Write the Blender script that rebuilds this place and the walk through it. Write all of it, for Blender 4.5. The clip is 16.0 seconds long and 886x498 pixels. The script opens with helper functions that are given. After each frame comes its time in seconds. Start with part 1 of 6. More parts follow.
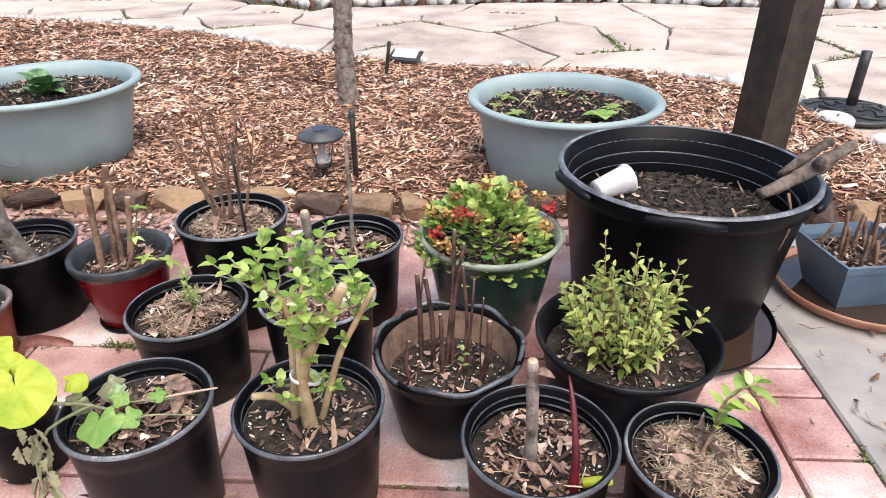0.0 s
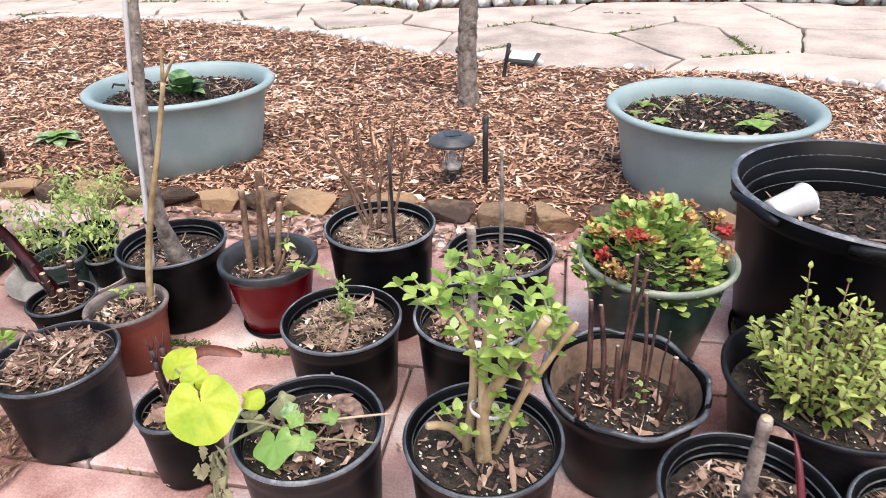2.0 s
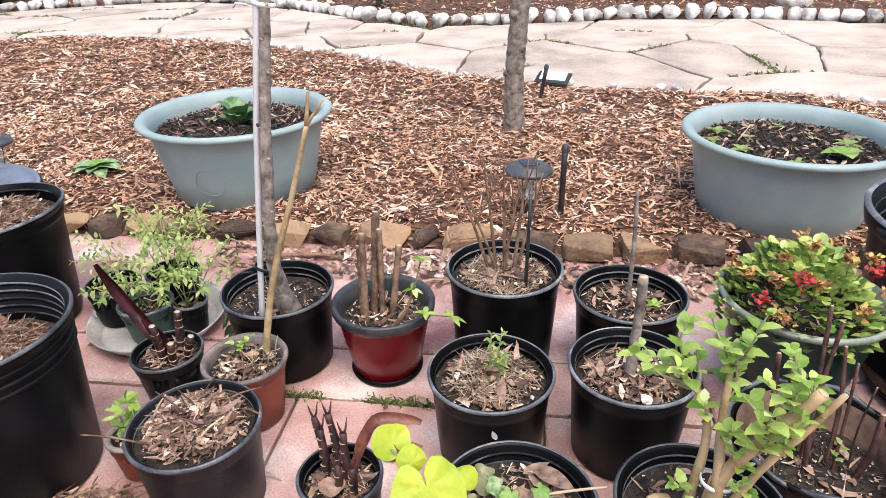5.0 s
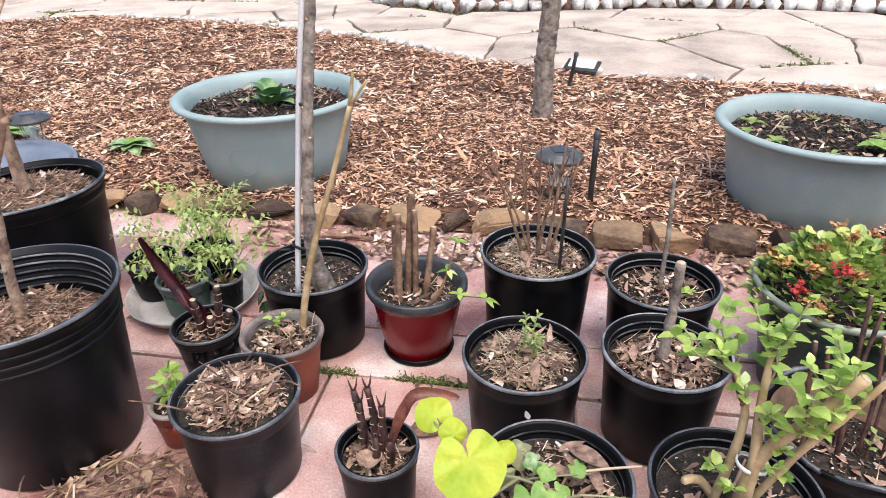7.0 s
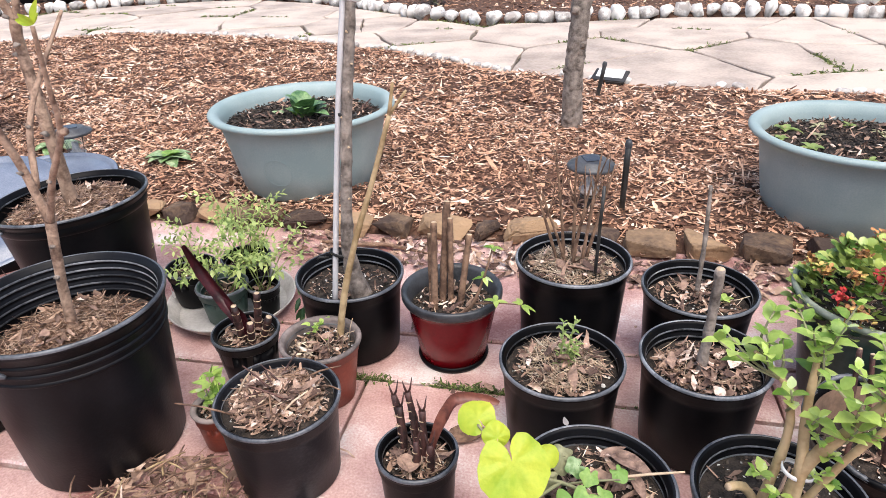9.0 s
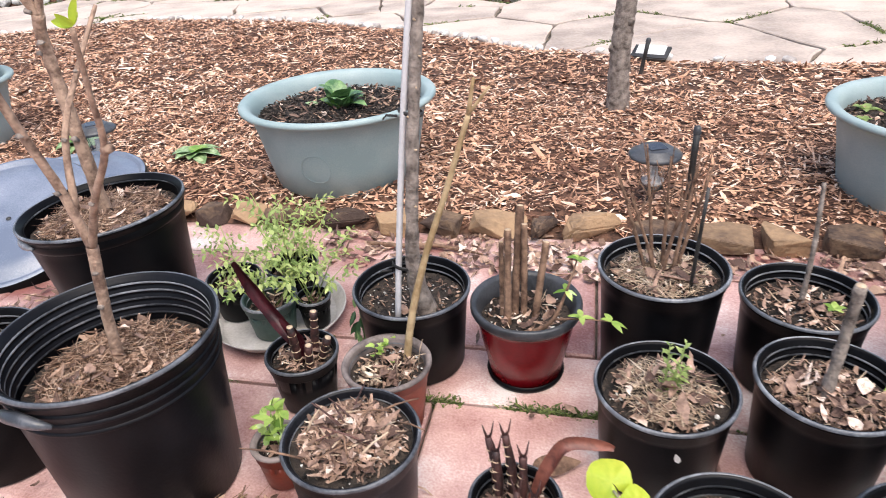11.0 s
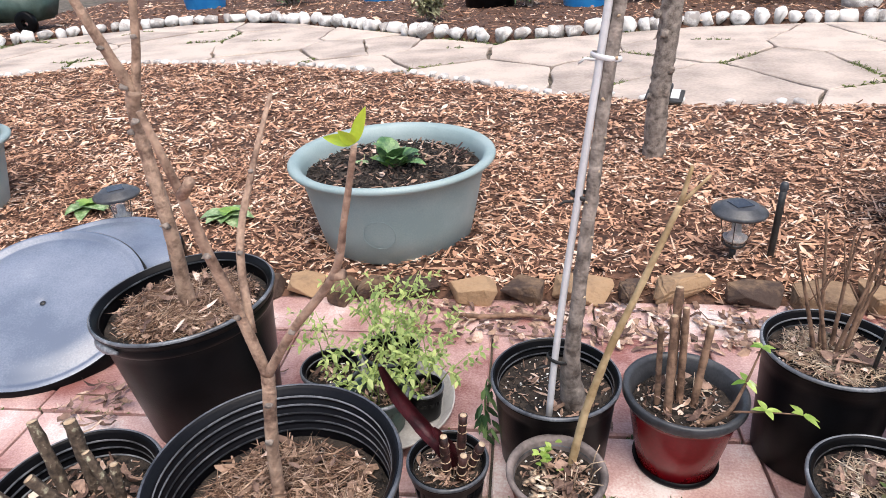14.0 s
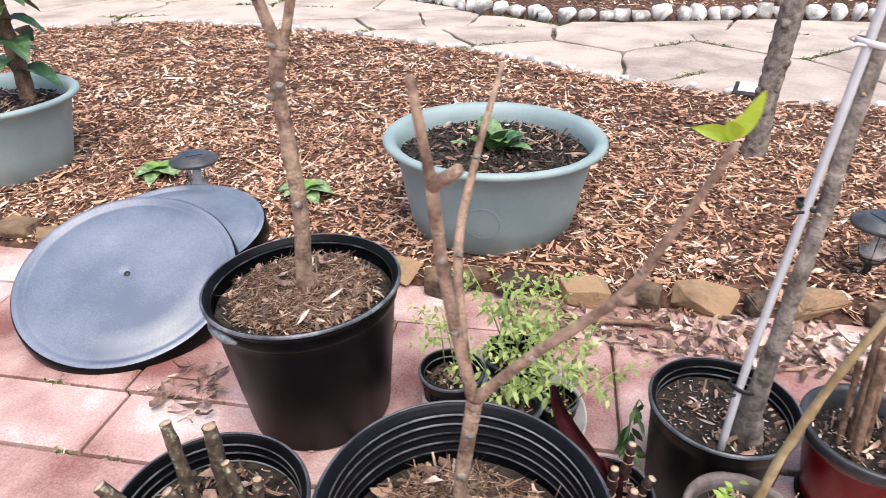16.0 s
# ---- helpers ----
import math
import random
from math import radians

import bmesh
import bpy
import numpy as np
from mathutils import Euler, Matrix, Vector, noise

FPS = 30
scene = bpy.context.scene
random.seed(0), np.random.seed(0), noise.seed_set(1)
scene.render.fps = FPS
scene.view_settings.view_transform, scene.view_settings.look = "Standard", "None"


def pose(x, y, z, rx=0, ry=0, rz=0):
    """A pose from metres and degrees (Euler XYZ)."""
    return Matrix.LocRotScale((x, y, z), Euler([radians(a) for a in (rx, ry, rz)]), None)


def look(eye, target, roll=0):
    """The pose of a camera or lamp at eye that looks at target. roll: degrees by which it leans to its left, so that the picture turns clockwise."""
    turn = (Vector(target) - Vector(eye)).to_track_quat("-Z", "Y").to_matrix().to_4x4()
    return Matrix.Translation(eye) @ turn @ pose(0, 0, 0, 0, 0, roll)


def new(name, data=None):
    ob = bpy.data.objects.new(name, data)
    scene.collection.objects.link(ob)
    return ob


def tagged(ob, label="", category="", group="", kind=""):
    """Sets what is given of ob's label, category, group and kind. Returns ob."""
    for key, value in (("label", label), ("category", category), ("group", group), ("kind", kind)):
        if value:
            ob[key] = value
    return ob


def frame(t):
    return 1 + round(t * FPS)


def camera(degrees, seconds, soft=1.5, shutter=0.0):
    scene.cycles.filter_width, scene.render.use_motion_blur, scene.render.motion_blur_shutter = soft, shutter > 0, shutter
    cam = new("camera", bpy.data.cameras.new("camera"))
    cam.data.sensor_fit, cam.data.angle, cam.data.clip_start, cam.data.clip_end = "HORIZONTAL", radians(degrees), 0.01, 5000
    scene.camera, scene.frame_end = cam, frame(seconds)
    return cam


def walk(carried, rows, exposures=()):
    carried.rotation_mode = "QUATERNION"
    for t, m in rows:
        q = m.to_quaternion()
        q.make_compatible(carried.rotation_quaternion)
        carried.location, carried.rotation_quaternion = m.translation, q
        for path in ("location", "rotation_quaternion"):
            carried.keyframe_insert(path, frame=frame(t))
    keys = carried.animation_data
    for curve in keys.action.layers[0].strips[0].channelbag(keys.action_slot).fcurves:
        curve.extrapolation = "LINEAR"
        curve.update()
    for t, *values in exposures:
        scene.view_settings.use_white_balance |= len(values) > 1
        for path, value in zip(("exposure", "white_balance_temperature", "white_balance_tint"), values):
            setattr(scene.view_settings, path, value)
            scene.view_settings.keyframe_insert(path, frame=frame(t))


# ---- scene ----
cam = camera(69.1, 16.0, soft=0.65, shutter=0.25)
PATH = [
    (0, (0.133, 0.18, 1.08), (0.052, 1.928, 0.11), -0.2),
    (0.5, (0.087, 0.175, 1.073), (-0.048, 1.902, 0.074), -0.3),
    (1, (0.038, 0.169, 1.077), (-0.175, 1.887, 0.077), -0.9),
    (1.5, (-0.006, 0.183, 1.097), (-0.32, 1.9, 0.12), -2.0),
    (2, (-0.066, 0.258, 1.078), (-0.394, 1.978, 0.11), -1.7),
    (2.5, (-0.159, 0.348, 1.055), (-0.472, 2.031, 0.021), -0.9),
    (3, (-0.206, 0.364, 1.043), (-0.438, 2.036, -0.03), 0.3),
    (3.5, (-0.34, 0.327, 1.081), (-0.483, 2.036, 0.053), 0.4),
    (4, (-0.445, 0.295, 1.108), (-0.659, 2.03, 0.136), -0.7),
    (4.2, (-0.463, 0.301, 1.123), (-0.726, 2.047, 0.184), -1.6),
    (6.3, (-0.472, 0.293, 1.126), (-0.709, 2.039, 0.179), -1.0),
    (6.5, (-0.479, 0.29, 1.124), (-0.725, 2.031, 0.172), -0.9),
    (7, (-0.508, 0.27, 1.122), (-0.813, 1.991, 0.15), -0.8),
    (7.5, (-0.526, 0.247, 1.125), (-0.911, 1.962, 0.171), -1.4),
    (8, (-0.531, 0.244, 1.13), (-0.927, 1.965, 0.19), -1.6),
    (10.3, (-0.554, 0.262, 1.11), (-0.91, 1.988, 0.164), -2.6),
    (10.5, (-0.585, 0.285, 1.124), (-0.948, 1.992, 0.147), -2.8),
    (11, (-0.712, 0.392, 1.117), (-1.126, 2.076, 0.122), -3.9),
    (11.5, (-0.813, 0.475, 1.13), (-1.269, 2.161, 0.155), -4.2),
    (12, (-0.962, 0.505, 1.145), (-1.235, 2.204, 0.127), -3.4),
    (12.2, (-1.059, 0.495, 1.176), (-1.328, 2.218, 0.197), -3.9),
    (12.5, (-1.127, 0.48, 1.19), (-1.367, 2.222, 0.239), -2.9),
    (13, (-1.184, 0.489, 1.185), (-1.467, 2.221, 0.227), -3.9),
    (13.5, (-1.191, 0.505, 1.194), (-1.484, 2.248, 0.259), -4.4),
    (14, (-1.186, 0.503, 1.191), (-1.449, 2.258, 0.267), -3.4),
    (14.5, (-1.195, 0.487, 1.182), (-1.46, 2.247, 0.271), -1.1),
    (15, (-1.225, 0.482, 1.175), (-1.53, 2.23, 0.252), -1.3),
    (15.5, (-1.36, 0.57, 1.148), (-1.661, 2.3, 0.191), -1.4),
    (16, (-1.515, 0.624, 1.153), (-1.817, 2.342, 0.175), -0.2),
]
walk(cam, [(t, look(eye, target, roll)) for t, eye, target, roll in PATH], [(0, 0.93), (4, 0.94), (8, 0.90), (11, 0.95), (12.5, 0.88), (14.5, 0.82), (16, 0.86)])

# ---- light ----
world = bpy.data.worlds.new("World")
scene.world = world
world.use_nodes = True
sky = world.node_tree.nodes.new("ShaderNodeTexSky")
sky.sky_type = "NISHITA"
sky.sun_disc = False
sky.sun_elevation, sky.sun_rotation = radians(66), radians(152)
sky.air_density, sky.dust_density = 1.0, 4.0
world.node_tree.links.new(sky.outputs[0], world.node_tree.nodes["Background"].inputs[0])
world.node_tree.nodes["Background"].inputs[1].default_value = 0.13
sun = new("sun", bpy.data.lights.new("sun", "SUN"))
sun.data.energy, sun.data.angle, sun.data.color = 1.5, radians(60), (1.0, 0.955, 0.91)
sun.matrix_world = look((0, 0, 8), (-1.6, 3.0, 0))


# ---- materials ----
def mat(name, c1, c2, rough=0.7, scale=8.0, fine=120.0, bump=0.3, metal=0.0, contrast=(0.35, 0.65), rand=0.0, island=0.0, spec=0.5, c3=None, dist=0.01, trans=0.0):
    m = bpy.data.materials.new(name)
    m.use_nodes = True
    t = m.node_tree
    n, l = t.nodes, t.links
    b = n["Principled BSDF"]
    tc = n.new("ShaderNodeNewGeometry")
    a = n.new("ShaderNodeTexNoise")
    a.inputs["Scale"].default_value, a.inputs["Detail"].default_value = scale, 6
    f = n.new("ShaderNodeTexNoise")
    f.inputs["Scale"].default_value, f.inputs["Detail"].default_value = fine, 4
    l.new(tc.outputs["Position"], a.inputs["Vector"])
    l.new(tc.outputs["Position"], f.inputs["Vector"])
    r = n.new("ShaderNodeValToRGB")
    r.color_ramp.elements[0].position, r.color_ramp.elements[1].position = contrast
    r.color_ramp.elements[0].color, r.color_ramp.elements[1].color = (*c1, 1), (*c2, 1)
    if c3:
        e = r.color_ramp.elements.new(min(0.98, contrast[1] + 0.15))
        e.color = (*c3, 1)
    add = n.new("ShaderNodeMath")
    add.operation = "MULTIPLY_ADD"
    add.inputs[1].default_value = 0.35
    l.new(f.outputs[0], add.inputs[0])
    sub = n.new("ShaderNodeMath")
    sub.operation = "SUBTRACT"
    sub.inputs[1].default_value = 0.175
    l.new(a.outputs[0], sub.inputs[0])
    l.new(sub.outputs[0], add.inputs[2])
    fac = add.outputs[0]
    for amount, kind in ((rand, "ob"), (island, "isl")):
        if amount:
            src = n.new("ShaderNodeObjectInfo").outputs["Random"] if kind == "ob" else n.new("ShaderNodeNewGeometry").outputs["Random Per Island"]
            k = n.new("ShaderNodeMath")
            k.operation = "MULTIPLY_ADD"
            k.inputs[1].default_value, k.inputs[2].default_value = amount, -amount / 2
            l.new(src, k.inputs[0])
            k2 = n.new("ShaderNodeMath")
            k2.operation = "ADD"
            l.new(fac, k2.inputs[0])
            l.new(k.outputs[0], k2.inputs[1])
            fac = k2.outputs[0]
    l.new(fac, r.inputs[0])
    l.new(r.outputs[0], b.inputs["Base Color"])
    b.inputs["Roughness"].default_value = rough
    b.inputs["Metallic"].default_value = metal
    b.inputs["Specular IOR Level"].default_value = spec
    if bump:
        bp = n.new("ShaderNodeBump")
        bp.inputs["Strength"].default_value, bp.inputs["Distance"].default_value = bump, dist
        l.new(add.outputs[0], bp.inputs["Height"])
        l.new(bp.outputs[0], b.inputs["Normal"])
    if trans:
        through_leaf, mix = n.new("ShaderNodeBsdfTranslucent"), n.new("ShaderNodeMixShader")
        mix.inputs[0].default_value = trans
        l.new(r.outputs[0], through_leaf.inputs["Color"])
        l.new(b.outputs[0], mix.inputs[1])
        l.new(through_leaf.outputs[0], mix.inputs[2])
        l.new(mix.outputs[0], n["Material Output"].inputs["Surface"])
    return m


PAVER = mat("paver", (0.26, 0.105, 0.09), (0.60, 0.395, 0.36), 0.36, 5.0, 170, 0.6, contrast=(0.27, 0.56), rand=0.14, c3=(0.76, 0.68, 0.65))
JOINT = mat("joint_soil", (0.05, 0.045, 0.035), (0.16, 0.13, 0.10), 0.95, 14, 90, 0.5)
MOSS = mat("moss", (0.06, 0.085, 0.022), (0.20, 0.25, 0.07), 0.9, 60, 300, 0.6, island=0.5)
CONCRETE = mat("concrete", (0.27, 0.25, 0.235), (0.37, 0.345, 0.32), 0.6, 7, 150, 0.3)
FLAG = mat("flagstone", (0.31, 0.25, 0.21), (0.585, 0.485, 0.41), 0.65, 2.6, 40, 0.9, contrast=(0.26, 0.62), rand=0.2, dist=0.02)
WHITE_ROCK = mat("white_rock", (0.36, 0.33, 0.31), (0.72, 0.70, 0.67), 0.85, 12, 80, 0.5, rand=0.35, contrast=(0.3, 0.52))
EDGE_ROCK = mat("sandstone", (0.055, 0.034, 0.026), (0.36, 0.235, 0.135), 0.85, 9, 60, 0.9, rand=0.75, contrast=(0.25, 0.80), dist=0.02)
MULCH_BED = mat("mulch_bed", (0.035, 0.017, 0.011), (0.14, 0.070, 0.043), 0.95, 25, 120, 0.8)
CHIP = mat("wood_chip", (0.105, 0.043, 0.024), (0.69, 0.395, 0.25), 0.8, 1.6, 90, 0.5, island=1.1, contrast=(0.07, 0.80), c3=(0.86, 0.66, 0.52))
SOIL = mat("potting_soil", (0.010, 0.0075, 0.006), (0.05, 0.037, 0.028), 0.95, 40, 260, 1.0)
CRUMB = mat("soil_crumb", (0.009, 0.007, 0.006), (0.075, 0.056, 0.044), 0.95, 40, 200, 0.5, island=1.0)
DRY = mat("dry_leaf", (0.085, 0.045, 0.032), (0.44, 0.29, 0.205), 0.75, 24, 120, 0.5, island=0.9, contrast=(0.1, 0.85), c3=(0.66, 0.51, 0.42))
DEAD = mat("dead_broad_leaf", (0.085, 0.046, 0.034), (0.48, 0.315, 0.235), 0.7, 60, 140, 0.8, island=1.1, contrast=(0.08, 0.80), c3=(0.76, 0.62, 0.53))
PERLITE = mat("perlite", (0.55, 0.53, 0.50), (0.80, 0.78, 0.75), 0.8, 40, 200, 0.3)
RINGED = mat("maroon_ringed_stub", (0.014, 0.007, 0.007), (0.075, 0.030, 0.026), 0.55, 25, 100, 0.4)
STRAW = mat("straw", (0.36, 0.255, 0.17), (0.70, 0.55, 0.40), 0.8, 10, 90, 0.3, island=0.8, contrast=(0.15, 0.8), c3=(0.82, 0.70, 0.55))
NEEDLE = mat("pine_needle", (0.13, 0.065, 0.040), (0.46, 0.30, 0.205), 0.8, 10, 90, 0.3, island=1.0, contrast=(0.2, 0.8), c3=(0.62, 0.46, 0.35))
BLACK = mat("black_plastic", (0.0025, 0.0025, 0.003), (0.0055, 0.0055, 0.0065), 0.34, 9, 200, 0.06, rand=0.3, spec=0.09)
BLACK_DUSTY = mat("dusty_black_plastic", (0.0035, 0.0035, 0.0048), (0.0085, 0.0088, 0.0112), 0.38, 6, 160, 0.1, rand=0.3, spec=0.17, c3=(0.022, 0.023, 0.028))
# light grey covers both scuffs and the painted highlight along the ridges
RIDGE = mat("highlit_worn_ridge", (0.03, 0.033, 0.038), (0.24, 0.25, 0.27), 0.3, 14, 120, 0.1, rand=0.3, c3=(0.42, 0.43, 0.45), spec=0.5)
# pale greys put the sky's highlight on dusty black rims into the base colour
RIM = mat("rim_highlight_plastic", (0.035, 0.038, 0.045), (0.13, 0.138, 0.155), 0.28, 16, 160, 0.1, rand=0.3, c3=(0.30, 0.31, 0.33), spec=0.5)
LICHEN = mat("lichen_stick", (0.04, 0.027, 0.018), (0.11, 0.078, 0.055), 0.85, 70, 170, 0.6, contrast=(0.35, 0.60), c3=(0.42, 0.40, 0.28))
STAIN = mat("stained_inner_wall", (0.05, 0.035, 0.028), (0.30, 0.19, 0.13), 0.8, 9, 90, 0.3, contrast=(0.3, 0.65))
GRIMY = mat("grimy_rim", (0.07, 0.058, 0.055), (0.25, 0.205, 0.19), 0.7, 14, 110, 0.3, contrast=(0.3, 0.65))
TEAL = mat("grey_teal_plastic", (0.25, 0.335, 0.34), (0.335, 0.415, 0.415), 0.5, 5, 180, 0.1, c3=(0.42, 0.49, 0.48))
RED = mat("red_glaze", (0.12, 0.0025, 0.006), (0.20, 0.004, 0.010), 0.25, 6, 120, 0.05, spec=0.25)
TERRA = mat("terracotta_plastic", (0.15, 0.024, 0.013), (0.24, 0.048, 0.027), 0.45, 8, 140, 0.1)
TERRA_SAUCER = mat("terracotta_saucer", (0.36, 0.16, 0.10), (0.48, 0.25, 0.17), 0.5, 8, 140, 0.15)
GREEN_POT = mat("mottled_green_pot", (0.012, 0.032, 0.026), (0.045, 0.075, 0.062), 0.3, 9, 60, 0.15, contrast=(0.4, 0.7), c3=(0.12, 0.16, 0.14))
GREEN_LIP = mat("weathered_green_lip", (0.18, 0.22, 0.17), (0.36, 0.38, 0.30), 0.6, 10, 100, 0.2)
DK_GREEN = mat("dark_green_plastic", (0.03, 0.06, 0.05), (0.06, 0.10, 0.085), 0.5, 10, 120, 0.1)
BLUE = mat("slate_blue_plastic", (0.075, 0.12, 0.17), (0.12, 0.18, 0.24), 0.5, 8, 140, 0.1)
BRIGHT_BLUE = mat("bright_blue_plastic", (0.015, 0.24, 0.66), (0.03, 0.32, 0.75), 0.4, 6, 80, 0.05)
WHITE = mat("white_plastic", (0.62, 0.61, 0.60), (0.78, 0.77, 0.76), 0.4, 12, 120, 0.05)
DISH = mat("dirty_dish_plastic", (0.34, 0.32, 0.30), (0.56, 0.54, 0.52), 0.5, 9, 120, 0.1)
PVC = mat("pvc_pipe", (0.50, 0.49, 0.50), (0.62, 0.61, 0.62), 0.4, 12, 120, 0.05)
LID = mat("grey_lid_plastic", (0.125, 0.152, 0.21), (0.22, 0.25, 0.315), 0.24, 4, 180, 0.03, c3=(0.33, 0.36, 0.40), spec=0.6)
BARK = mat("grey_bark", (0.085, 0.066, 0.055), (0.34, 0.285, 0.245), 0.85, 30, 140, 0.8, contrast=(0.3, 0.65))
BARK_TAN = mat("tan_bark", (0.13, 0.075, 0.052), (0.44, 0.30, 0.215), 0.75, 30, 140, 0.8, contrast=(0.3, 0.62))
BARK_YEL = mat("yellow_brown_bark", (0.28, 0.19, 0.09), (0.50, 0.37, 0.21), 0.7, 20, 90, 0.4)
STICK = mat("brown_stick", (0.10, 0.055, 0.035), (0.28, 0.17, 0.11), 0.8, 25, 100, 0.5)
STICK_DARK = mat("dark_maroon_stick", (0.028, 0.013, 0.011), (0.125, 0.058, 0.046), 0.65, 25, 100, 0.4)
CUT = mat("cut_wood", (0.38, 0.27, 0.17), (0.60, 0.46, 0.32), 0.8, 60, 200, 0.2)
LEAF = mat("green_leaf", (0.15, 0.29, 0.04), (0.56, 0.71, 0.19), 0.38, 30, 150, 0.25, island=1.0, contrast=(0.05, 0.9), c3=(0.64, 0.75, 0.40), trans=0.35)
LEAF_HERB = mat("herb_leaf", (0.17, 0.24, 0.05), (0.62, 0.67, 0.20), 0.4, 30, 150, 0.2, island=1.0, contrast=(0.05, 0.9), trans=0.3)
LEAF_FERN = mat("pale_leaflet", (0.20, 0.30, 0.08), (0.56, 0.65, 0.24), 0.5, 30, 150, 0.2, island=0.9, contrast=(0.1, 0.9), trans=0.35)
LEAF_KAL = mat("succulent_leaf", (0.10, 0.22, 0.045), (0.56, 0.64, 0.18), 0.3, 7, 100, 0.1, island=0.9, contrast=(0.05, 0.92), trans=0.15)
LEAF_YEL = mat("yellow_green_leaf", (0.32, 0.47, 0.03), (0.58, 0.62, 0.06), 0.5, 14, 120, 0.4, contrast=(0.3, 0.7), trans=0.3)
LEAF_PUMP = mat("squash_leaf", (0.20, 0.36, 0.08), (0.42, 0.58, 0.16), 0.5, 20, 150, 0.3, island=0.5, trans=0.3)
LEAF_DARK = mat("dark_green_leaf", (0.03, 0.08, 0.03), (0.20, 0.32, 0.12), 0.4, 20, 120, 0.3, island=0.8)
LEAF_CAB = mat("cabbage_leaf", (0.10, 0.19, 0.06), (0.42, 0.52, 0.30), 0.45, 45, 160, 0.4, island=0.5, contrast=(0.3, 0.65), c3=(0.62, 0.66, 0.50))
LEAF_COLLARD = mat("collard_leaf", (0.05, 0.13, 0.045), (0.24, 0.38, 0.14), 0.35, 35, 150, 0.6, island=0.6, contrast=(0.3, 0.64), c3=(0.50, 0.60, 0.38))
LEAF_WILT = mat("wilted_leaf", (0.20, 0.20, 0.11), (0.42, 0.41, 0.24), 0.8, 20, 120, 0.4, island=0.6)
LEAF_RED = mat("dark_red_leaf", (0.020, 0.004, 0.006), (0.065, 0.011, 0.016), 0.4, 20, 120, 0.3, spec=0.3)
FLOWER = mat("red_flower", (0.24, 0.012, 0.012), (0.50, 0.035, 0.03), 0.6, 40, 200, 0.2, island=0.5)
BUD = mat("faded_flower", (0.20, 0.10, 0.035), (0.50, 0.22, 0.08), 0.7, 40, 200, 0.2, island=0.8, c3=(0.55, 0.42, 0.12))
POST = mat("dark_stained_post", (0.02, 0.013, 0.009), (0.055, 0.038, 0.027), 0.6, 12, 120, 0.3)
METAL = mat("dark_metal", (0.025, 0.025, 0.025), (0.06, 0.058, 0.055), 0.45, 10, 120, 0.2, metal=0.3)
DRIFT = mat("weathered_wood", (0.055, 0.041, 0.033), (0.18, 0.14, 0.115), 0.9, 20, 80, 0.8)
SOLAR = mat("solar_panel", (0.02, 0.022, 0.03), (0.05, 0.055, 0.07), 0.2, 10, 100, 0.0)
CLEAR = bpy.data.materials.new("clear_lens")
CLEAR.use_nodes = True
_n, _l = CLEAR.node_tree.nodes, CLEAR.node_tree.links
_mix, _clear, _gloss = _n.new("ShaderNodeMixShader"), _n.new("ShaderNodeBsdfTransparent"), _n.new("ShaderNodeBsdfGlossy")
_gloss.inputs["Roughness"].default_value = 0.08
_mix.inputs[0].default_value = 0.22
_l.new(_clear.outputs[0], _mix.inputs[1])
_l.new(_gloss.outputs[0], _mix.inputs[2])
_l.new(_mix.outputs[0], _n["Material Output"].inputs["Surface"])
WATER = bpy.data.materials.new("standing_water")
WATER.use_nodes = True
_w = WATER.node_tree.nodes["Principled BSDF"]
_w.inputs["Base Color"].default_value = (0.05, 0.03, 0.02, 1)
_w.inputs["Roughness"].default_value = 0.03
_w.inputs["Specular IOR Level"].default_value = 1.0

rng = np.random.default_rng(7)
rnd = random.Random(5)


# ---- builders ----
def thing(name, x, y, z, label, category, group="", rz=0.0, rx=0.0, ry=0.0):
    ob = new(name)
    ob.empty_display_size = 0.05
    ob.matrix_world = pose(x, y, z, rx, ry, rz)
    return tagged(ob, label, category, group)


def part(name, data, material, parent=None, label="", smooth=True, kind=""):
    """data: a bmesh, or (verts, faces). In the parent's own space."""
    me = bpy.data.meshes.new(name)
    if isinstance(data, tuple):
        me.from_pydata(data[0], [], data[1])
    else:
        data.to_mesh(me)
        data.free()
    if smooth:
        me.polygons.foreach_set("use_smooth", [True] * len(me.polygons))
    me.materials.append(material)
    ob = new(name, me)
    if parent:
        ob.parent = parent
    return tagged(ob, label, kind=kind)


def lathe(profile, seg=56, wob=0.0, cap=False):
    """Turns (radius, height) pairs round the z axis."""
    bm = bmesh.new()
    rings = []
    for k, (r, z) in enumerate(profile):
        ring = []
        for i in range(seg):
            a = 2 * math.pi * i / seg
            rr = r * (1 + wob * (math.sin(2 * a + 0.7) + 0.5 * math.sin(3 * a + 2.0)))
            ring.append(bm.verts.new((rr * math.cos(a), rr * math.sin(a), z)))
        rings.append(ring)
    for a, b in zip(rings, rings[1:]):
        for i in range(seg):
            bm.faces.new((a[i], a[(i + 1) % seg], b[(i + 1) % seg], b[i]))
    if cap:
        bm.faces.new(list(reversed(rings[0])))
        bm.faces.new(rings[-1])
    bmesh.ops.recalc_face_normals(bm, faces=bm.faces)
    return bm


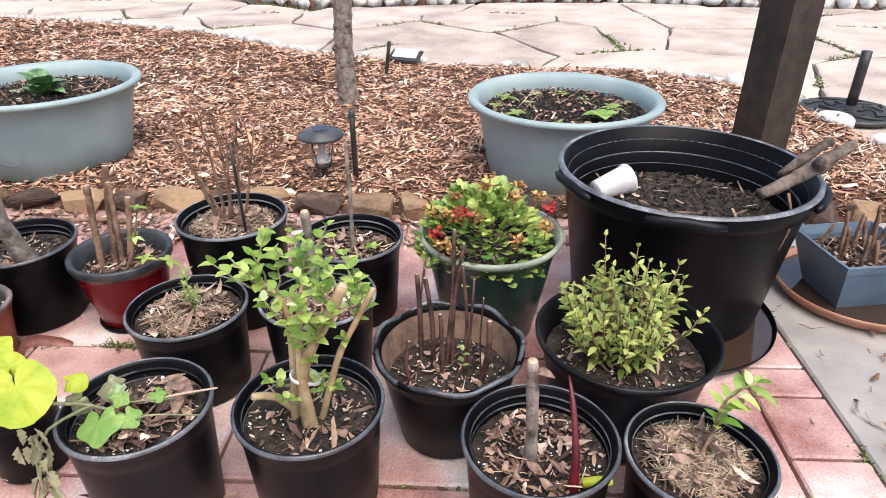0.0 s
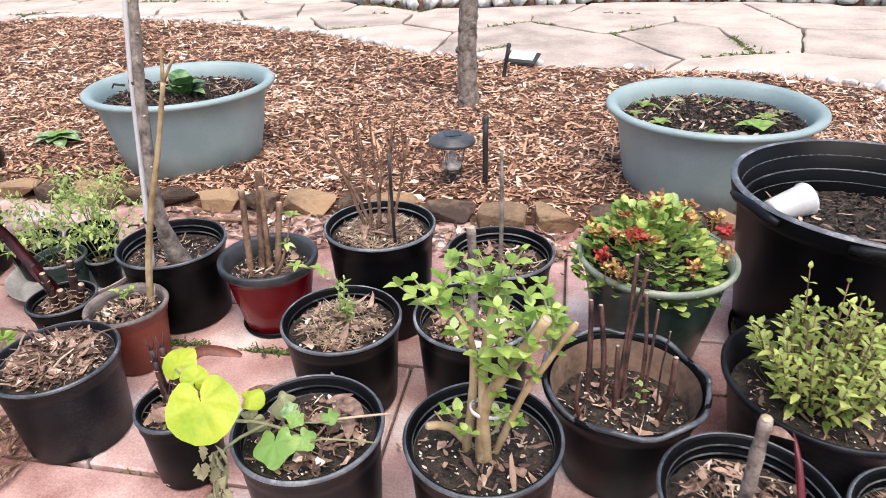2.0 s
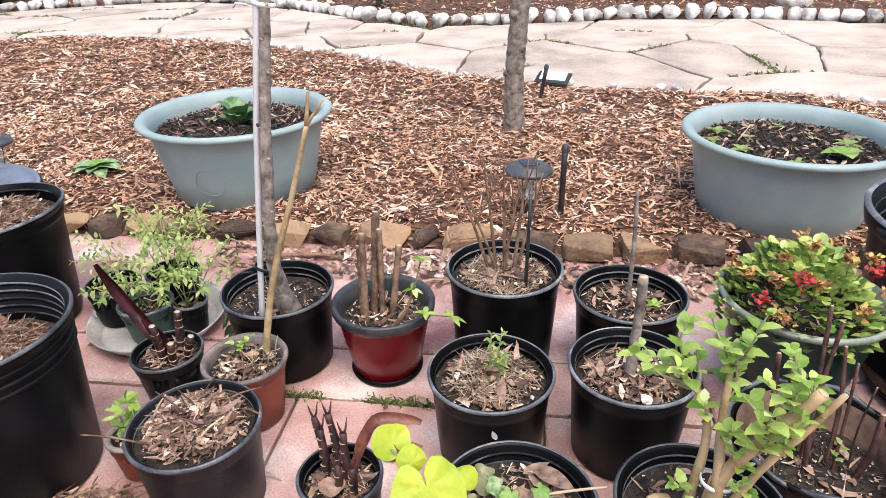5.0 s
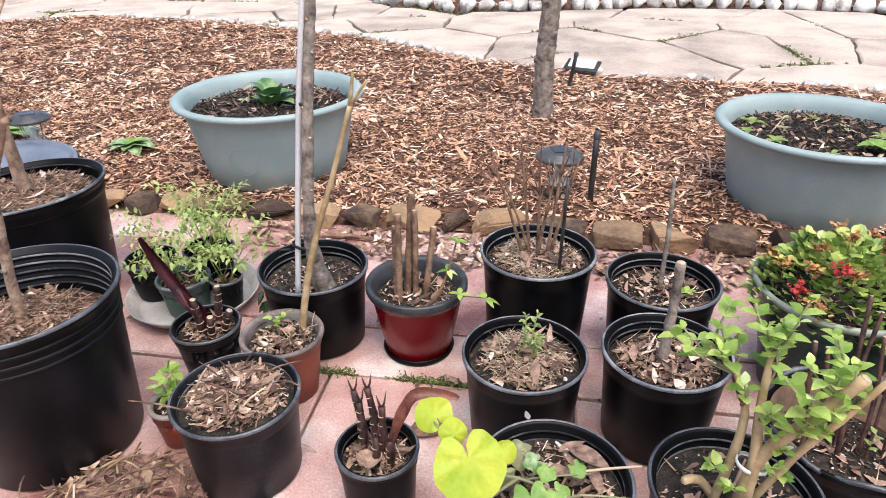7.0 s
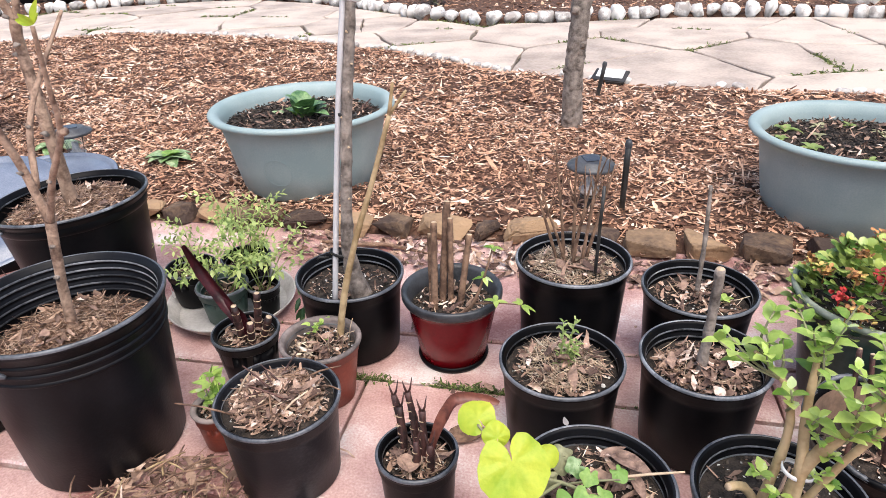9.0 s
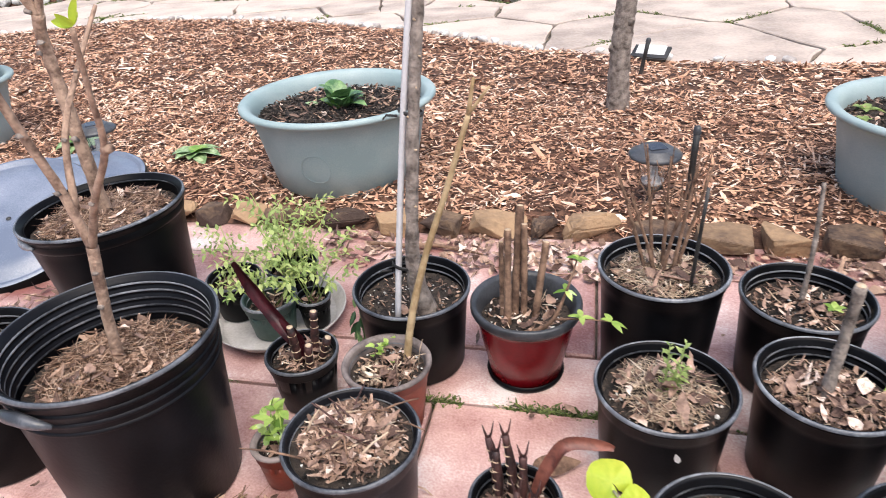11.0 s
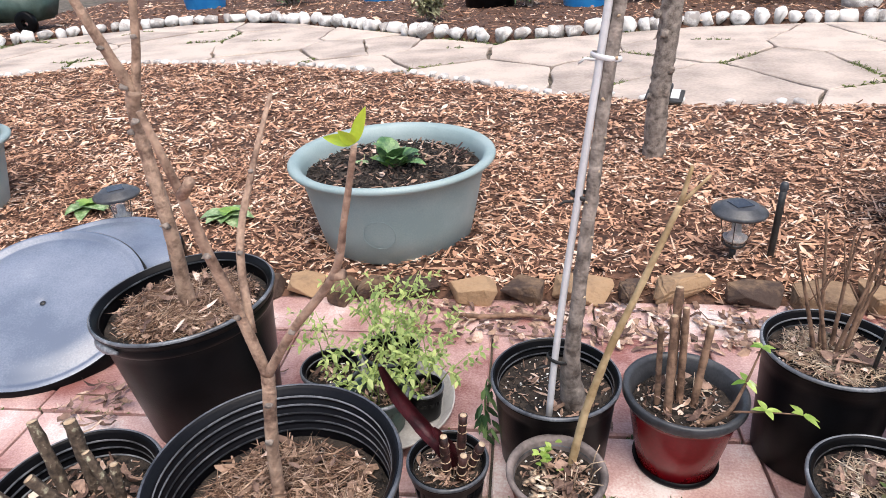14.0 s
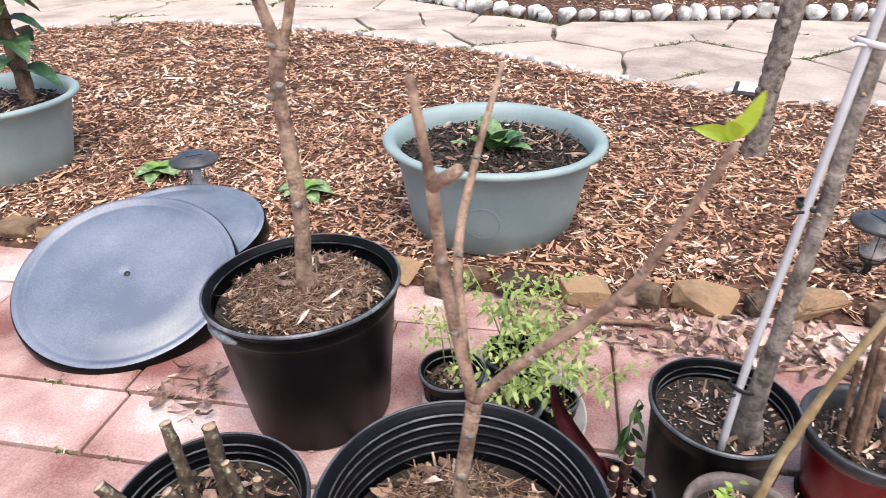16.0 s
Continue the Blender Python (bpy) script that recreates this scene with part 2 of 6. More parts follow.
def tube(points, radii, seg=8, lump=0.0, nodes=0.0, bm=None):
    """A round, tapering stem through points, its ends closed."""
    own = bm if bm else bmesh.new()
    pts = [Vector(p) for p in points]
    fine, rad = [], []
    for i in range(len(pts) - 1):
        length = (pts[i + 1] - pts[i]).length
        steps = max(1, int(length / 0.02)) if (lump or nodes) else max(1, int(length / 0.08))
        for k in range(steps):
            u = k / steps
            p0, p3 = pts[max(i - 1, 0)], pts[min(i + 2, len(pts) - 1)]
            p = 0.5 * ((2 * pts[i]) + (pts[i + 1] - p0) * u + (2 * p0 - 5 * pts[i] + 4 * pts[i + 1] - p3) * u * u + (3 * pts[i] - p0 - 3 * pts[i + 1] + p3) * u ** 3)
            fine.append(p)
            rad.append(radii[i] * (1 - u) + radii[i + 1] * u)
    fine.append(pts[-1])
    rad.append(radii[-1])
    rings, run = [], 0.0
    side = None
    for i, p in enumerate(fine):
        d = (fine[min(i + 1, len(fine) - 1)] - fine[max(i - 1, 0)]).normalized()
        if side is None:
            side = d.orthogonal().normalized()
        side = (side - d * side.dot(d)).normalized()
        up = d.cross(side)
        r = rad[i]
        if nodes:
            r *= 1 + nodes * (1 if i % 3 == 0 else 0)
        ring = []
        for k in range(seg):
            a = 2 * math.pi * k / seg
            rr = r * (1 + lump * noise.noise((p + side * math.cos(a) * 0.05 + up * math.sin(a) * 0.05) * 40))
            ring.append(own.verts.new(p + (side * math.cos(a) + up * math.sin(a)) * rr))
        rings.append(ring)
    for a, b in zip(rings, rings[1:]):
        for k in range(seg):
            own.faces.new((a[k], a[(k + 1) % seg], b[(k + 1) % seg], b[k]))
    own.faces.new(list(reversed(rings[0])))
    own.faces.new(rings[-1])
    return own


def scatter(n, place, size, flat=0.35, thick=0.25, seed=1, curl=0.0, jitter=0.5):
    """n bits as thin six-sided slivers: place(rng, n) gives their xyz; size (length, width) medians."""
    g = np.random.default_rng(seed)
    c = place(g, n)
    n = len(c)
    L = size[0] * np.exp(g.normal(0, jitter, n)) / 2
    W = size[1] * np.exp(g.normal(0, jitter * 0.8, n)) / 2
    T = W * thick
    yaw, tip, rol = g.uniform(0, 2 * np.pi, n), g.normal(0, flat, n), g.normal(0, flat * 1.4, n)
    ca, sa, cb, sb, cr, sr = np.cos(yaw), np.sin(yaw), np.cos(tip), np.sin(tip), np.cos(rol), np.sin(rol)
    ex = np.stack([ca * cb, sa * cb, sb], 1)
    ey0 = np.stack([-sa, ca, 0 * ca], 1)
    ez0 = np.cross(ex, ey0)
    ey = ey0 * cr[:, None] + ez0 * sr[:, None]
    ez = np.cross(ex, ey)
    verts = np.zeros((n, 8, 3))
    up_down = np.where(g.uniform(0, 1, n) < 0.6, 1.0, -0.6)
    corners = [(-1, -.55, 0), (-1, .55, 0), (0, 1, 0), (1, .4, 0), (1, -.4, 0), (0, -1, 0), (0.1, 0, 1), (-0.1, 0, -1)]
    for k, (a, b, d) in enumerate(corners):
        bend = curl * L * abs(a) * up_down
        verts[:, k] = c + ex * (a * L * g.uniform(0.65, 1.15, n))[:, None] + ey * (b * W * g.uniform(0.45, 1.35, n))[:, None] + ez * (d * T + bend)[:, None]
    base = np.array([(0, 5, 6), (5, 4, 6), (4, 3, 6), (3, 2, 6), (2, 1, 6), (1, 0, 6), (5, 0, 7), (4, 5, 7), (3, 4, 7), (2, 3, 7), (1, 2, 7), (0, 1, 7)])
    faces = (base[None] + (np.arange(n) * 8)[:, None, None]).reshape(-1, 3)
    return verts.reshape(-1, 3).tolist(), faces.tolist()


def dead_leaves(n, place, size, seed=1, flat=0.35, curl=0.5, jitter=0.3):
    """n broad fallen leaves, each an oval blade curled along and across."""
    g = np.random.default_rng(seed)
    c = place(g, n)
    n = len(c)
    L = size[0] * np.exp(g.normal(0, jitter, n))
    W = size[1] * np.exp(g.normal(0, jitter, n)) / 2
    yaw, tip, rol = g.uniform(0, 2 * np.pi, n), g.normal(0, flat, n), g.normal(0, flat, n)
    ex = np.stack([np.cos(yaw) * np.cos(tip), np.sin(yaw) * np.cos(tip), np.sin(tip)], 1)
    ey0 = np.stack([-np.sin(yaw), np.cos(yaw), 0 * yaw], 1)
    ey = ey0 * np.cos(rol)[:, None] + np.cross(ex, ey0) * np.sin(rol)[:, None]
    ez = np.cross(ex, ey)
    long_curl, cross_curl = g.uniform(-0.5, 1.2, n) * curl, g.uniform(-0.7, 1.5, n) * curl
    side = g.uniform(-0.25, 0.25, n)
    verts = np.zeros((n, 18, 3))
    for i, (t, w) in enumerate(((0.0, 0.05), (0.14, 0.5), (0.36, 0.95), (0.6, 1.0), (0.82, 0.62), (1.0, 0.05))):
        for k, e in enumerate((-1, 0, 1)):
            ww = W * w * g.uniform(0.55, 1.25, n)
            lift = long_curl * L * (t - 0.5) ** 2 * 1.6 + cross_curl * ww * abs(e)
            sway = side * L * (t - 0.5) ** 2
            verts[:, i * 3 + k] = c + ex * (L * (t - 0.5))[:, None] + ey * (e * ww + sway)[:, None] + ez * lift[:, None]
    base = np.array([(i * 3 + k, i * 3 + k + 1, i * 3 + k + 4, i * 3 + k + 3) for i in range(5) for k in (0, 1)])
    faces = (base[None] + (np.arange(n) * 18)[:, None, None]).reshape(-1, 4)
    return verts.reshape(-1, 3).tolist(), faces.tolist()


def ribbon(points, widths, facing, fold=0.5):
    """A long folded blade through points, its inner side turned to facing."""
    bm = bmesh.new()
    pts, rows = [Vector(p) for p in points], []
    fine = []
    for i in range(len(pts) - 1):
        p0, p3 = pts[max(i - 1, 0)], pts[min(i + 2, len(pts) - 1)]
        for k in range(4):
            u = k / 4
            p = 0.5 * ((2 * pts[i]) + (pts[i + 1] - p0) * u + (2 * p0 - 5 * pts[i] + 4 * pts[i + 1] - p3) * u * u + (3 * pts[i] - p0 - 3 * pts[i + 1] + p3) * u ** 3)
            fine.append((p, widths[i] * (1 - u) + widths[i + 1] * u))
    fine.append((pts[-1], widths[-1]))
    for i, (p, w) in enumerate(fine):
        d = (fine[min(i + 1, len(fine) - 1)][0] - fine[max(i - 1, 0)][0]).normalized()
        s = d.cross(Vector(facing)).normalized()
        u = s.cross(d)
        rows.append([bm.verts.new(p + s * (e * w * 0.5) + u * (fold * w * 0.5 * e * e) + u * (0.08 * w * math.sin(i * 1.3 + e))) for e in (-1, -0.5, 0, 0.5, 1)])
    for a, b in zip(rows, rows[1:]):
        for k in range(4):
            bm.faces.new((a[k], a[k + 1], b[k + 1], b[k]))
    return bm


def in_disc(r, z, mound=0.0, rise=0.006, cx=0.0, cy=0.0):
    def place(g, n):
        rr, a = r * np.sqrt(g.uniform(0, 1, n)), g.uniform(0, 2 * np.pi, n)
        return np.stack([cx + rr * np.cos(a), cy + rr * np.sin(a), z + mound * (1 - (rr / r) ** 2) + g.uniform(0, rise, n)], 1)
    return place


def soil_disc(r, z, mound=0.0, rough=0.006):
    bm = bmesh.new()
    rings = [[bm.verts.new((0, 0, z + mound))]]
    for k in range(1, 13):
        q, ring = r * k / 12, []
        for i in range(36):
            a = 2 * math.pi * i / 36
            x, y = q * math.cos(a), q * math.sin(a)
            ring.append(bm.verts.new((x, y, z + mound * (1 - (k / 12) ** 2) + rough * noise.noise(Vector((x * 45, y * 45, z * 90))))))
        rings.append(ring)
    for i in range(36):
        bm.faces.new((rings[0][0], rings[1][i], rings[1][(i + 1) % 36]))
        for a, b in zip(rings[1:], rings[2:]):
            bm.faces.new((a[i], b[i], b[(i + 1) % 36], a[(i + 1) % 36]))
    return bm


def pot_profile(R, H, taper, soil, wall=0.004, lip=0.010, ridges=3):
    """A nursery pot: body, stepped rolled lip, ridged inner wall, down to the soil."""
    rb = R * taper
    body = lambda z: rb + (R * 0.955 - rb) * z / H
    p = [(0.001, 0.0), (rb - 0.006, 0.0), (rb, 0.006), (body(H * 0.5), H * 0.5), (body(H * 0.8), H * 0.8), (body(H - 0.034), H - 0.034), (body(H - 0.034) + 0.003, H - 0.031),
         (R - lip * 0.5, H - 0.016), (R, H - 0.012), (R + 0.001, H - 0.004), (R - 0.002, H), (R - lip * 0.7, H), (R - lip, H - 0.004)]
    z = H - 0.010
    for k in range(ridges):
        p += [(body(z) - wall, z), (body(z) - wall - 0.0035, z - 0.004), (body(z) - wall - 0.0035, z - 0.009), (body(z) - wall, z - 0.013)]
        z -= 0.019
    p += [(body(max(soil - 0.01, 0.02)) - wall, max(soil - 0.01, 0.02))]
    return p


def rs_at(R, taper, soil):
    return R * taper + (R * 0.955 - R * taper) * soil - 0.006


def potted(name, x, y, R, H, label, material=None, taper=0.84, soil=0.80, cover="soil", n=0, mound=0.0, rz=0.0, pot_label="black nursery pot", group="potted plants on the patio", ridges=3, rx=0.0, ry=0.0, z=0.0, wob=0.004):
    """An Empty with pot and soil; returns it and the soil's height and radius."""
    ob = thing(name, x, y, z, label, "potted plant", group, rz, rx, ry)
    zs = H * soil
    part("pot", lathe(pot_profile(R, H, taper, zs, ridges=ridges), 64, wob), material or BLACK, ob, pot_label)
    if ridges:
        # RIM colours in the bright edge of black pots; terracotta ones get grime
        part("rim", lathe([(R - 0.0055, H - 0.001), (R - 0.0040, H + 0.0010), (R - 0.0012, H + 0.0008), (R + 0.0016, H - 0.003), (R + 0.0012, H - 0.006)], 64, wob), GRIMY if material is TERRA else RIM, ob, "rim in pale highlight grey")
        if material is TERRA:
            part("lip", lathe([(R + 0.0008, H - 0.008), (R + 0.0022, H - 0.006), (R + 0.0026, H - 0.003), (R, H + 0.0022), (R - 0.007, H + 0.0018), (R - 0.0115, H - 0.006)], 64, wob), GRIMY, ob, "grey weathered lip")
            part("inner_wall", lathe([(R - 0.0105, H - 0.004), (R * 0.94 - 0.009, H - 0.02), (rs_at(R, taper, soil) - 0.001, zs)], 56, wob), GRIMY, ob, "dirty inner wall")
        body = lambda q: R * taper + (R * 0.955 - R * taper) * q / H
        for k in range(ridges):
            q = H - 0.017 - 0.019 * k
            # ring paler than the wall: scuffing plus a highlight in the colour
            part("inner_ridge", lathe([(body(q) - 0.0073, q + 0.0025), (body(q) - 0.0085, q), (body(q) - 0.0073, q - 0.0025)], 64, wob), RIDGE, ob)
    rs = R * taper + (R * 0.955 - R * taper) * soil - 0.006
    part("soil", soil_disc(rs, zs, mound), SOIL, ob, "dark potting soil")
    part("loose_soil", scatter(int(9000 * rs * rs) + 120, in_disc(rs * 0.97, zs, mound), (0.007, 0.005), 0.5, 0.5, int(abs(x * 977 + y * 131))), CRUMB, ob, "loose soil crumbs", kind="stuff", smooth=False)
    s = int(abs(x * 613 + y * 377)) + 3
    part("perlite", scatter(int(2600 * rs * rs) + 24, in_disc(rs * 0.92, zs + 0.003, mound, 0.004), (0.0045, 0.004), 0.4, 0.7, s + 9), PERLITE, ob, "white perlite specks", kind="stuff", smooth=False)
    part("bark_bit", scatter(int(4200 * rs * rs) + 20, in_disc(rs * 0.94, zs + 0.003, mound, 0.004), (0.014, 0.005), 0.4, 0.3, s + 4), DRY, ob, "brown bark bits in the soil", kind="stuff", smooth=False)
    inner = max(rs - 0.028, rs * 0.66)
    if cover == "leaves":
        part("leaf_litter", scatter(int((n or 170) * 1.9), in_disc(inner + 0.008, zs + 0.003, mound, 0.014), (0.020, 0.0075), 0.4, 0.06, s, 0.35), DRY, ob, "dry brown leaf litter", kind="stuff", smooth=False)
        part("fallen_leaf", dead_leaves(int((n or 170) * 0.32 * min(1.0, rs / 0.11)), in_disc(inner - 0.004, zs + 0.012, mound, 0.014), (0.031, 0.0135), s + 2, 0.32, 0.6, 0.42), DEAD, ob, "curled pinkish-tan dead leaves", kind="stuff")
        part("dry_stalk", scatter(int((n or 170) * 0.15), in_disc(inner, zs + 0.008, mound, 0.016), (0.038, 0.0026), 0.22, 0.8, s + 7, 0.1, 0.35), STRAW, ob, "pale dry leaf stalks", kind="stuff", smooth=False)
    if cover == "straw":
        part("leaf_litter", scatter(130, in_disc(inner + 0.008, zs + 0.004, mound + 0.010, 0.012), (0.022, 0.0085), 0.35, 0.06, s + 1, 0.35), DRY, ob, "dry brown leaf litter", kind="stuff", smooth=False)
        part("straw", scatter(n or 620, in_disc(inner - 0.004, zs + 0.006, mound + 0.012, 0.016), (0.030, 0.0019), 0.22, 0.6, s, 0.1, 0.4), STRAW, ob, "dry pale straw mulch", kind="stuff")
        part("fallen_leaf", dead_leaves(30, in_disc(inner - 0.008, zs + 0.018, mound + 0.012, 0.010), (0.036, 0.014), s + 2, 0.3, 0.7, 0.42), DEAD, ob, "curled tan dead leaves", kind="stuff")
    if cover == "needles":
        part("needle_mulch", scatter(int(2.3 * (n or 800)), in_disc(rs - 0.040, zs + 0.004, mound + 0.01, 0.022), (0.046, 0.0015), 0.24, 0.7, s, 0.2, 0.35), NEEDLE, ob, "brown pine needle mulch", kind="stuff")
        part("leaf_litter", scatter(420, in_disc(rs - 0.022, zs + 0.010, mound + 0.01, 0.014), (0.019, 0.007), 0.4, 0.06, s + 1, 0.35), DRY, ob, "dry brown leaf litter", kind="stuff", smooth=False)
        part("fallen_leaf", dead_leaves(26, in_disc(rs - 0.035, zs + 0.022, mound + 0.01, 0.012), (0.034, 0.013), s + 2, 0.3, 0.6, 0.4), DEAD, ob, "curled tan dead leaves", kind="stuff")
    if cover == "crumbs":
        part("leaf_litter", scatter(n or 40, in_disc(inner, zs + 0.004, mound, 0.008), (0.022, 0.008), 0.35, 0.06, s, 0.35), DRY, ob, "bits of dry leaf", kind="stuff", smooth=False)
        part("fallen_leaf", dead_leaves(6, in_disc(inner, zs + 0.010, mound, 0.004), (0.034, 0.015), s + 2), DEAD, ob, "a few tan dead leaves", kind="stuff")
    return ob, zs, rs


def hull_rock(n, seed, boxy=0.6, bev=0.12):
    """An angular stone: the hull of random points on a rounded block, its edges worn."""
    g = random.Random(seed)
    bm = bmesh.new()
    for _ in range(n):
        v = Vector((g.gauss(0, 1), g.gauss(0, 1), g.gauss(0, 1))).normalized()
        v = Vector([math.copysign(abs(q) ** boxy, q) for q in v]) * g.uniform(0.85, 1.05)
        bm.verts.new(v)
    out = bmesh.ops.convex_hull(bm, input=bm.verts[:])
    bmesh.ops.delete(bm, geom=list({e for e in out["geom_interior"] + out["geom_unused"] if isinstance(e, bmesh.types.BMVert)}), context="VERTS")
    bmesh.ops.bevel(bm, geom=bm.edges[:], offset=bev, segments=2, affect="EDGES", clamp_overlap=True)
    bmesh.ops.recalc_face_normals(bm, faces=bm.faces)
    return bm


def rock(size, seed, detail=2, rough=0.22):
    bm = bmesh.new()
    bmesh.ops.create_icosphere(bm, subdivisions=detail, radius=1.0)
    g = random.Random(seed)
    off = Vector((g.uniform(0, 50), g.uniform(0, 50), g.uniform(0, 50)))
    for v in bm.verts:
        c = v.co.normalized()
        d = 1 + rough * noise.noise(c * 1.3 + off) + rough * 0.5 * noise.noise(c * 3.1 + off)
        c = Vector([math.copysign(abs(q) ** 0.72, q) for q in c]) * d
        v.co = Vector((c.x * size[0], c.y * size[1], c.z * size[2]))
    return bm


# ---- ground, bed, path ----
FRONT = [(-30, 4.0), (-8.0, 5.2), (-6.27, 6.1), (-5.19, 6.62), (-3.61, 6.42), (-2.09, 5.80), (-1.07, 5.08), (0.07, 4.72), (0.97, 4.68), (1.5, 4.5), (1.75, 4.3), (1.93, 3.95), (2.02, 3.38), (2.12, 3.0), (2.4, 2.5), (30, 2.0)]
BACK = [(-30, 7.0), (-7.9, 8.05), (-6.34, 9.2), (-4.9, 9.5), (-3.5, 8.7), (-2.47, 7.80), (-1.5, 7.32), (-0.34, 7.60), (0.89, 7.95), (1.91, 7.75), (3.5, 7.5), (30, 7.0)]
BED_Y = 2.44


def along(table, x):
    return float(np.interp(x, [a for a, _ in table], [b for _, b in table]))


ground = part("ground", ([(-400, -400, -0.03), (400, -400, -0.03), (400, 400, -0.03), (-400, 400, -0.03)], [(0, 1, 2, 3)]), JOINT, smooth=False)
tagged(ground, "bare brown earth under paving and beds", "ground", kind="structure")


def sheet(xs, ys, height):
    verts, faces = [], []
    for y in ys:
        for x in xs:
            verts.append((x, y, height(x, y)))
    w = len(xs)
    for j in range(len(ys) - 1):
        for i in range(w - 1):
            faces.append((j * w + i, j * w + i + 1, (j + 1) * w + i + 1, (j + 1) * w + i))
    return verts, faces


def bed_height(x, y):
    f, b = along(FRONT, x), along(BACK, x)
    h = 0.045 + 0.020 * noise.noise(Vector((x * 2.6, y * 2.6, 0))) + 0.012 * noise.noise(Vector((x * 9, y * 9, 3)))
    if y < BED_Y + 0.1:
        h *= max(0.0, (y - BED_Y + 0.05) / 0.15)
    if f - 0.15 < y < f:
        h *= (f - y) / 0.15
    if f <= y <= b:
        h = -0.028
    return h


bed = part("mulch_bed", sheet([-9 + 0.06 * i for i in range(241)], [BED_Y - 0.05 + 0.06 * j for j in range(170)], bed_height), MULCH_BED)
tagged(bed, "red-brown wood mulch bed", "mulch", kind="structure")


def bed_place(x0, x1, y0, y1):
    def place(g, n):
        x, y = g.uniform(x0, x1, n), g.uniform(y0, y1, n)
        f = np.interp(x, *zip(*FRONT))
        b = np.interp(x, *zip(*BACK))
        keep = (y < f - 0.01) | (y > b)
        x, y = x[keep], y[keep]
        z = np.array([bed_height(a, c) for a, c in zip(x, y)]) + g.uniform(0.0, 0.016, len(x))
        return np.stack([x, y, z], 1)
    return place


for k, (area, count, size) in enumerate((((-5.0, 2.0, BED_Y - 0.02, 3.9), 56000, (0.027, 0.0085)), ((-7.6, 1.8, 3.9, 6.7), 60000, (0.033, 0.0115)), ((-9.0, 5, 7.2, 12.0), 12000, (0.055, 0.018)), ((1.9, 3.5, 2.3, 3.6), 2500, (0.04, 0.011)))):
    c = part("chip_mulch", scatter(count, bed_place(*area), size, 0.24, 0.2, 30 + k, 0.05, 0.62), CHIP, bed, "shredded red-brown bark chips", kind="stuff", smooth=False)

patio = part("patio", ([(-5.0, -3.0, -0.022), (1.0, -3.0, -0.022), (1.0, 2.42, -0.022), (-5.0, 2.42, -0.022)], [(0, 1, 2, 3)]), JOINT, smooth=False)
tagged(patio, "faded red concrete paver patio with mossy joints", "patio", kind="structure")
slab_bm = bmesh.new()
bmesh.ops.create_cube(slab_bm, size=1)
for v in slab_bm.verts:
    v.co = Vector((2.25 + v.co.x * 2.47, -0.2 + v.co.y * 5.3, -0.025 + v.co.z * 0.05))
bmesh.ops.bevel(slab_bm, geom=slab_bm.edges[:], offset=0.006, segments=1, affect="EDGES")
tagged(part("pavement", slab_bm, CONCRETE, smooth=False), "smooth grey concrete slab beside the pavers", "pavement", kind="structure")


def clip_cell(poly, px, py, nx, ny):
    """The part of the polygon on the side of the line through p that the normal points away from."""
    out = []
    for i, a in enumerate(poly):
        b = poly[(i + 1) % len(poly)]
        da, db = (a[0] - px) * nx + (a[1] - py) * ny, (b[0] - px) * nx + (b[1] - py) * ny
        if da <= 0:
            out.append(a)
        if (da < 0 < db) or (db < 0 < da):
            u = da / (da - db)
            out.append((a[0] + (b[0] - a[0]) * u, a[1] + (b[1] - a[1]) * u))
    return out


path = part("flagstone_path", sheet([-14 + 0.5 * i for i in range(41)], [0, 1], lambda x, y: -0.015), JOINT, smooth=False)
for v in path.data.vertices:
    x = v.co.x
    v.co.y = along(FRONT, x) - 0.05 if v.co.y < 0.5 else along(BACK, x)
tagged(path, "winding path of pinkish flagstones with weedy joints", "path", kind="structure")
EDGES = []
g = random.Random(21)
seeds = []
for i in range(-11, 8):
    for j in range(4):
        seeds.append((i * 1.25 + (0.6 if j % 2 else 0) + g.uniform(-0.45, 0.45), (j + 0.5) / 4 + g.uniform(-0.11, 0.11)))
world_seeds = [(x, along(FRONT, x) + v * (along(BACK, x) - along(FRONT, x))) for x, v in seeds]
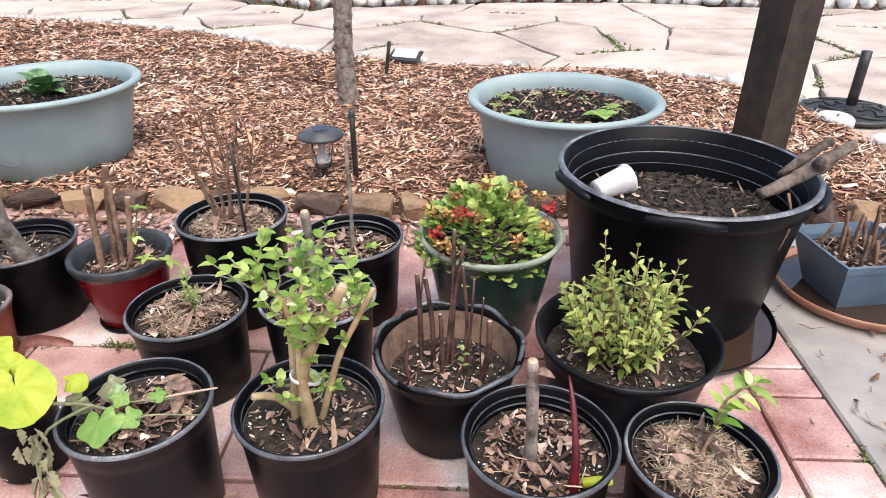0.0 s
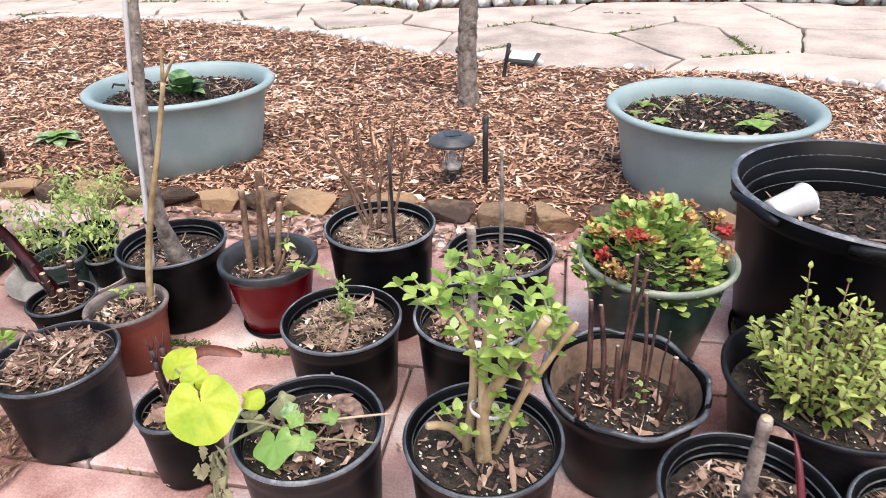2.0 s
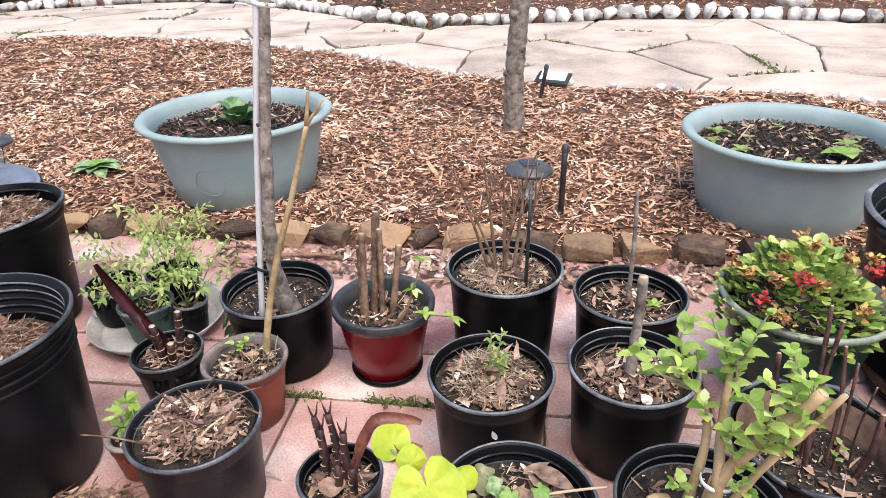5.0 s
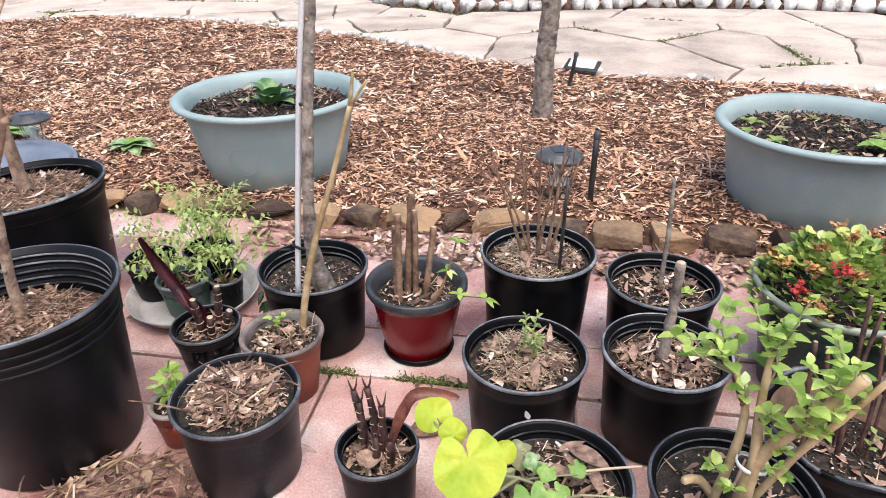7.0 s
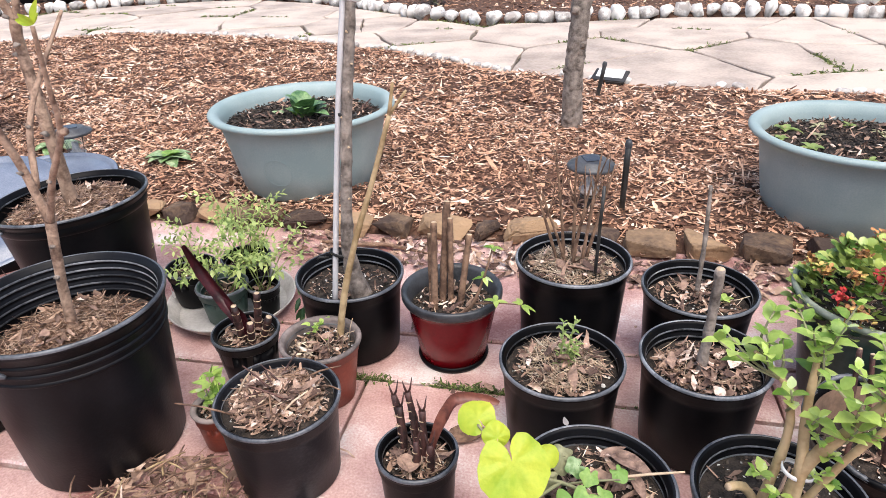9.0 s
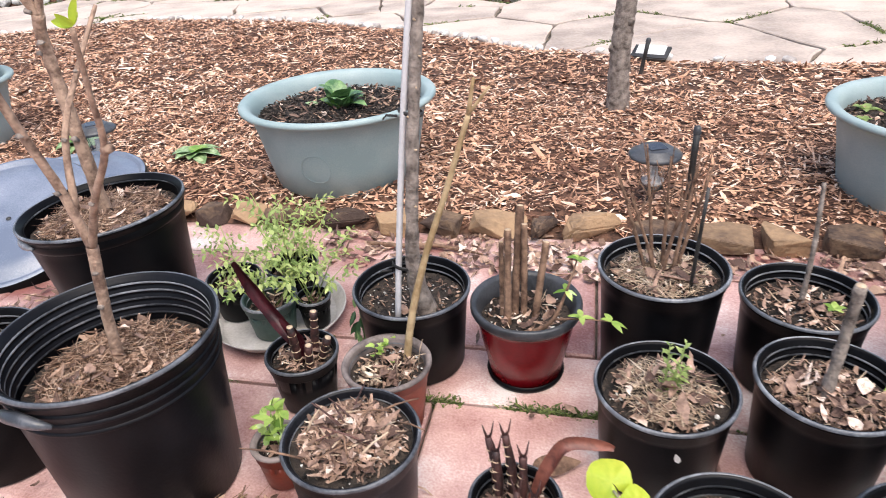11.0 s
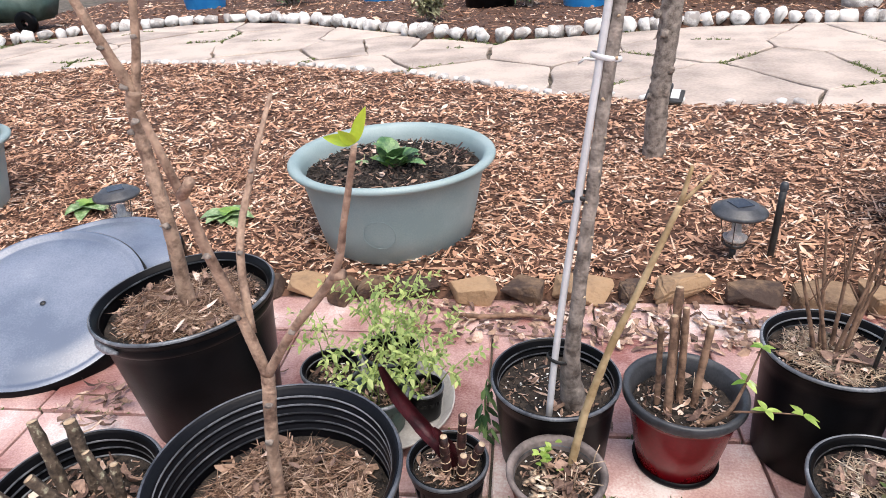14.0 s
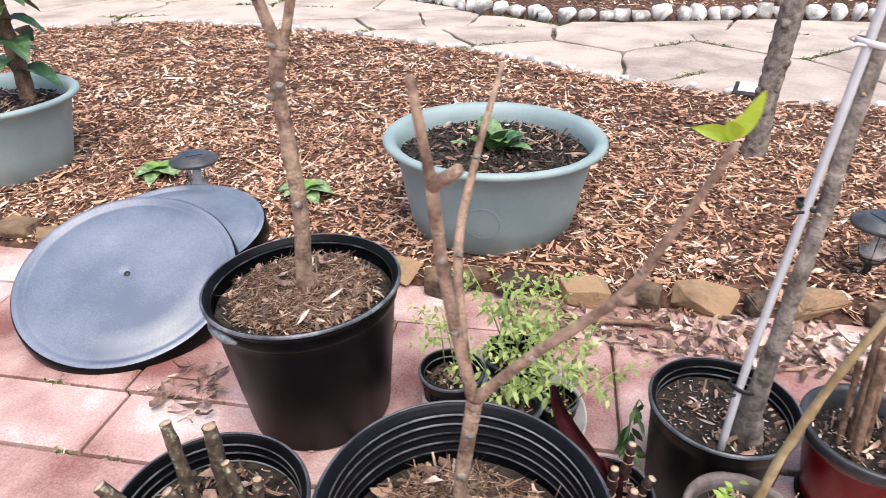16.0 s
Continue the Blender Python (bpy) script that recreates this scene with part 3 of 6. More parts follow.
for k, (sx, sy) in enumerate(world_seeds):
    if sx < -9 or sx > 6:
        continue
    poly = [(sx - 2.2, sy - 2.2), (sx + 2.2, sy - 2.2), (sx + 2.2, sy + 2.2), (sx - 2.2, sy + 2.2)]
    for m, (ox, oy) in enumerate(world_seeds):
        d = math.hypot(ox - sx, oy - sy)
        if m != k and d < 4.5:
            nx, ny = (ox - sx) / d, (oy - sy) / d
            poly = clip_cell(poly, (sx + ox) / 2 - nx * 0.012, (sy + oy) / 2 - ny * 0.012, nx, ny)
    for table, sign in ((FRONT, -1), (BACK, 1)):
        if table is FRONT and sx < 2.1:
            poly = clip_cell(poly, sx, along(FRONT, sx) - 0.45, 0, -1) if len(poly) > 2 else poly
            continue
        for e in (-0.5, 0.5):
            x0, y0, x1, y1 = sx + e - 0.5, along(table, sx + e - 0.5), sx + e + 0.5, along(table, sx + e + 0.5)
            nx, ny = -(y1 - y0) * sign, (x1 - x0) * sign
            if table is BACK:
                y0 -= 0.12
            poly = clip_cell(poly, x0, y0, nx, ny) if len(poly) > 2 else poly
    poly = clip_cell(poly, sx, 2.6, 0, -1) if len(poly) > 2 else poly
    if len(poly) < 3:
        continue
    fine = []
    for i, a in enumerate(poly):
        b = poly[(i + 1) % len(poly)]
        steps = max(1, int(math.hypot(b[0] - a[0], b[1] - a[1]) / 0.09))
        for q in range(steps):
            u = q / steps
            x, y = a[0] + (b[0] - a[0]) * u, a[1] + (b[1] - a[1]) * u
            w = noise.noise_vector(Vector((x * 5, y * 5, k)))
            fine.append((x + 0.03 * w.x, y + 0.03 * w.y))
    EDGES += [p for p in fine if noise.noise(Vector((p[0] * 1.3, p[1] * 1.3, 7))) > 0.12]
    bm = bmesh.new()
    top = 0.022 + g.uniform(-0.006, 0.006)
    lo = [bm.verts.new((x, y, -0.02)) for x, y in fine]
    mid = [bm.verts.new((x, y, top - 0.007)) for x, y in fine]
    cx, cy = sum(p[0] for p in fine) / len(fine), sum(p[1] for p in fine) / len(fine)
    hi = [bm.verts.new((x + (cx - x) * 0.02, y + (cy - y) * 0.02, top)) for x, y in fine]
    n = len(fine)
    for i in range(n):
        for a, b in ((lo, mid), (mid, hi)):
            bm.faces.new((a[i], a[(i + 1) % n], b[(i + 1) % n], b[i]))
    bm.faces.new(hi)
    bmesh.ops.recalc_face_normals(bm, faces=bm.faces)
    part("flagstone", bm, FLAG, path, smooth=False)


# ---- pots: place, radius, height ----
POTS = {}


def stand(key, *a, **k):
    POTS[key] = potted(*a, **k)
    return POTS[key]


NP = "black plastic nursery pot "
stand("D", "potted_tree", -1.122, 1.700, 0.148, 0.236, NP + "with a grey sapling tied to white pipe", cover="crumbs")
stand("redpot", "potted_cuttings", -0.833, 1.694, 0.134, 0.215, "glossy dark red pot of brown cut stems on the pavers", material=RED, taper=0.66, cover="leaves", n=40, soil=0.78, pot_label="glossy dark red pot with black lip", ridges=0)
stand("E", "potted_shrub", -0.519, 1.743, 0.148, 0.309, NP + "with bare branching twigs and a black stake", cover="straw", n=900, soil=0.88)
stand("E2", "potted_cutting", -0.197, 1.753, 0.143, 0.244, NP + "with one thin bare stem and leaf litter", cover="leaves", n=70)
stand("F", "potted_weed", -0.531, 1.419, 0.138, 0.229, NP + "with a small green sprout in straw", cover="straw", soil=0.86)
stand("FF", "potted_cutting", -0.226, 1.455, 0.138, 0.244, NP + "with a cut stem standing in leaf litter", cover="leaves", n=190)
stand("JJ", "potted_squash", -0.464, 1.038, 0.132, 0.273, NP + "with squash leaves and dry leaves", material=BLACK_DUSTY, cover="leaves", n=90, soil=0.86)
stand("G", "potted_shrub", -0.162, 1.085, 0.140, 0.246, NP + "with a bright green shrub and white tie", cover="crumbs", soil=0.84)
stand("stick", "potted_cuttings", 0.094, 1.285, 0.160, 0.233, "black pot with wavy lip holding dark maroon sticks", taper=0.68, cover="crumbs", n=60, soil=0.66, ridges=0, wob=0.012)
stand("herb", "potted_herb", 0.477, 1.322, 0.196, 0.255, "wide black pot with a bushy yellow-green herb", material=BLACK_DUSTY, taper=0.72, cover="crumbs", soil=0.74, ridges=0)
stand("H", "potted_cutting", 0.264, 1.016, 0.138, 0.245, NP + "with a ringed grey stem and leaf litter", cover="leaves", n=95)
stand("I", "potted_seedling", 0.546, 1.016, 0.129, 0.219, NP + "with a thin green seedling in straw", cover="straw", n=1300, soil=0.84)
stand("J", "potted_mulch", -1.116, 1.205, 0.132, 0.219, NP + "heaped with dry broken leaves and twigs", material=BLACK_DUSTY, cover="leaves", n=330, soil=0.90, mound=0.022)
stand("K", "potted_stubs", -0.798, 1.140, 0.081, 0.182, "small black pot of dark cut stubs and dry leaves", cover="leaves", n=60, soil=0.82)
stand("O", "potted_sapling", -1.125, 1.465, 0.100, 0.181, "small terracotta-coloured pot with a tall thin bare stem", material=TERRA, taper=0.72, cover="leaves", n=50, soil=0.84, pot_label="orange-brown plastic pot", ridges=1)
stand("N", "potted_stubs", -1.354, 1.507, 0.088, 0.153, "small black pot of dark stubs with maroon leaf", cover="leaves", n=60, soil=0.82, taper=0.75)
stand("C", "potted_tree", -2.035, 1.804, 0.225, 0.373, "large black pot tilted slightly, with a tan-barked young tree", cover="needles", n=1100, soil=0.87, taper=0.76, ridges=1, ry=-2.5)
stand("B", "potted_tree", -1.596, 1.227, 0.210, 0.405, "large black ridged pot with a forked bare young tree", material=BLACK_DUSTY, cover="needles", n=1000, soil=0.72, taper=0.82, ridges=5)
stand("L", "potted_stubs", -2.002, 1.245, 0.156, 0.300, "black pot of thick mossy cut stubs and dry leaves", cover="leaves", n=120, soil=0.80, ridges=6)
stand("kal", "potted_kalanchoe", 0.190, 1.690, 0.185, 0.300, "mottled dark green pot with a red-flowering succulent", material=GREEN_POT, taper=0.66, cover="crumbs", soil=0.84, pot_label="mottled dark green pot", ridges=0)


def tub(x, y, z, R, H, label):
    ob = thing("planter_tub", x, y, z, label, "planter", "grey-teal tubs in the mulch bed")
    w = 0.008
    prof = [(0.001, 0), (R * 0.70, 0), (R * 0.74, 0.012), (R * 0.80, H * 0.35), (R * 0.86, H * 0.7), (R * 0.90, H - 0.04), (R * 0.92, H - 0.03), (R * 0.985, H - 0.024), (R, H - 0.017), (R, H - 0.008), (R - 0.008, H),
            (R * 0.93, H - 0.002), (R * 0.89, H - 0.012), (R * 0.87, H - 0.05), (R * 0.84, H - 0.14)]
    part("tub", lathe(prof, 80, 0.004), TEAL, ob, "matte grey-teal moulded tub")
    ring = lathe([(0.0585, 0), (0.0605, 0.0014), (0.0625, 0)], 36)
    for v in ring.verts:
        x0, y0, z0 = v.co
        v.co = Vector((x0, -(R * 0.815) - z0 - 0.012 * (y0 / 0.065), H * 0.42 + y0 * 0.98))
    if R > 0.401:
        part("emblem", ring, TEAL, ob, "faint moulded ring")
    else:
        ring.free()
    zs = H - 0.075
    part("soil", soil_disc(R * 0.86, zs, 0.012, 0.016), SOIL, ob, "dark bark soil")
    part("loose_soil", scatter(2600, in_disc(R * 0.84, zs + 0.004, 0.012, 0.012), (0.016, 0.007), 0.4, 0.4, int(abs(x * 999))), CRUMB, ob, "loose soil and bark", kind="stuff", smooth=False)
    part("bark_litter", scatter(260, in_disc(R * 0.83, zs + 0.008, 0.012, 0.014), (0.032, 0.010), 0.35, 0.25, int(abs(x * 555))), DRY, ob, "bark and dry leaf bits", kind="stuff", smooth=False)
    part("fallen_leaf", dead_leaves(60, in_disc(R * 0.80, zs + 0.014, 0.012, 0.010), (0.034, 0.012), int(abs(x * 333))), DEAD, ob, "small dead leaves", kind="stuff")
    return ob, zs


POTS["tubA"] = tub(-1.717, 2.854, 0.03, 0.402, 0.351, "round grey-teal tub with a small leafy green")
POTS["tubB"] = tub(0.512, 2.805, 0.0, 0.397, 0.355, "round grey-teal tub with weeds in dark soil")
POTS["tub3"] = tub(-3.98, 2.99, 0.03, 0.400, 0.351, "round grey-teal tub with a tall leafy plant")

# the big black tub, its saucer and what lies in it
bt = thing("nursery_tub", 0.712, 1.839, 0.012, "huge black nursery tub with moulded handles, part full of soil", "planter")
R, H = 0.338, 0.425
prof = [(0.001, 0), (R * 0.76, 0), (R * 0.78, 0.01), (R * 0.93, H - 0.06), (R * 0.935, H - 0.055), (R * 0.975, H - 0.05), (R * 0.99, H - 0.03), (R, H - 0.012), (R, H - 0.004), (R - 0.008, H), (R - 0.018, H - 0.004), (R * 0.925, H - 0.035), (R * 0.90, H - 0.04), (R * 0.895, H - 0.075), (R * 0.88, H - 0.08), (R * 0.86, H - 0.17)]
part("tub", lathe(prof, 88, 0.003), BLACK, bt, "dusty black plastic tub")
for a in (200, 20, 255, 330):
    arc = tube([(R * 1.02 * math.cos(radians(a + d)), R * 1.02 * math.sin(radians(a + d)), H - 0.016 + (0.002 if abs(d) < 8 else -0.004)) for d in (-15, -10, 0, 10, 15)], [0.008, 0.012, 0.013, 0.012, 0.008], 10)
    part("handle", arc, BLACK_DUSTY, bt)
# moulded rings, their highlight lines painted in with RIM's pale grey
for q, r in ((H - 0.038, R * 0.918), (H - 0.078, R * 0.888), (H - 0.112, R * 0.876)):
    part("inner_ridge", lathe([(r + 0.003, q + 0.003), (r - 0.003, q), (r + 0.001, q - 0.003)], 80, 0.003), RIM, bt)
# lip highlight, coloured on as a thin pale band
part("rim", lathe([(R - 0.014, H - 0.002), (R - 0.008, H + 0.001), (R - 0.002, H - 0.001), (R + 0.0015, H - 0.006)], 88, 0.003), RIM, bt, "rim in pale highlight grey")
part("soil", soil_disc(R * 0.868, H - 0.145, 0.012, 0.014), SOIL, bt, "dark soil")
part("loose_soil", scatter(1800, in_disc(R * 0.84, H - 0.143, 0.012, 0.01), (0.012, 0.007), 0.4, 0.4, 71), CRUMB, bt, "loose soil", kind="stuff", smooth=False)
part("bark_litter", scatter(60, in_disc(R * 0.8, H - 0.135, 0.01, 0.01), (0.03, 0.010), 0.35, 0.25, 72), DRY, bt, "bits of dry bark", kind="stuff", smooth=False)


# ---- plants ----
def leaf(bm, base, way, length, width, up=(0, 0, 1), droop=0.25, fold=0.18, teeth=0.0, shape="oval", steps=5):
    """One curved, folded leaf blade from its base."""
    d = Vector(way).normalized()
    u = Vector(up)
    s = d.cross(u)
    if s.length < 1e-3:
        s = d.orthogonal()
    s.normalize()
    u = s.cross(d).normalized()
    rows = []
    for i in range(steps + 1):
        t = i / steps
        if shape == "round":
            w = width * 0.5 * math.sqrt(max(0.0, 1 - (2 * t - 1.0) ** 2)) * 1.0
        elif shape == "long":
            w = width * 0.5 * math.sin(math.pi * min(1, t * 0.97 + 0.03)) ** 0.7
        else:
            w = width * 0.5 * math.sin(math.pi * t ** 0.75) ** 0.8 if 0 < t < 1 else 0
        w = max(w, width * 0.03)
        if teeth and i % 2:
            w *= 1 - teeth
        c = Vector(base) + d * (length * t) - Vector((0, 0, 1)) * (droop * length * t * t)
        rows.append((bm.verts.new(c - s * w + u * (fold * w)), bm.verts.new(c), bm.verts.new(c + s * w + u * (fold * w))))
    for a, b in zip(rows, rows[1:]):
        bm.faces.new((a[0], a[1], b[1], b[0]))
        bm.faces.new((a[1], a[2], b[2], b[1]))


def spray(bm, points, g, pairs, length, width, start=0.2, spread=0.8, droop=0.3, **k):
    """Leaves in pairs along a stem, and a tuft at its tip."""
    pts = [Vector(p) for p in points]
    total = len(pts) - 1
    for i in range(pairs + 1):
        t = start + (1 - start) * i / pairs
        q = min(int(t * total), total - 1)
        f = t * total - q
        p = pts[q].lerp(pts[q + 1], f)
        d = (pts[q + 1] - pts[q]).normalized()
        a = i * 1.57 + g.uniform(-0.5, 0.5)
        o = d.orthogonal().normalized()
        o = o * math.cos(a) + d.cross(o) * math.sin(a)
        for sgn in (1, -1):
            size = g.uniform(0.65, 1.15) * (0.75 if i == pairs else 1.0)
            way = o * sgn * spread + d * (1 - spread * 0.6 + (0.5 if i == pairs else 0)) + Vector((g.uniform(-0.2, 0.2), g.uniform(-0.2, 0.2), g.uniform(-0.1, 0.2)))
            leaf(bm, p, way, length * size, width * size, droop=droop * g.uniform(0.5, 1.4), **k)


def stems(parent, lines, material, name="stem", lump=0.12, nodes=0.0, seg=8, label="", cut=False):
    for pts, radii in lines:
        st = part(name, tube(pts, radii, seg, lump, nodes), material, parent, label)
        if cut:
            p, q = Vector(pts[-1]), Vector(pts[-2])
            d = (p - q).normalized()
            part("cut_end", tube([p, p + d * 0.0015], [radii[-1] * 0.9, radii[-1] * 0.85], seg), CUT, st, "pale cut end")


def loc(key, *pts):
    o = POTS[key][0]
    m = o.matrix_world.inverted()
    return [tuple(m @ Vector(p)) for p in pts]


# sapling tied to a white pipe
o, zs, _ = POTS["D"]
TRUNK = [(-1.074, 1.664, 0.17), (-1.090, 1.648, 0.26), (-1.091, 1.634, 0.36), (-1.083, 1.641, 0.50), (-1.068, 1.659, 0.69), (-1.054, 1.685, 0.85), (-1.036, 1.706, 1.02), (-0.985, 1.75, 1.5)]
stems(o, [(loc("D", *TRUNK), [0.034, 0.023, 0.0165, 0.0145, 0.0130, 0.0120, 0.0112, 0.010])], BARK, "trunk", 0.25, 0.06, 12, "grey knotty bark")
pipe_pts = loc("D", (-1.139, 1.608, 0.16), (-1.128, 1.632, 0.325), (-1.112, 1.650, 0.50), (-1.092, 1.666, 0.69), (-1.074, 1.685, 0.85), (-1.055, 1.705, 1.02), (-1.005, 1.75, 1.5))
part("pipe", tube(pipe_pts, [0.0075] * 7, 14), PVC, o, "white plastic pipe")
for zt, m in ((0.33, METAL), (0.692, METAL), (0.95, WHITE)):
    k = (zt - 0.325) / (1.02 - 0.325)
    c = Vector(pipe_pts[1]).lerp(Vector(pipe_pts[5]), k)
    ring = lathe([(0.019, -0.005), (0.021, -0.003), (0.021, 0.003), (0.019, 0.005)], 20)
    for v in ring.verts:
        v.co = Vector((v.co.x * 1.35 + 0.011, v.co.y + 0.008, v.co.z - v.co.x * 0.25)) + c
    part("tie", ring, m, o, "plastic tie")
    part("tie_tail", tube([c + Vector((-0.012, -0.02, 0)), c + Vector((-0.03, -0.035, 0.006)), c + Vector((-0.04, -0.03, -0.004))], [0.003, 0.003, 0.002], 6), m, o)

LIP_GREY = mat("worn_black_lip", (0.02, 0.021, 0.024), (0.06, 0.063, 0.07), 0.4, 14, 160, 0.1)
# red pot: lip, cut stems, a trailing leafy twig
o, zs, rs = POTS["redpot"]
part("lip", lathe([(0.124, 0.189), (0.133, 0.192), (0.1365, 0.200), (0.1365, 0.214), (0.134, 0.2175), (0.127, 0.2175), (0.1185, 0.208), (0.108, 0.16)], 56), LIP_GREY, o, "grey-black lip")
part("foot", lathe([(0.001, 0.002), (0.096, 0.002), (0.099, 0.012), (0.093, 0.016)], 48), BLACK, o, "dark saucer foot")
for top, base, r in (((-0.855, 1.767, 0.436), (-0.862, 1.700, 0.15), 0.0095), ((-0.876, 1.696, 0.407), (-0.873, 1.655, 0.15), 0.0085), ((-0.789, 1.724, 0.364), (-0.812, 1.690, 0.15), 0.0080), ((-0.842, 1.740, 0.40), (-0.838, 1.700, 0.15), 0.0075), ((-0.895, 1.72, 0.36), (-0.89, 1.69, 0.15), 0.006)):
    stems(o, [(loc("redpot", base, top), [r * 1.1, r])], STICK, "cut_stem", 0.2, 0.1, 8, cut=True)
tw = loc("redpot", (-0.815, 1.63, 0.165), (-0.765, 1.61, 0.22), (-0.735, 1.62, 0.30), (-0.715, 1.63, 0.38))
stems(o, [(tw, [0.007, 0.005, 0.003, 0.0015]), (loc("redpot", (-0.760, 1.61, 0.225), (-0.70, 1.585, 0.25), (-0.635, 1.57, 0.26)), [0.003, 0.002, 0.001])], STICK, "twig", 0.1)
bm = bmesh.new()
g = random.Random(3)
for p in loc("redpot", (-0.715, 1.63, 0.38), (-0.70, 1.585, 0.255), (-0.635, 1.57, 0.26), (-0.735, 1.62, 0.30)):
    for a in range(4):
        leaf(bm, p, (math.cos(a * 1.6 + g.random()), math.sin(a * 1.6), g.uniform(-0.2, 0.5)), g.uniform(0.022, 0.038), 0.014, droop=0.3)
part("foliage", bm, LEAF, o, "small green leaves", kind="stuff")

# bare twiggy shrub with a black stake
o, zs, rs = POTS["E"]
g = random.Random(8)
lines = []
for bx, by, tx, ty, tz in ((-0.03, 0, -0.125, 0.0, 0.56), (-0.02, 0.01, -0.06, 0.04, 0.59), (-0.01, 0, -0.09, -0.03, 0.50), (0.0, 0.01, -0.01, 0.02, 0.57), (0.02, 0, 0.05, 0.01, 0.60), (0.025, 0.01, 0.085, 0.04, 0.55), (-0.005, -0.01, 0.03, -0.02, 0.53)):
    mid = ((bx * 0.6 + tx * 0.4) + g.uniform(-0.01, 0.01), (by + ty) / 2, zs + (tz - zs) * 0.45)
    lines.append(([(bx, by, zs - 0.01), mid, (tx, ty, tz)], [0.0055, 0.0042, 0.0018]))
    for k in range(3):
        f = 0.4 + 0.2 * k
        p = Vector(mid).lerp(Vector((tx, ty, tz)), f - 0.3)
        q = p + Vector((g.uniform(-0.05, 0.05), g.uniform(-0.03, 0.03), g.uniform(0.06, 0.12)))
        lines.append(([tuple(p), tuple(q)], [0.002, 0.001]))
stems(o, lines, STICK, "twig", 0.15, 0.0, 6)
part("stake", tube([(0.055, -0.06, zs - 0.02), (0.058, -0.075, 0.54)], [0.0045, 0.004], 8), METAL, o, "thin black stake")

# single thin stem
o, zs, rs = POTS["E2"]
stems(o, [([(0.0, 0.02, zs - 0.01), (0.0, 0.03, 0.35), (-0.005, 0.05, 0.50)], [0.0065, 0.0055, 0.0042])], BARK, "stem", 0.15, 0.15, 8, "thin ringed grey stem")
bm = bmesh.new()
for k in range(5):
    leaf(bm, (0.06, -0.01, zs + 0.02), (math.cos(k * 1.3), math.sin(k * 1.3), 0.5), 0.028, 0.016)
part("foliage", bm, LEAF, o, "small green weed", kind="stuff")

# sprout in straw
o, zs, rs = POTS["F"]
g = random.Random(12)
bm, sl = bmesh.new(), []
for a in range(4):
    tip = (g.uniform(-0.03, 0.03), g.uniform(-0.03, 0.03), zs + g.uniform(0.06, 0.15))
    pts = [(g.uniform(-0.012, 0.012), g.uniform(-0.012, 0.012), zs), (tip[0] * 0.6, tip[1] * 0.6, (zs + tip[2]) / 2), tip]
    sl.append((pts, [0.0022, 0.0018, 0.001]))
    spray(bm, pts, g, 9, 0.022, 0.008, 0.15, 0.8)
stems(o, sl, LEAF_FERN, "stem", 0, 0, 5)
part("foliage", bm, LEAF_FERN, o, "fine light green leaves", kind="stuff")
tag = bmesh.new()
leaf(tag, (0.02, -0.128, 0.150), (-0.3, -0.05, 1), 0.026, 0.012, (0, -1, 0), 0.0, 0.02)
part("sticker", tag, WHITE, o, "torn white sticker")

# cut stem in litter
o, zs, rs = POTS["FF"]
stems(o, [([(-0.005, 0.0, zs - 0.01), (-0.003, 0.0, 0.35), (-0.006, -0.008, 0.465)], [0.0115, 0.0105, 0.0095])], BARK, "stem", 0.2, 0.1, 9, "grey cut stem", cut=True)

# leafy bright green shrub
o, zs, rs = POTS["G"]
g = random.Random(15)
limbs = [([(0.009, -0.020, zs - 0.01), (0.004, -0.030, 0.33), (0.001, 0.0, 0.424), (0.014, 0.05, 0.521)], [0.0105, 0.009, 0.007, 0.004]),
         ([(0.0, -0.020, zs - 0.01), (0.008, -0.030, 0.344), (0.058, -0.045, 0.455), (0.098, -0.055, 0.539)], [0.0115, 0.010, 0.009, 0.0085]),
         ([(0.020, 0.0, zs - 0.01), (0.067, -0.020, 0.36), (0.101, -0.030, 0.438), (0.141, -0.030, 0.518)], [0.0065, 0.006, 0.0052, 0.0045]),
         ([(-0.031, 0.0, zs - 0.01), (-0.016, 0.0, 0.375), (-0.030, 0.020, 0.457), (-0.081, 0.030, 0.507)], [0.0085, 0.007, 0.005, 0.003]),
         ([(-0.02, 0.01, zs - 0.01), (-0.059, 0.0, 0.254), (-0.092, -0.03, 0.280)], [0.008, 0.0075, 0.007])]
stems(o, limbs, BARK_YEL, "branch", 0.12, 0.08, 9, "pale cut branch", cut=True)
tufts = [(-0.139, 0.02, 0.528), (-0.120, 0.05, 0.523), (-0.075, 0.0, 0.525), (-0.058, 0.06, 0.564), (-0.021, 0.0, 0.570), (-0.018, 0.08, 0.560), (0.026, 0.02, 0.571), (0.052, 0.06, 0.585), (0.060, -0.03, 0.579), (0.084, 0.03, 0.546), (0.026, -0.05, 0.550), (-0.009, -0.06, 0.535), (0.063, -0.06, 0.540), (0.090, -0.02, 0.510), (0.111, 0.0, 0.515), (0.128, -0.02, 0.489), (0.030, -0.08, 0.515), (-0.042, -0.03, 0.490), (0.079, -0.07, 0.499), (0.046, -0.06, 0.452), (-0.003, -0.05, 0.460), (-0.072, 0.03, 0.541), (0.095, 0.04, 0.524), (0.010, 0.03, 0.53), (-0.04, 0.05, 0.52), (0.03, 0.06, 0.50)]
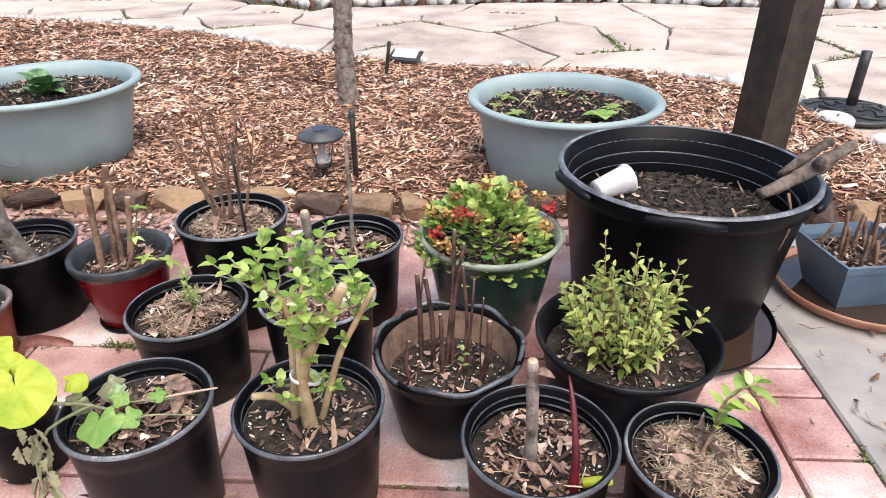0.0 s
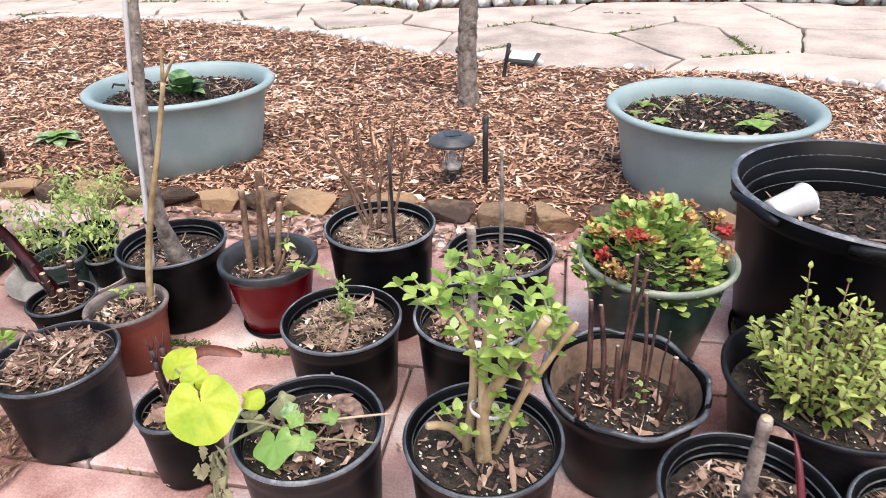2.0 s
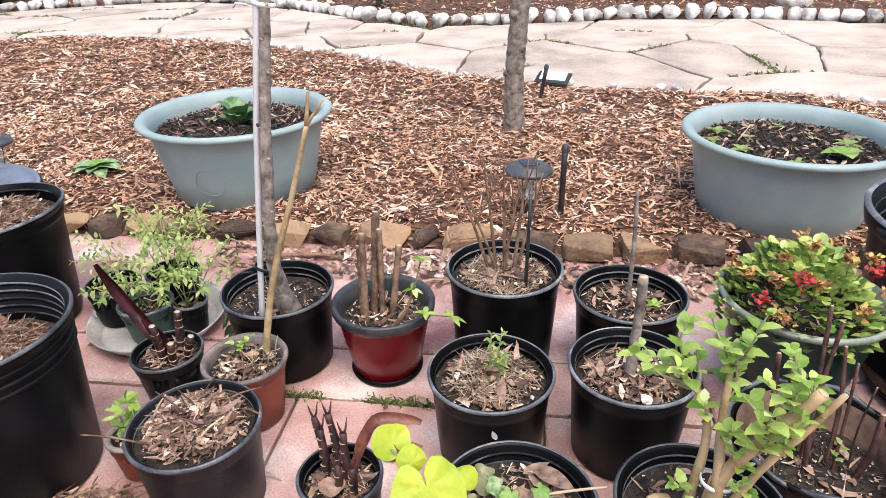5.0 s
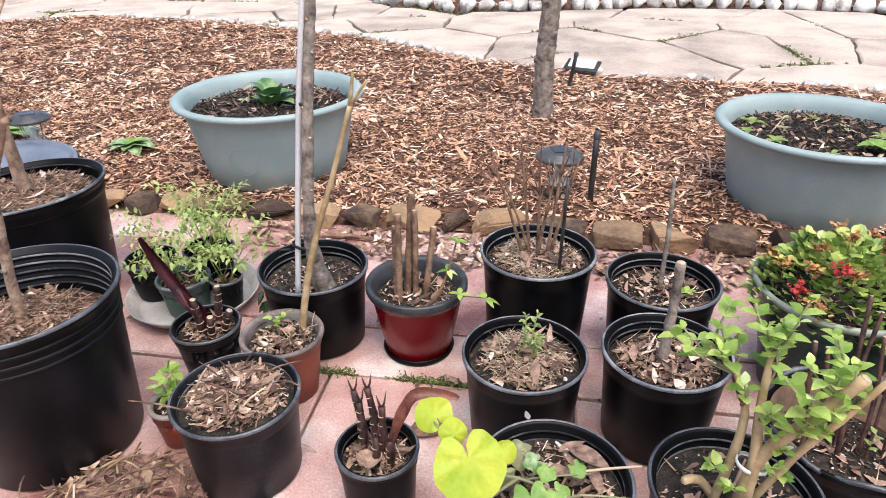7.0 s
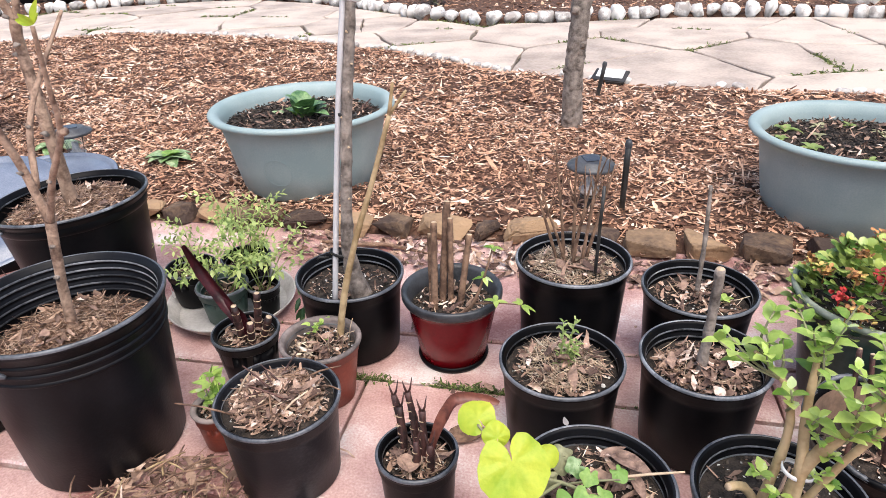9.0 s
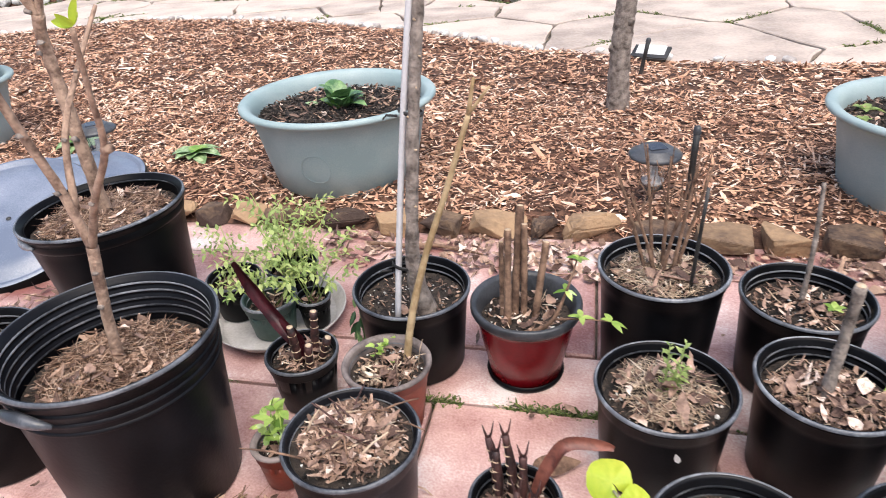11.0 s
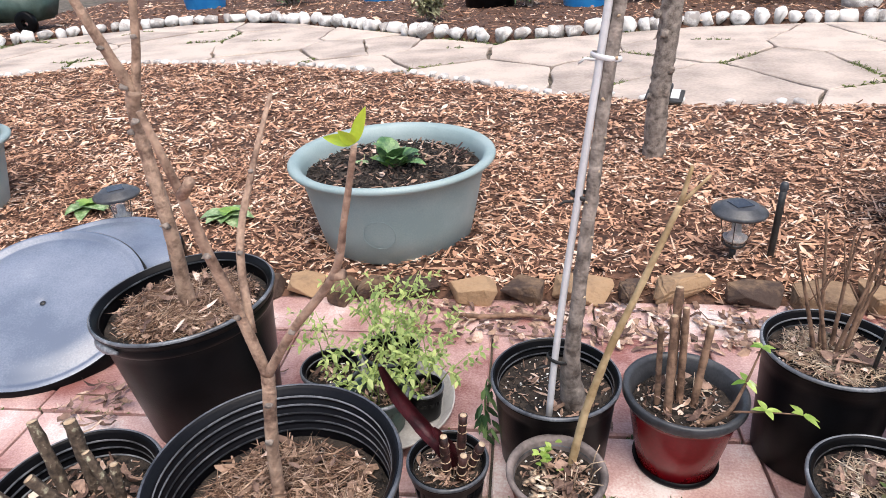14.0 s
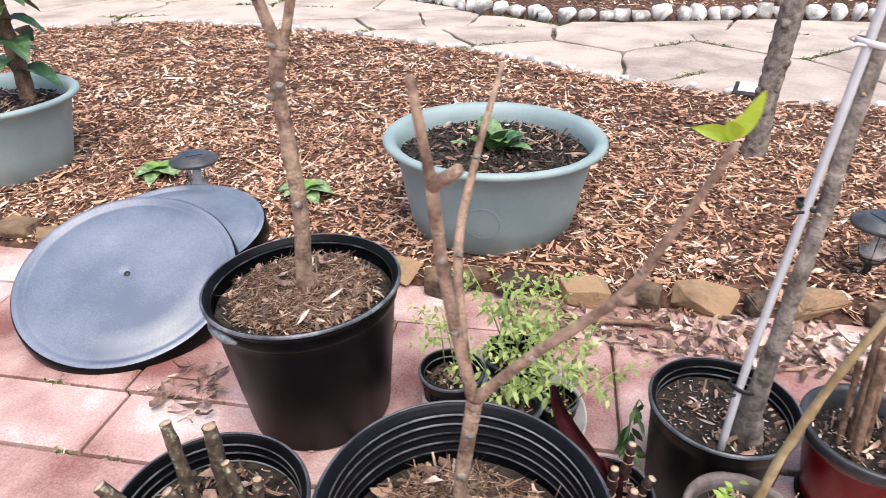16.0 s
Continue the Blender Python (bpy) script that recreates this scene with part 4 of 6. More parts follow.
small = [(0.034, -0.05, 0.391), (0.040, -0.03, 0.337), (-0.034, -0.04, 0.290), (0.036, 0.02, 0.282), (-0.059, -0.03, 0.320), (0.06, -0.01, 0.30), (0.0, -0.05, 0.42), (0.085, -0.03, 0.42)]
bm, sl = bmesh.new(), []
for k, tip in enumerate(tufts + small):
    tip, low = Vector(tip), k >= len(tufts)
    best = None
    for pts, _ in limbs[:4]:
        for a, b in zip(pts, pts[1:]):
            for u in (0.2, 0.5, 0.8):
                p = Vector(a).lerp(Vector(b), u)
                if p.z < tip.z - (0.015 if low else 0.05) and (best is None or (p - tip).length < (best - tip).length):
                    best = p
    mid = best.lerp(tip, 0.5) + Vector((g.uniform(-0.008, 0.008), g.uniform(-0.008, 0.008), -0.008))
    sl.append(([tuple(best), tuple(mid), tuple(tip)], [0.0026, 0.002, 0.0013]))
    size = g.uniform(0.016, 0.023) if low else g.uniform(0.023, 0.033)
    out = (tip - mid).normalized()
    for q in range(3):
        p = tip.lerp(best, 0.26 * q)
        for e in (0, math.pi):
            a = q * 1.57 + k + e + g.uniform(-0.4, 0.4)
            way = Vector((math.cos(a), math.sin(a), 0.0)) * (0.45 + 0.22 * q) + out * 0.55 + Vector((0, -0.08, 0.05))
            f = size * g.uniform(0.75, 1.15) * (0.7 if q == 0 else 1.0)
            leaf(bm, p, way, f * 1.3, f * 0.80, droop=g.uniform(0.1, 0.5), fold=0.22, teeth=0.12, steps=7)
stems(o, sl, LEAF_WILT, "stem", 0.1, 0.1, 6)
part("foliage", bm, LEAF, o, "bright green toothed leaves", kind="stuff")
tie = lathe([(0.0215, -0.004), (0.0240, -0.003), (0.0240, 0.003), (0.0215, 0.004)], 24, 0.14)
for v in tie.verts:
    v.co = Vector((v.co.x + 0.005, v.co.y - 0.015, v.co.z + 0.318 - v.co.x * 0.4))
part("tie", tie, WHITE, o, "white cloth tie")

# maroon sticks in a pot with a wavy lip and a stained inside
o, zs, rs = POTS["stick"]
part("inner_wall", lathe([(0.1440, 0.224), (0.1403, 0.20), (0.1344, 0.17), (0.1306, 0.15)], 64, 0.012), STAIN, o, "brown-stained inner wall")
ring = []
for k in range(49):
    a = 2 * math.pi * k / 48
    ring.append(((0.158 + 0.003 * math.sin(7 * a)) * math.cos(a), (0.158 + 0.003 * math.sin(7 * a)) * math.sin(a), 0.233 + 0.006 * math.sin(7 * a + 1)))
# RIM gives the wavy lip a painted pale highlight
part("lip", tube(ring, [0.0055] * 49, 8), RIM, o, "scalloped lip with highlight colour")
for top, base, r in (((0.021, 1.366, 0.358), (0.03, 1.33, 0.14), 0.0075), ((0.040, 1.355, 0.355), (0.058, 1.315, 0.14), 0.0075), ((0.101, 1.39, 0.455), (0.085, 1.30, 0.14), 0.0065), ((0.122, 1.375, 0.43), (0.10, 1.31, 0.14), 0.006), ((0.12, 1.34, 0.40), (0.125, 1.29, 0.14), 0.0055), ((0.178, 1.268, 0.308), (0.16, 1.26, 0.14), 0.0085), ((0.145, 1.33, 0.37), (0.135, 1.28, 0.14), 0.004), ((0.075, 1.30, 0.30), (0.08, 1.27, 0.14), 0.0065), ((0.01, 1.27, 0.25), (0.015, 1.25, 0.14), 0.006), ((0.165, 1.29, 0.35), (0.165, 1.285, 0.14), 0.0025)):
    stems(o, [(loc("stick", base, ((base[0] + top[0]) / 2 + rnd.uniform(-0.010, 0.010), (base[1] + top[1]) / 2 + rnd.uniform(-0.006, 0.006), (base[2] + top[2]) / 2), top), [r * 0.82, r * 0.75, r * 0.62])], STICK_DARK, "stick", 0.2, 0.12, 8, cut=True)
bm = bmesh.new()
for k in range(6):
    leaf(bm, (0.03, -0.02, zs + 0.04 + 0.01 * k), (math.cos(k * 2), math.sin(k * 2), 0.5), 0.018, 0.009)
part("foliage", bm, LEAF_FERN, o, "tiny green sprout", kind="stuff")

# bushy herb
o, zs, rs = POTS["herb"]
g = random.Random(19)
bm, sl = bmesh.new(), []
for k in range(62):
    a, q = g.uniform(0, 6.283), 0.160 * math.sqrt(g.random())
    top = (q * math.cos(a), q * math.sin(a) + 0.01, 0.40 - 2.6 * q * q - g.uniform(0, 0.07))
    if k < 3:
        top = ((-0.05, 0.10, 0.43), (0.02, 0.09, 0.41), (0.10, 0.05, 0.39))[k]
    b = (top[0] * 0.45, top[1] * 0.45, zs)
    pts = [b, (top[0] * 0.85, top[1] * 0.85, zs + (top[2] - zs) * 0.6), top]
    sl.append((pts, [0.0028, 0.002, 0.001]))
    spray(bm, pts, g, 6, 0.030, 0.013, 0.10, 0.75, 0.25)
stems(o, sl, STICK, "stem", 0, 0, 5)
part("foliage", bm, LEAF_HERB, o, "narrow yellow-green leaves", kind="stuff")

RED_SHOOT = mat("red_shoot", (0.07, 0.006, 0.012), (0.15, 0.014, 0.022), 0.35, 20, 120, 0.1)
# ringed stem and dark red shoot
o, zs, rs = POTS["H"]
stems(o, [([(-0.015, -0.02, zs - 0.01), (-0.022, -0.035, 0.33), (-0.030, -0.05, 0.45)], [0.0105, 0.010, 0.0085])], BARK, "stem", 0.12, 0.16, 9, "ringed grey-pink stem", cut=True)
part("shoot", tube([(0.052, -0.079, zs - 0.01), (0.053, -0.065, 0.235), (0.052, -0.049, 0.28), (0.047, -0.012, 0.335), (0.042, 0.021, 0.365)], [0.0125, 0.0085, 0.0062, 0.0050, 0.0012], 10, 0.08), RED_SHOOT, o, "dark red pointed shoot")
part("yellow_stub", tube([(0.067, -0.069, zs + 0.012), (0.092, -0.066, zs + 0.014), (0.117, -0.062, zs + 0.013)], [0.0085, 0.0090, 0.0080], 10, 0.1), LEAF_YEL, o, "fallen yellow stalk")
bm = bmesh.new()
leaf(bm, (-0.028, -0.05, 0.425), (0.5, -0.3, 0.25), 0.040, 0.022, droop=0.2, fold=0.6, steps=6)
part("caught_leaf", bm, DEAD, o, "dry leaf caught on the stem")

# seedling in straw
o, zs, rs = POTS["I"]
g = random.Random(23)
pts = loc("I", (0.53, 1.0, 0.17), (0.565, 1.03, 0.25), (0.585, 1.05, 0.31), (0.63, 1.06, 0.34))
stems(o, [(pts, [0.0035, 0.003, 0.0025, 0.0015])], STICK, "stem", 0.1)
bm = bmesh.new()
spray(bm, pts, g, 9, 0.050, 0.020, 0.4, 0.85, 0.35)
part("foliage", bm, LEAF, o, "light green seedling leaves", kind="stuff")

def rings_on(parent, base, top, r0, r1):
    """Pale leaf-scar rings round a stub."""
    a, b = Vector(base), Vector(top)
    turn = (b - a).to_track_quat("Z", "Y").to_matrix()
    count = max(2, int((b - a).length / 0.02))
    for k in range(1, count):
        u = k / count
        r = r0 * (1 - u) + r1 * u
        bm = lathe([(r * 0.95, -0.0012), (r * 1.14, 0.0), (r * 0.95, 0.0012)], 12, 0.05)
        for v in bm.verts:
            v.co = turn @ v.co + a.lerp(b, u)
        part("scar_ring", bm, CUT, parent, "pale leaf-scar ring")


LEAF_BROWN = mat("brown_red_leaf", (0.07, 0.018, 0.013), (0.22, 0.075, 0.05), 0.5, 20, 120, 0.3)
# stubs with curled brown leaf
o, zs, rs = POTS["K"]
for top, base in (((-0.035, 0.02, 0.27), (-0.03, 0.01, zs)), ((0.012, 0.01, 0.275), (0.01, 0.0, zs)), ((0.005, -0.02, 0.225), (0.0, -0.02, zs)), ((0.035, -0.03, 0.23), (0.03, -0.02, zs)), ((-0.05, 0.035, 0.285), (-0.034, 0.02, zs + 0.05)), ((-0.02, 0.03, 0.30), (-0.005, 0.02, zs + 0.03))):
    stems(o, [([base, ((base[0] + top[0]) / 2 + 0.003, (base[1] + top[1]) / 2, (base[2] + top[2]) / 2), top], [0.0085, 0.0075, 0.0060])], RINGED, "stub", 0.15, 0.2, 8)
    rings_on(o, base, top, 0.0085, 0.0062)
    for e in (-1, 1):
        t = Vector(top)
        part("sheath_tip", tube([t - Vector((0, 0, 0.006)), t + Vector((0.006 * e, 0.002, 0.010)), t + Vector((0.010 * e, 0.004, 0.030 + 0.006 * e))], [0.0030, 0.0022, 0.0006], 5), RINGED, o, "dry pointed sheath tip")
part("dry_leaf", ribbon(loc("K", (-0.772, 1.125, 0.165), (-0.761, 1.135, 0.215), (-0.737, 1.140, 0.285), (-0.712, 1.150, 0.318), (-0.661, 1.160, 0.313), (-0.640, 1.162, 0.306)), [0.012, 0.020, 0.024, 0.022, 0.018, 0.008], (-0.4, -0.8, 0.5), 0.5), LEAF_BROWN, o, "curled maroon-brown leaf")

# tall thin stem
o, zs, rs = POTS["O"]
pts = loc("O", (-1.093, 1.510, 0.14), (-1.070, 1.522, 0.28), (-1.030, 1.535, 0.43), (-0.985, 1.545, 0.56), (-0.930, 1.55, 0.73))
stems(o, [(pts, [0.0095, 0.0085, 0.0075, 0.0065, 0.005]), (loc("O", (-0.930, 1.55, 0.73), (-0.918, 1.55, 0.80)), [0.005, 0.003]), (loc("O", (-0.930, 1.55, 0.73), (-0.888, 1.545, 0.785)), [0.004, 0.0025])], BARK_YEL, "stem", 0.15, 0.05, 9, "yellowish bare stem")
bm = bmesh.new()
g = random.Random(31)
for k in range(16):
    leaf(bm, (-0.02 + g.uniform(-0.02, 0.02), 0.035 + g.uniform(-0.02, 0.02), zs + 0.01 + g.uniform(0, 0.045)), (g.uniform(-1, 1), g.uniform(-1, 1), 0.5), 0.02, 0.012)
part("foliage", bm, LEAF, o, "small green weed", kind="stuff")
for k in range(6):
    p = Vector((0.05 + g.uniform(-0.02, 0.02), g.uniform(-0.04, 0.03), zs + 0.01))
    q = p + Vector((g.uniform(0.0, 0.06), g.uniform(-0.04, 0.02), g.uniform(0.03, 0.075)))
    part("dry_twig", tube([p, p.lerp(q, 0.5) + Vector((0, 0, 0.012)), q], [0.0014, 0.0012, 0.0008], 5), STRAW, o, "thin pale dry twig")
part("white_scrap", scatter(22, in_disc(0.04, zs + 0.012, 0, 0.01, -0.03, -0.03), (0.028, 0.018), 0.3, 0.1, 5), STRAW, o, "pale torn scraps", kind="stuff")

# stubs with a maroon leaf
o, zs, rs = POTS["N"]
for top, base in (((0.0, -0.03, 0.245), (0.0, -0.02, zs)), ((0.035, 0.03, 0.25), (0.025, 0.02, zs)), ((0.04, -0.035, 0.20), (0.03, -0.03, zs)), ((0.075, 0.0, 0.20), (0.045, 0.0, zs))):
    stems(o, [([base, top], [0.010, 0.0085])], RINGED, "stub", 0.15, 0.2, 8, cut=True)
    rings_on(o, base, top, 0.0103, 0.0088)
part("maroon_leaf", ribbon(loc("N", (-1.345, 1.495, 0.14), (-1.362, 1.500, 0.19), (-1.407, 1.520, 0.235), (-1.457, 1.528, 0.310), (-1.478, 1.510, 0.394)), [0.020, 0.030, 0.034, 0.030, 0.012], (0.25, -0.9, 0.45), 0.9), LEAF_RED, o, "folded dark maroon leaf")
part("maroon_leaf", ribbon(loc("N", (-1.340, 1.500, 0.14), (-1.352, 1.490, 0.21), (-1.375, 1.480, 0.265)), [0.018, 0.030, 0.010], (0.6, -0.9, 0.2), 0.9), LEAF_RED, o, "folded dark maroon leaf")

# squash plant: pale leaves in the pot, yellow leaves hanging over its side
o, zs, rs = POTS["JJ"]


def lobed(bm, centre, normal, size, depth=0.12, lobes=5, cup=0.10, stalk=(0, 0.6, 0.8)):
    """A broad heart-shaped squash leaf, notched where its stalk joins."""
    n = Vector(normal).normalized()
    s = (Vector(stalk) - n * Vector(stalk).dot(n)).normalized()
    q = n.cross(s)
    c = bm.verts.new(Vector(centre) + s * (size * 0.22))
    rim, mid = [], []
    for i in range(37):
        a = math.pi * (0.035 + 1.93 * i / 36)
        near = min(a, 2 * math.pi - a)
        r = size * (1 - 0.20 * math.cos(a) + depth * math.cos(lobes * (a - math.pi)) + 0.014 * math.sin(23 * a)) * (1 - 0.62 * math.exp(-(near / 0.30) ** 2))
        w = s * math.cos(a) + q * math.sin(a)
        o = Vector(centre) + s * (size * 0.22)
        rim.append(bm.verts.new(o + w * r - n * (cup * size * (1 + 0.7 * math.sin(3 * a)))))
        mid.append(bm.verts.new(o + w * r * 0.5 + n * (0.05 * size * math.cos(7 * a))))
    for i in range(36):
        bm.faces.new((c, mid[i], mid[i + 1]))
        bm.faces.new((mid[i], rim[i], rim[i + 1], mid[i + 1]))


for centre, normal, size, stalk, cup, m, lab in (
        ((-0.590, 0.942, 0.375), (0.28, -0.68, 0.66), 0.055, (-0.35, 0.55, 0.75), 0.05, LEAF_YEL, "large round yellow-green squash leaf"),
        ((-0.658, 1.005, 0.415), (-0.05, -0.45, 0.88), 0.030, (0.5, -0.5, -0.2), 0.22, LEAF_YEL, "yellow squash leaf with wavy edge"),
        ((-0.545, 1.013, 0.345), (0.1, -0.35, 0.92), 0.021, (-0.7, -0.2, 0.1), 0.45, LEAF_YEL, "small yellow squash leaf"),
        ((-0.622, 0.985, 0.400), (0.4, -0.6, 0.6), 0.022, (-0.3, 0.4, -0.6), 0.25, LEAF_YEL, "small yellow squash leaf"),
        ((-0.496, 0.970, 0.280), (-0.05, -0.45, 0.88), 0.034, (-0.25, 0.9, 0.3), 0.08, LEAF_PUMP, "lobed green squash leaf"),
        ((-0.452, 0.992, 0.282), (0.35, -0.35, 0.85), 0.020, (-0.8, 0.5, 0.2), 0.12, LEAF_PUMP, "lobed green squash leaf"),
        ((-0.475, 1.015, 0.303), (0.1, -0.5, 0.8), 0.015, (0.2, 0.8, 0.2), 0.2, LEAF_PUMP, "small green squash leaf"),
        ((-0.497, 1.042, 0.295), (0.2, -0.4, 0.9), 0.017, (0.6, 0.3, 0.1), 0.3, LEAF_CAB, "pale crumpled squash leaf"),
        ((-0.525, 1.062, 0.290), (-0.2, -0.4, 0.9), 0.024, (0.7, 0.2, 0.0), 0.4, LEAF_WILT, "pale wilted leaf"),
        ((-0.425, 1.045, 0.288), (0.2, -0.3, 0.9), 0.015, (-0.5, 0.5, 0.1), 0.2, LEAF_PUMP, "small green squash leaf"),
        ((-0.548, 1.000, 0.300), (-0.1, -0.9, 0.4), 0.022, (0.4, 0.2, 0.8), 0.4, LEAF_WILT, "pale wilted leaf")):
    bm = bmesh.new()
    lobed(bm, loc("JJ", centre)[0], normal, size, 0.02 if m is LEAF_YEL else 0.12, cup=cup, stalk=stalk)
    part("squash_leaf", bm, m, o, lab)
for a, b, w in (((-0.437, 1.120, 0.262), (-0.369, 1.062, 0.268), 0.036), ((-0.400, 1.075, 0.262), (-0.385, 1.015, 0.262), 0.022), ((-0.455, 1.105, 0.26), (-0.41, 1.13, 0.262), 0.02)):
    p, q = loc("JJ", a, b)
    bm = bmesh.new()
    leaf(bm, p, Vector(q) - Vector(p), (Vector(q) - Vector(p)).length, w, droop=-0.08, fold=0.35, steps=7)
    part("dead_leaf", bm, DEAD, o, "large curled tan dead leaf")
vine = [(loc("JJ", (-0.45, 1.03, 0.235), (-0.52, 1.0, 0.30), (-0.575, 0.97, 0.33), (-0.594, 0.945, 0.37)), [0.003, 0.003, 0.003, 0.002]), (loc("JJ", (-0.575, 0.97, 0.33), (-0.62, 0.985, 0.37), (-0.652, 0.985, 0.415)), [0.003, 0.0025, 0.002]), (loc("JJ", (-0.52, 1.0, 0.30), (-0.57, 0.95, 0.29), (-0.59, 0.925, 0.24), (-0.595, 0.92, 0.17)), [0.003, 0.003, 0.002, 0.002]), (loc("JJ", (-0.47, 1.0, 0.25), (-0.42, 0.99, 0.29), (-0.33, 1.0, 0.285)), [0.002, 0.002, 0.0015]), (loc("JJ", (-0.52, 1.03, 0.26), (-0.47, 1.02, 0.29), (-0.40, 1.05, 0.275)), [0.002, 0.002, 0.0015])]
stems(o, vine, LEAF_WILT, "vine", 0.15, 0.0, 6)
stems(o, [(loc("JJ", (-0.432, 1.047, 0.275), (-0.377, 1.057, 0.283), (-0.321, 1.065, 0.290)), [0.0022, 0.0025, 0.0018])], STRAW, "dry_tendril", 0.2, 0.0, 6, "pale dry tendril over the lip")
bm = bmesh.new()
g = random.Random(41)
for k in range(26):
    p = loc("JJ", (-0.585 + g.uniform(-0.022, 0.022), 0.928 + g.uniform(-0.012, 0.012), 0.32 - 0.0065 * k))[0]
    leaf(bm, p, (g.uniform(-0.5, 0.5), g.uniform(-0.4, 0.2), -1), g.uniform(0.03, 0.055), g.uniform(0.008, 0.022), (g.uniform(-1, 1), -1, 0), 0.1, g.uniform(-1.2, 1.3), teeth=0.35, steps=8)
part("wilted_foliage", bm, LEAF_WILT, o, "hanging wilted grey-green leaves", kind="stuff")

# heap of dead leaves with twigs
o, zs, rs = POTS["J"]
g = random.Random(44)
for k in range(24):
    a, q = g.uniform(0, 6.28), g.uniform(0, 0.1)
    p = Vector((q * math.cos(a), q * math.sin(a), zs + 0.02))
    d = Vector((g.uniform(-1, 1), g.uniform(-1, 1), g.uniform(0, 0.7))).normalized() * g.uniform(0.05, 0.12)
    stems(o, [([tuple(p), tuple(p + d * 0.5 + Vector((0, 0, 0.006))), tuple(p + d)], [0.0026, 0.0022, 0.0013])], (STICK, STICK_DARK, STICK, STRAW)[k % 4], "twig", 0.2, 0, 5)

# kalanchoe
o, zs, rs = POTS["kal"]
g = random.Random(51)
part("lip", lathe([(0.172, 0.278), (0.186, 0.284), (0.1905, 0.292), (0.190, 0.300), (0.183, 0.303), (0.174, 0.296), (0.166, 0.25)], 60), GREEN_LIP, o, "weathered pale lip")
bm = bmesh.new()
for k in range(760):
    a, q = g.uniform(0, 6.283), math.sqrt(g.random())
    R0 = 0.166
    x, y = R0 * q * math.cos(a) - 0.02, R0 * q * math.sin(a) - 0.01
    z = 0.275 + 0.14 * (1 - q ** 2.2) + g.uniform(-0.05, 0.012) + 0.02 * noise.noise(Vector((x * 14, y * 14, 0)))
    way = Vector((math.cos(a) * q + g.uniform(-0.5, 0.5), math.sin(a) * q + g.uniform(-0.5, 0.5), g.uniform(0.15, 1.0)))
    leaf(bm, (x, y, z), way, g.uniform(0.020, 0.034), g.uniform(0.017, 0.029), droop=0.1, fold=0.3, shape="round", steps=5)
part("foliage", bm, LEAF_KAL, o, "round glossy green leaves", kind="stuff")
for x, y, z, m in ((-0.073, -0.14, 0.425, FLOWER), (-0.045, -0.135, 0.415, BUD), (-0.11, -0.10, 0.40, BUD), (-0.14, -0.12, 0.36, FLOWER), (0.148, 0.02, 0.365, FLOWER), (-0.10, -0.155, 0.335, BUD), (-0.09, -0.05, 0.43, BUD), (-0.02, -0.02, 0.445, BUD), (0.05, -0.05, 0.43, BUD), (0.11, -0.02, 0.42, BUD), (-0.15, -0.04, 0.38, BUD), (0.07, 0.08, 0.405, BUD), (0.0, 0.08, 0.415, BUD), (-0.08, 0.06, 0.405, BUD), (0.06, -0.14, 0.36, BUD), (0.13, -0.09, 0.37, BUD), (-0.16, 0.02, 0.37, BUD), (-0.13, -0.15, 0.345, BUD)):
    bm = bmesh.new()
    for k in range(34):
        p = Vector((x + g.gauss(0, 0.009), y + g.gauss(0, 0.009), z - 0.012 + g.gauss(0, 0.006)))
        leaf(bm, p, (g.uniform(-1, 1), g.uniform(-1, 1), g.uniform(0, 1)), 0.013, 0.010, droop=0, shape="round", steps=3)
    tube([(x, y, z - 0.045), (x, y, z)], [0.0015, 0.0015], 5, bm=bm)
    part("flower_head", bm, m, o, "clustered red flowers" if m is FLOWER else "faded orange-brown flower head")

# forked tree in the large ridged pot
o, zs, rs = POTS["B"]
wall_r = lambda q: 0.210 * 0.82 + 0.210 * 0.135 * q / 0.405
for q in (0.362, 0.340, 0.318):
    part("outer_ridge", lathe([(wall_r(q) - 0.001, q + 0.008), (wall_r(q) + 0.0030, q + 0.005), (wall_r(q) + 0.0036, q), (wall_r(q) - 0.001, q - 0.004)], 64, 0.004), BLACK_DUSTY, o)
# grip takes RIM, so its highlight is part of the colour
part("hand_grip", tube([(0.214 * math.cos(radians(a)), 0.214 * math.sin(radians(a)), 0.372 - 0.0006 * abs(a - 262)) for a in (244, 250, 256, 262, 268, 274, 280)], [0.004, 0.009, 0.012, 0.013, 0.012, 0.009, 0.004], 10), RIM, o, "moulded hand grip with highlight colour")
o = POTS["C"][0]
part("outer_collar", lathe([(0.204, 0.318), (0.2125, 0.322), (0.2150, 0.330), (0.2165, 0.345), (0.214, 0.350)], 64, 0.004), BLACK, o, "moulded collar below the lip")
# highlight on this grip is likewise RIM's pale colour
part("hand_grip", tube([(0.219 * math.cos(radians(a)), 0.219 * math.sin(radians(a)), 0.340) for a in (222, 228, 234, 240, 246, 252)], [0.004, 0.009, 0.012, 0.012, 0.009, 0.004], 10), RIM, o, "moulded hand grip with highlight colour")
o, zs, rs = POTS["B"]
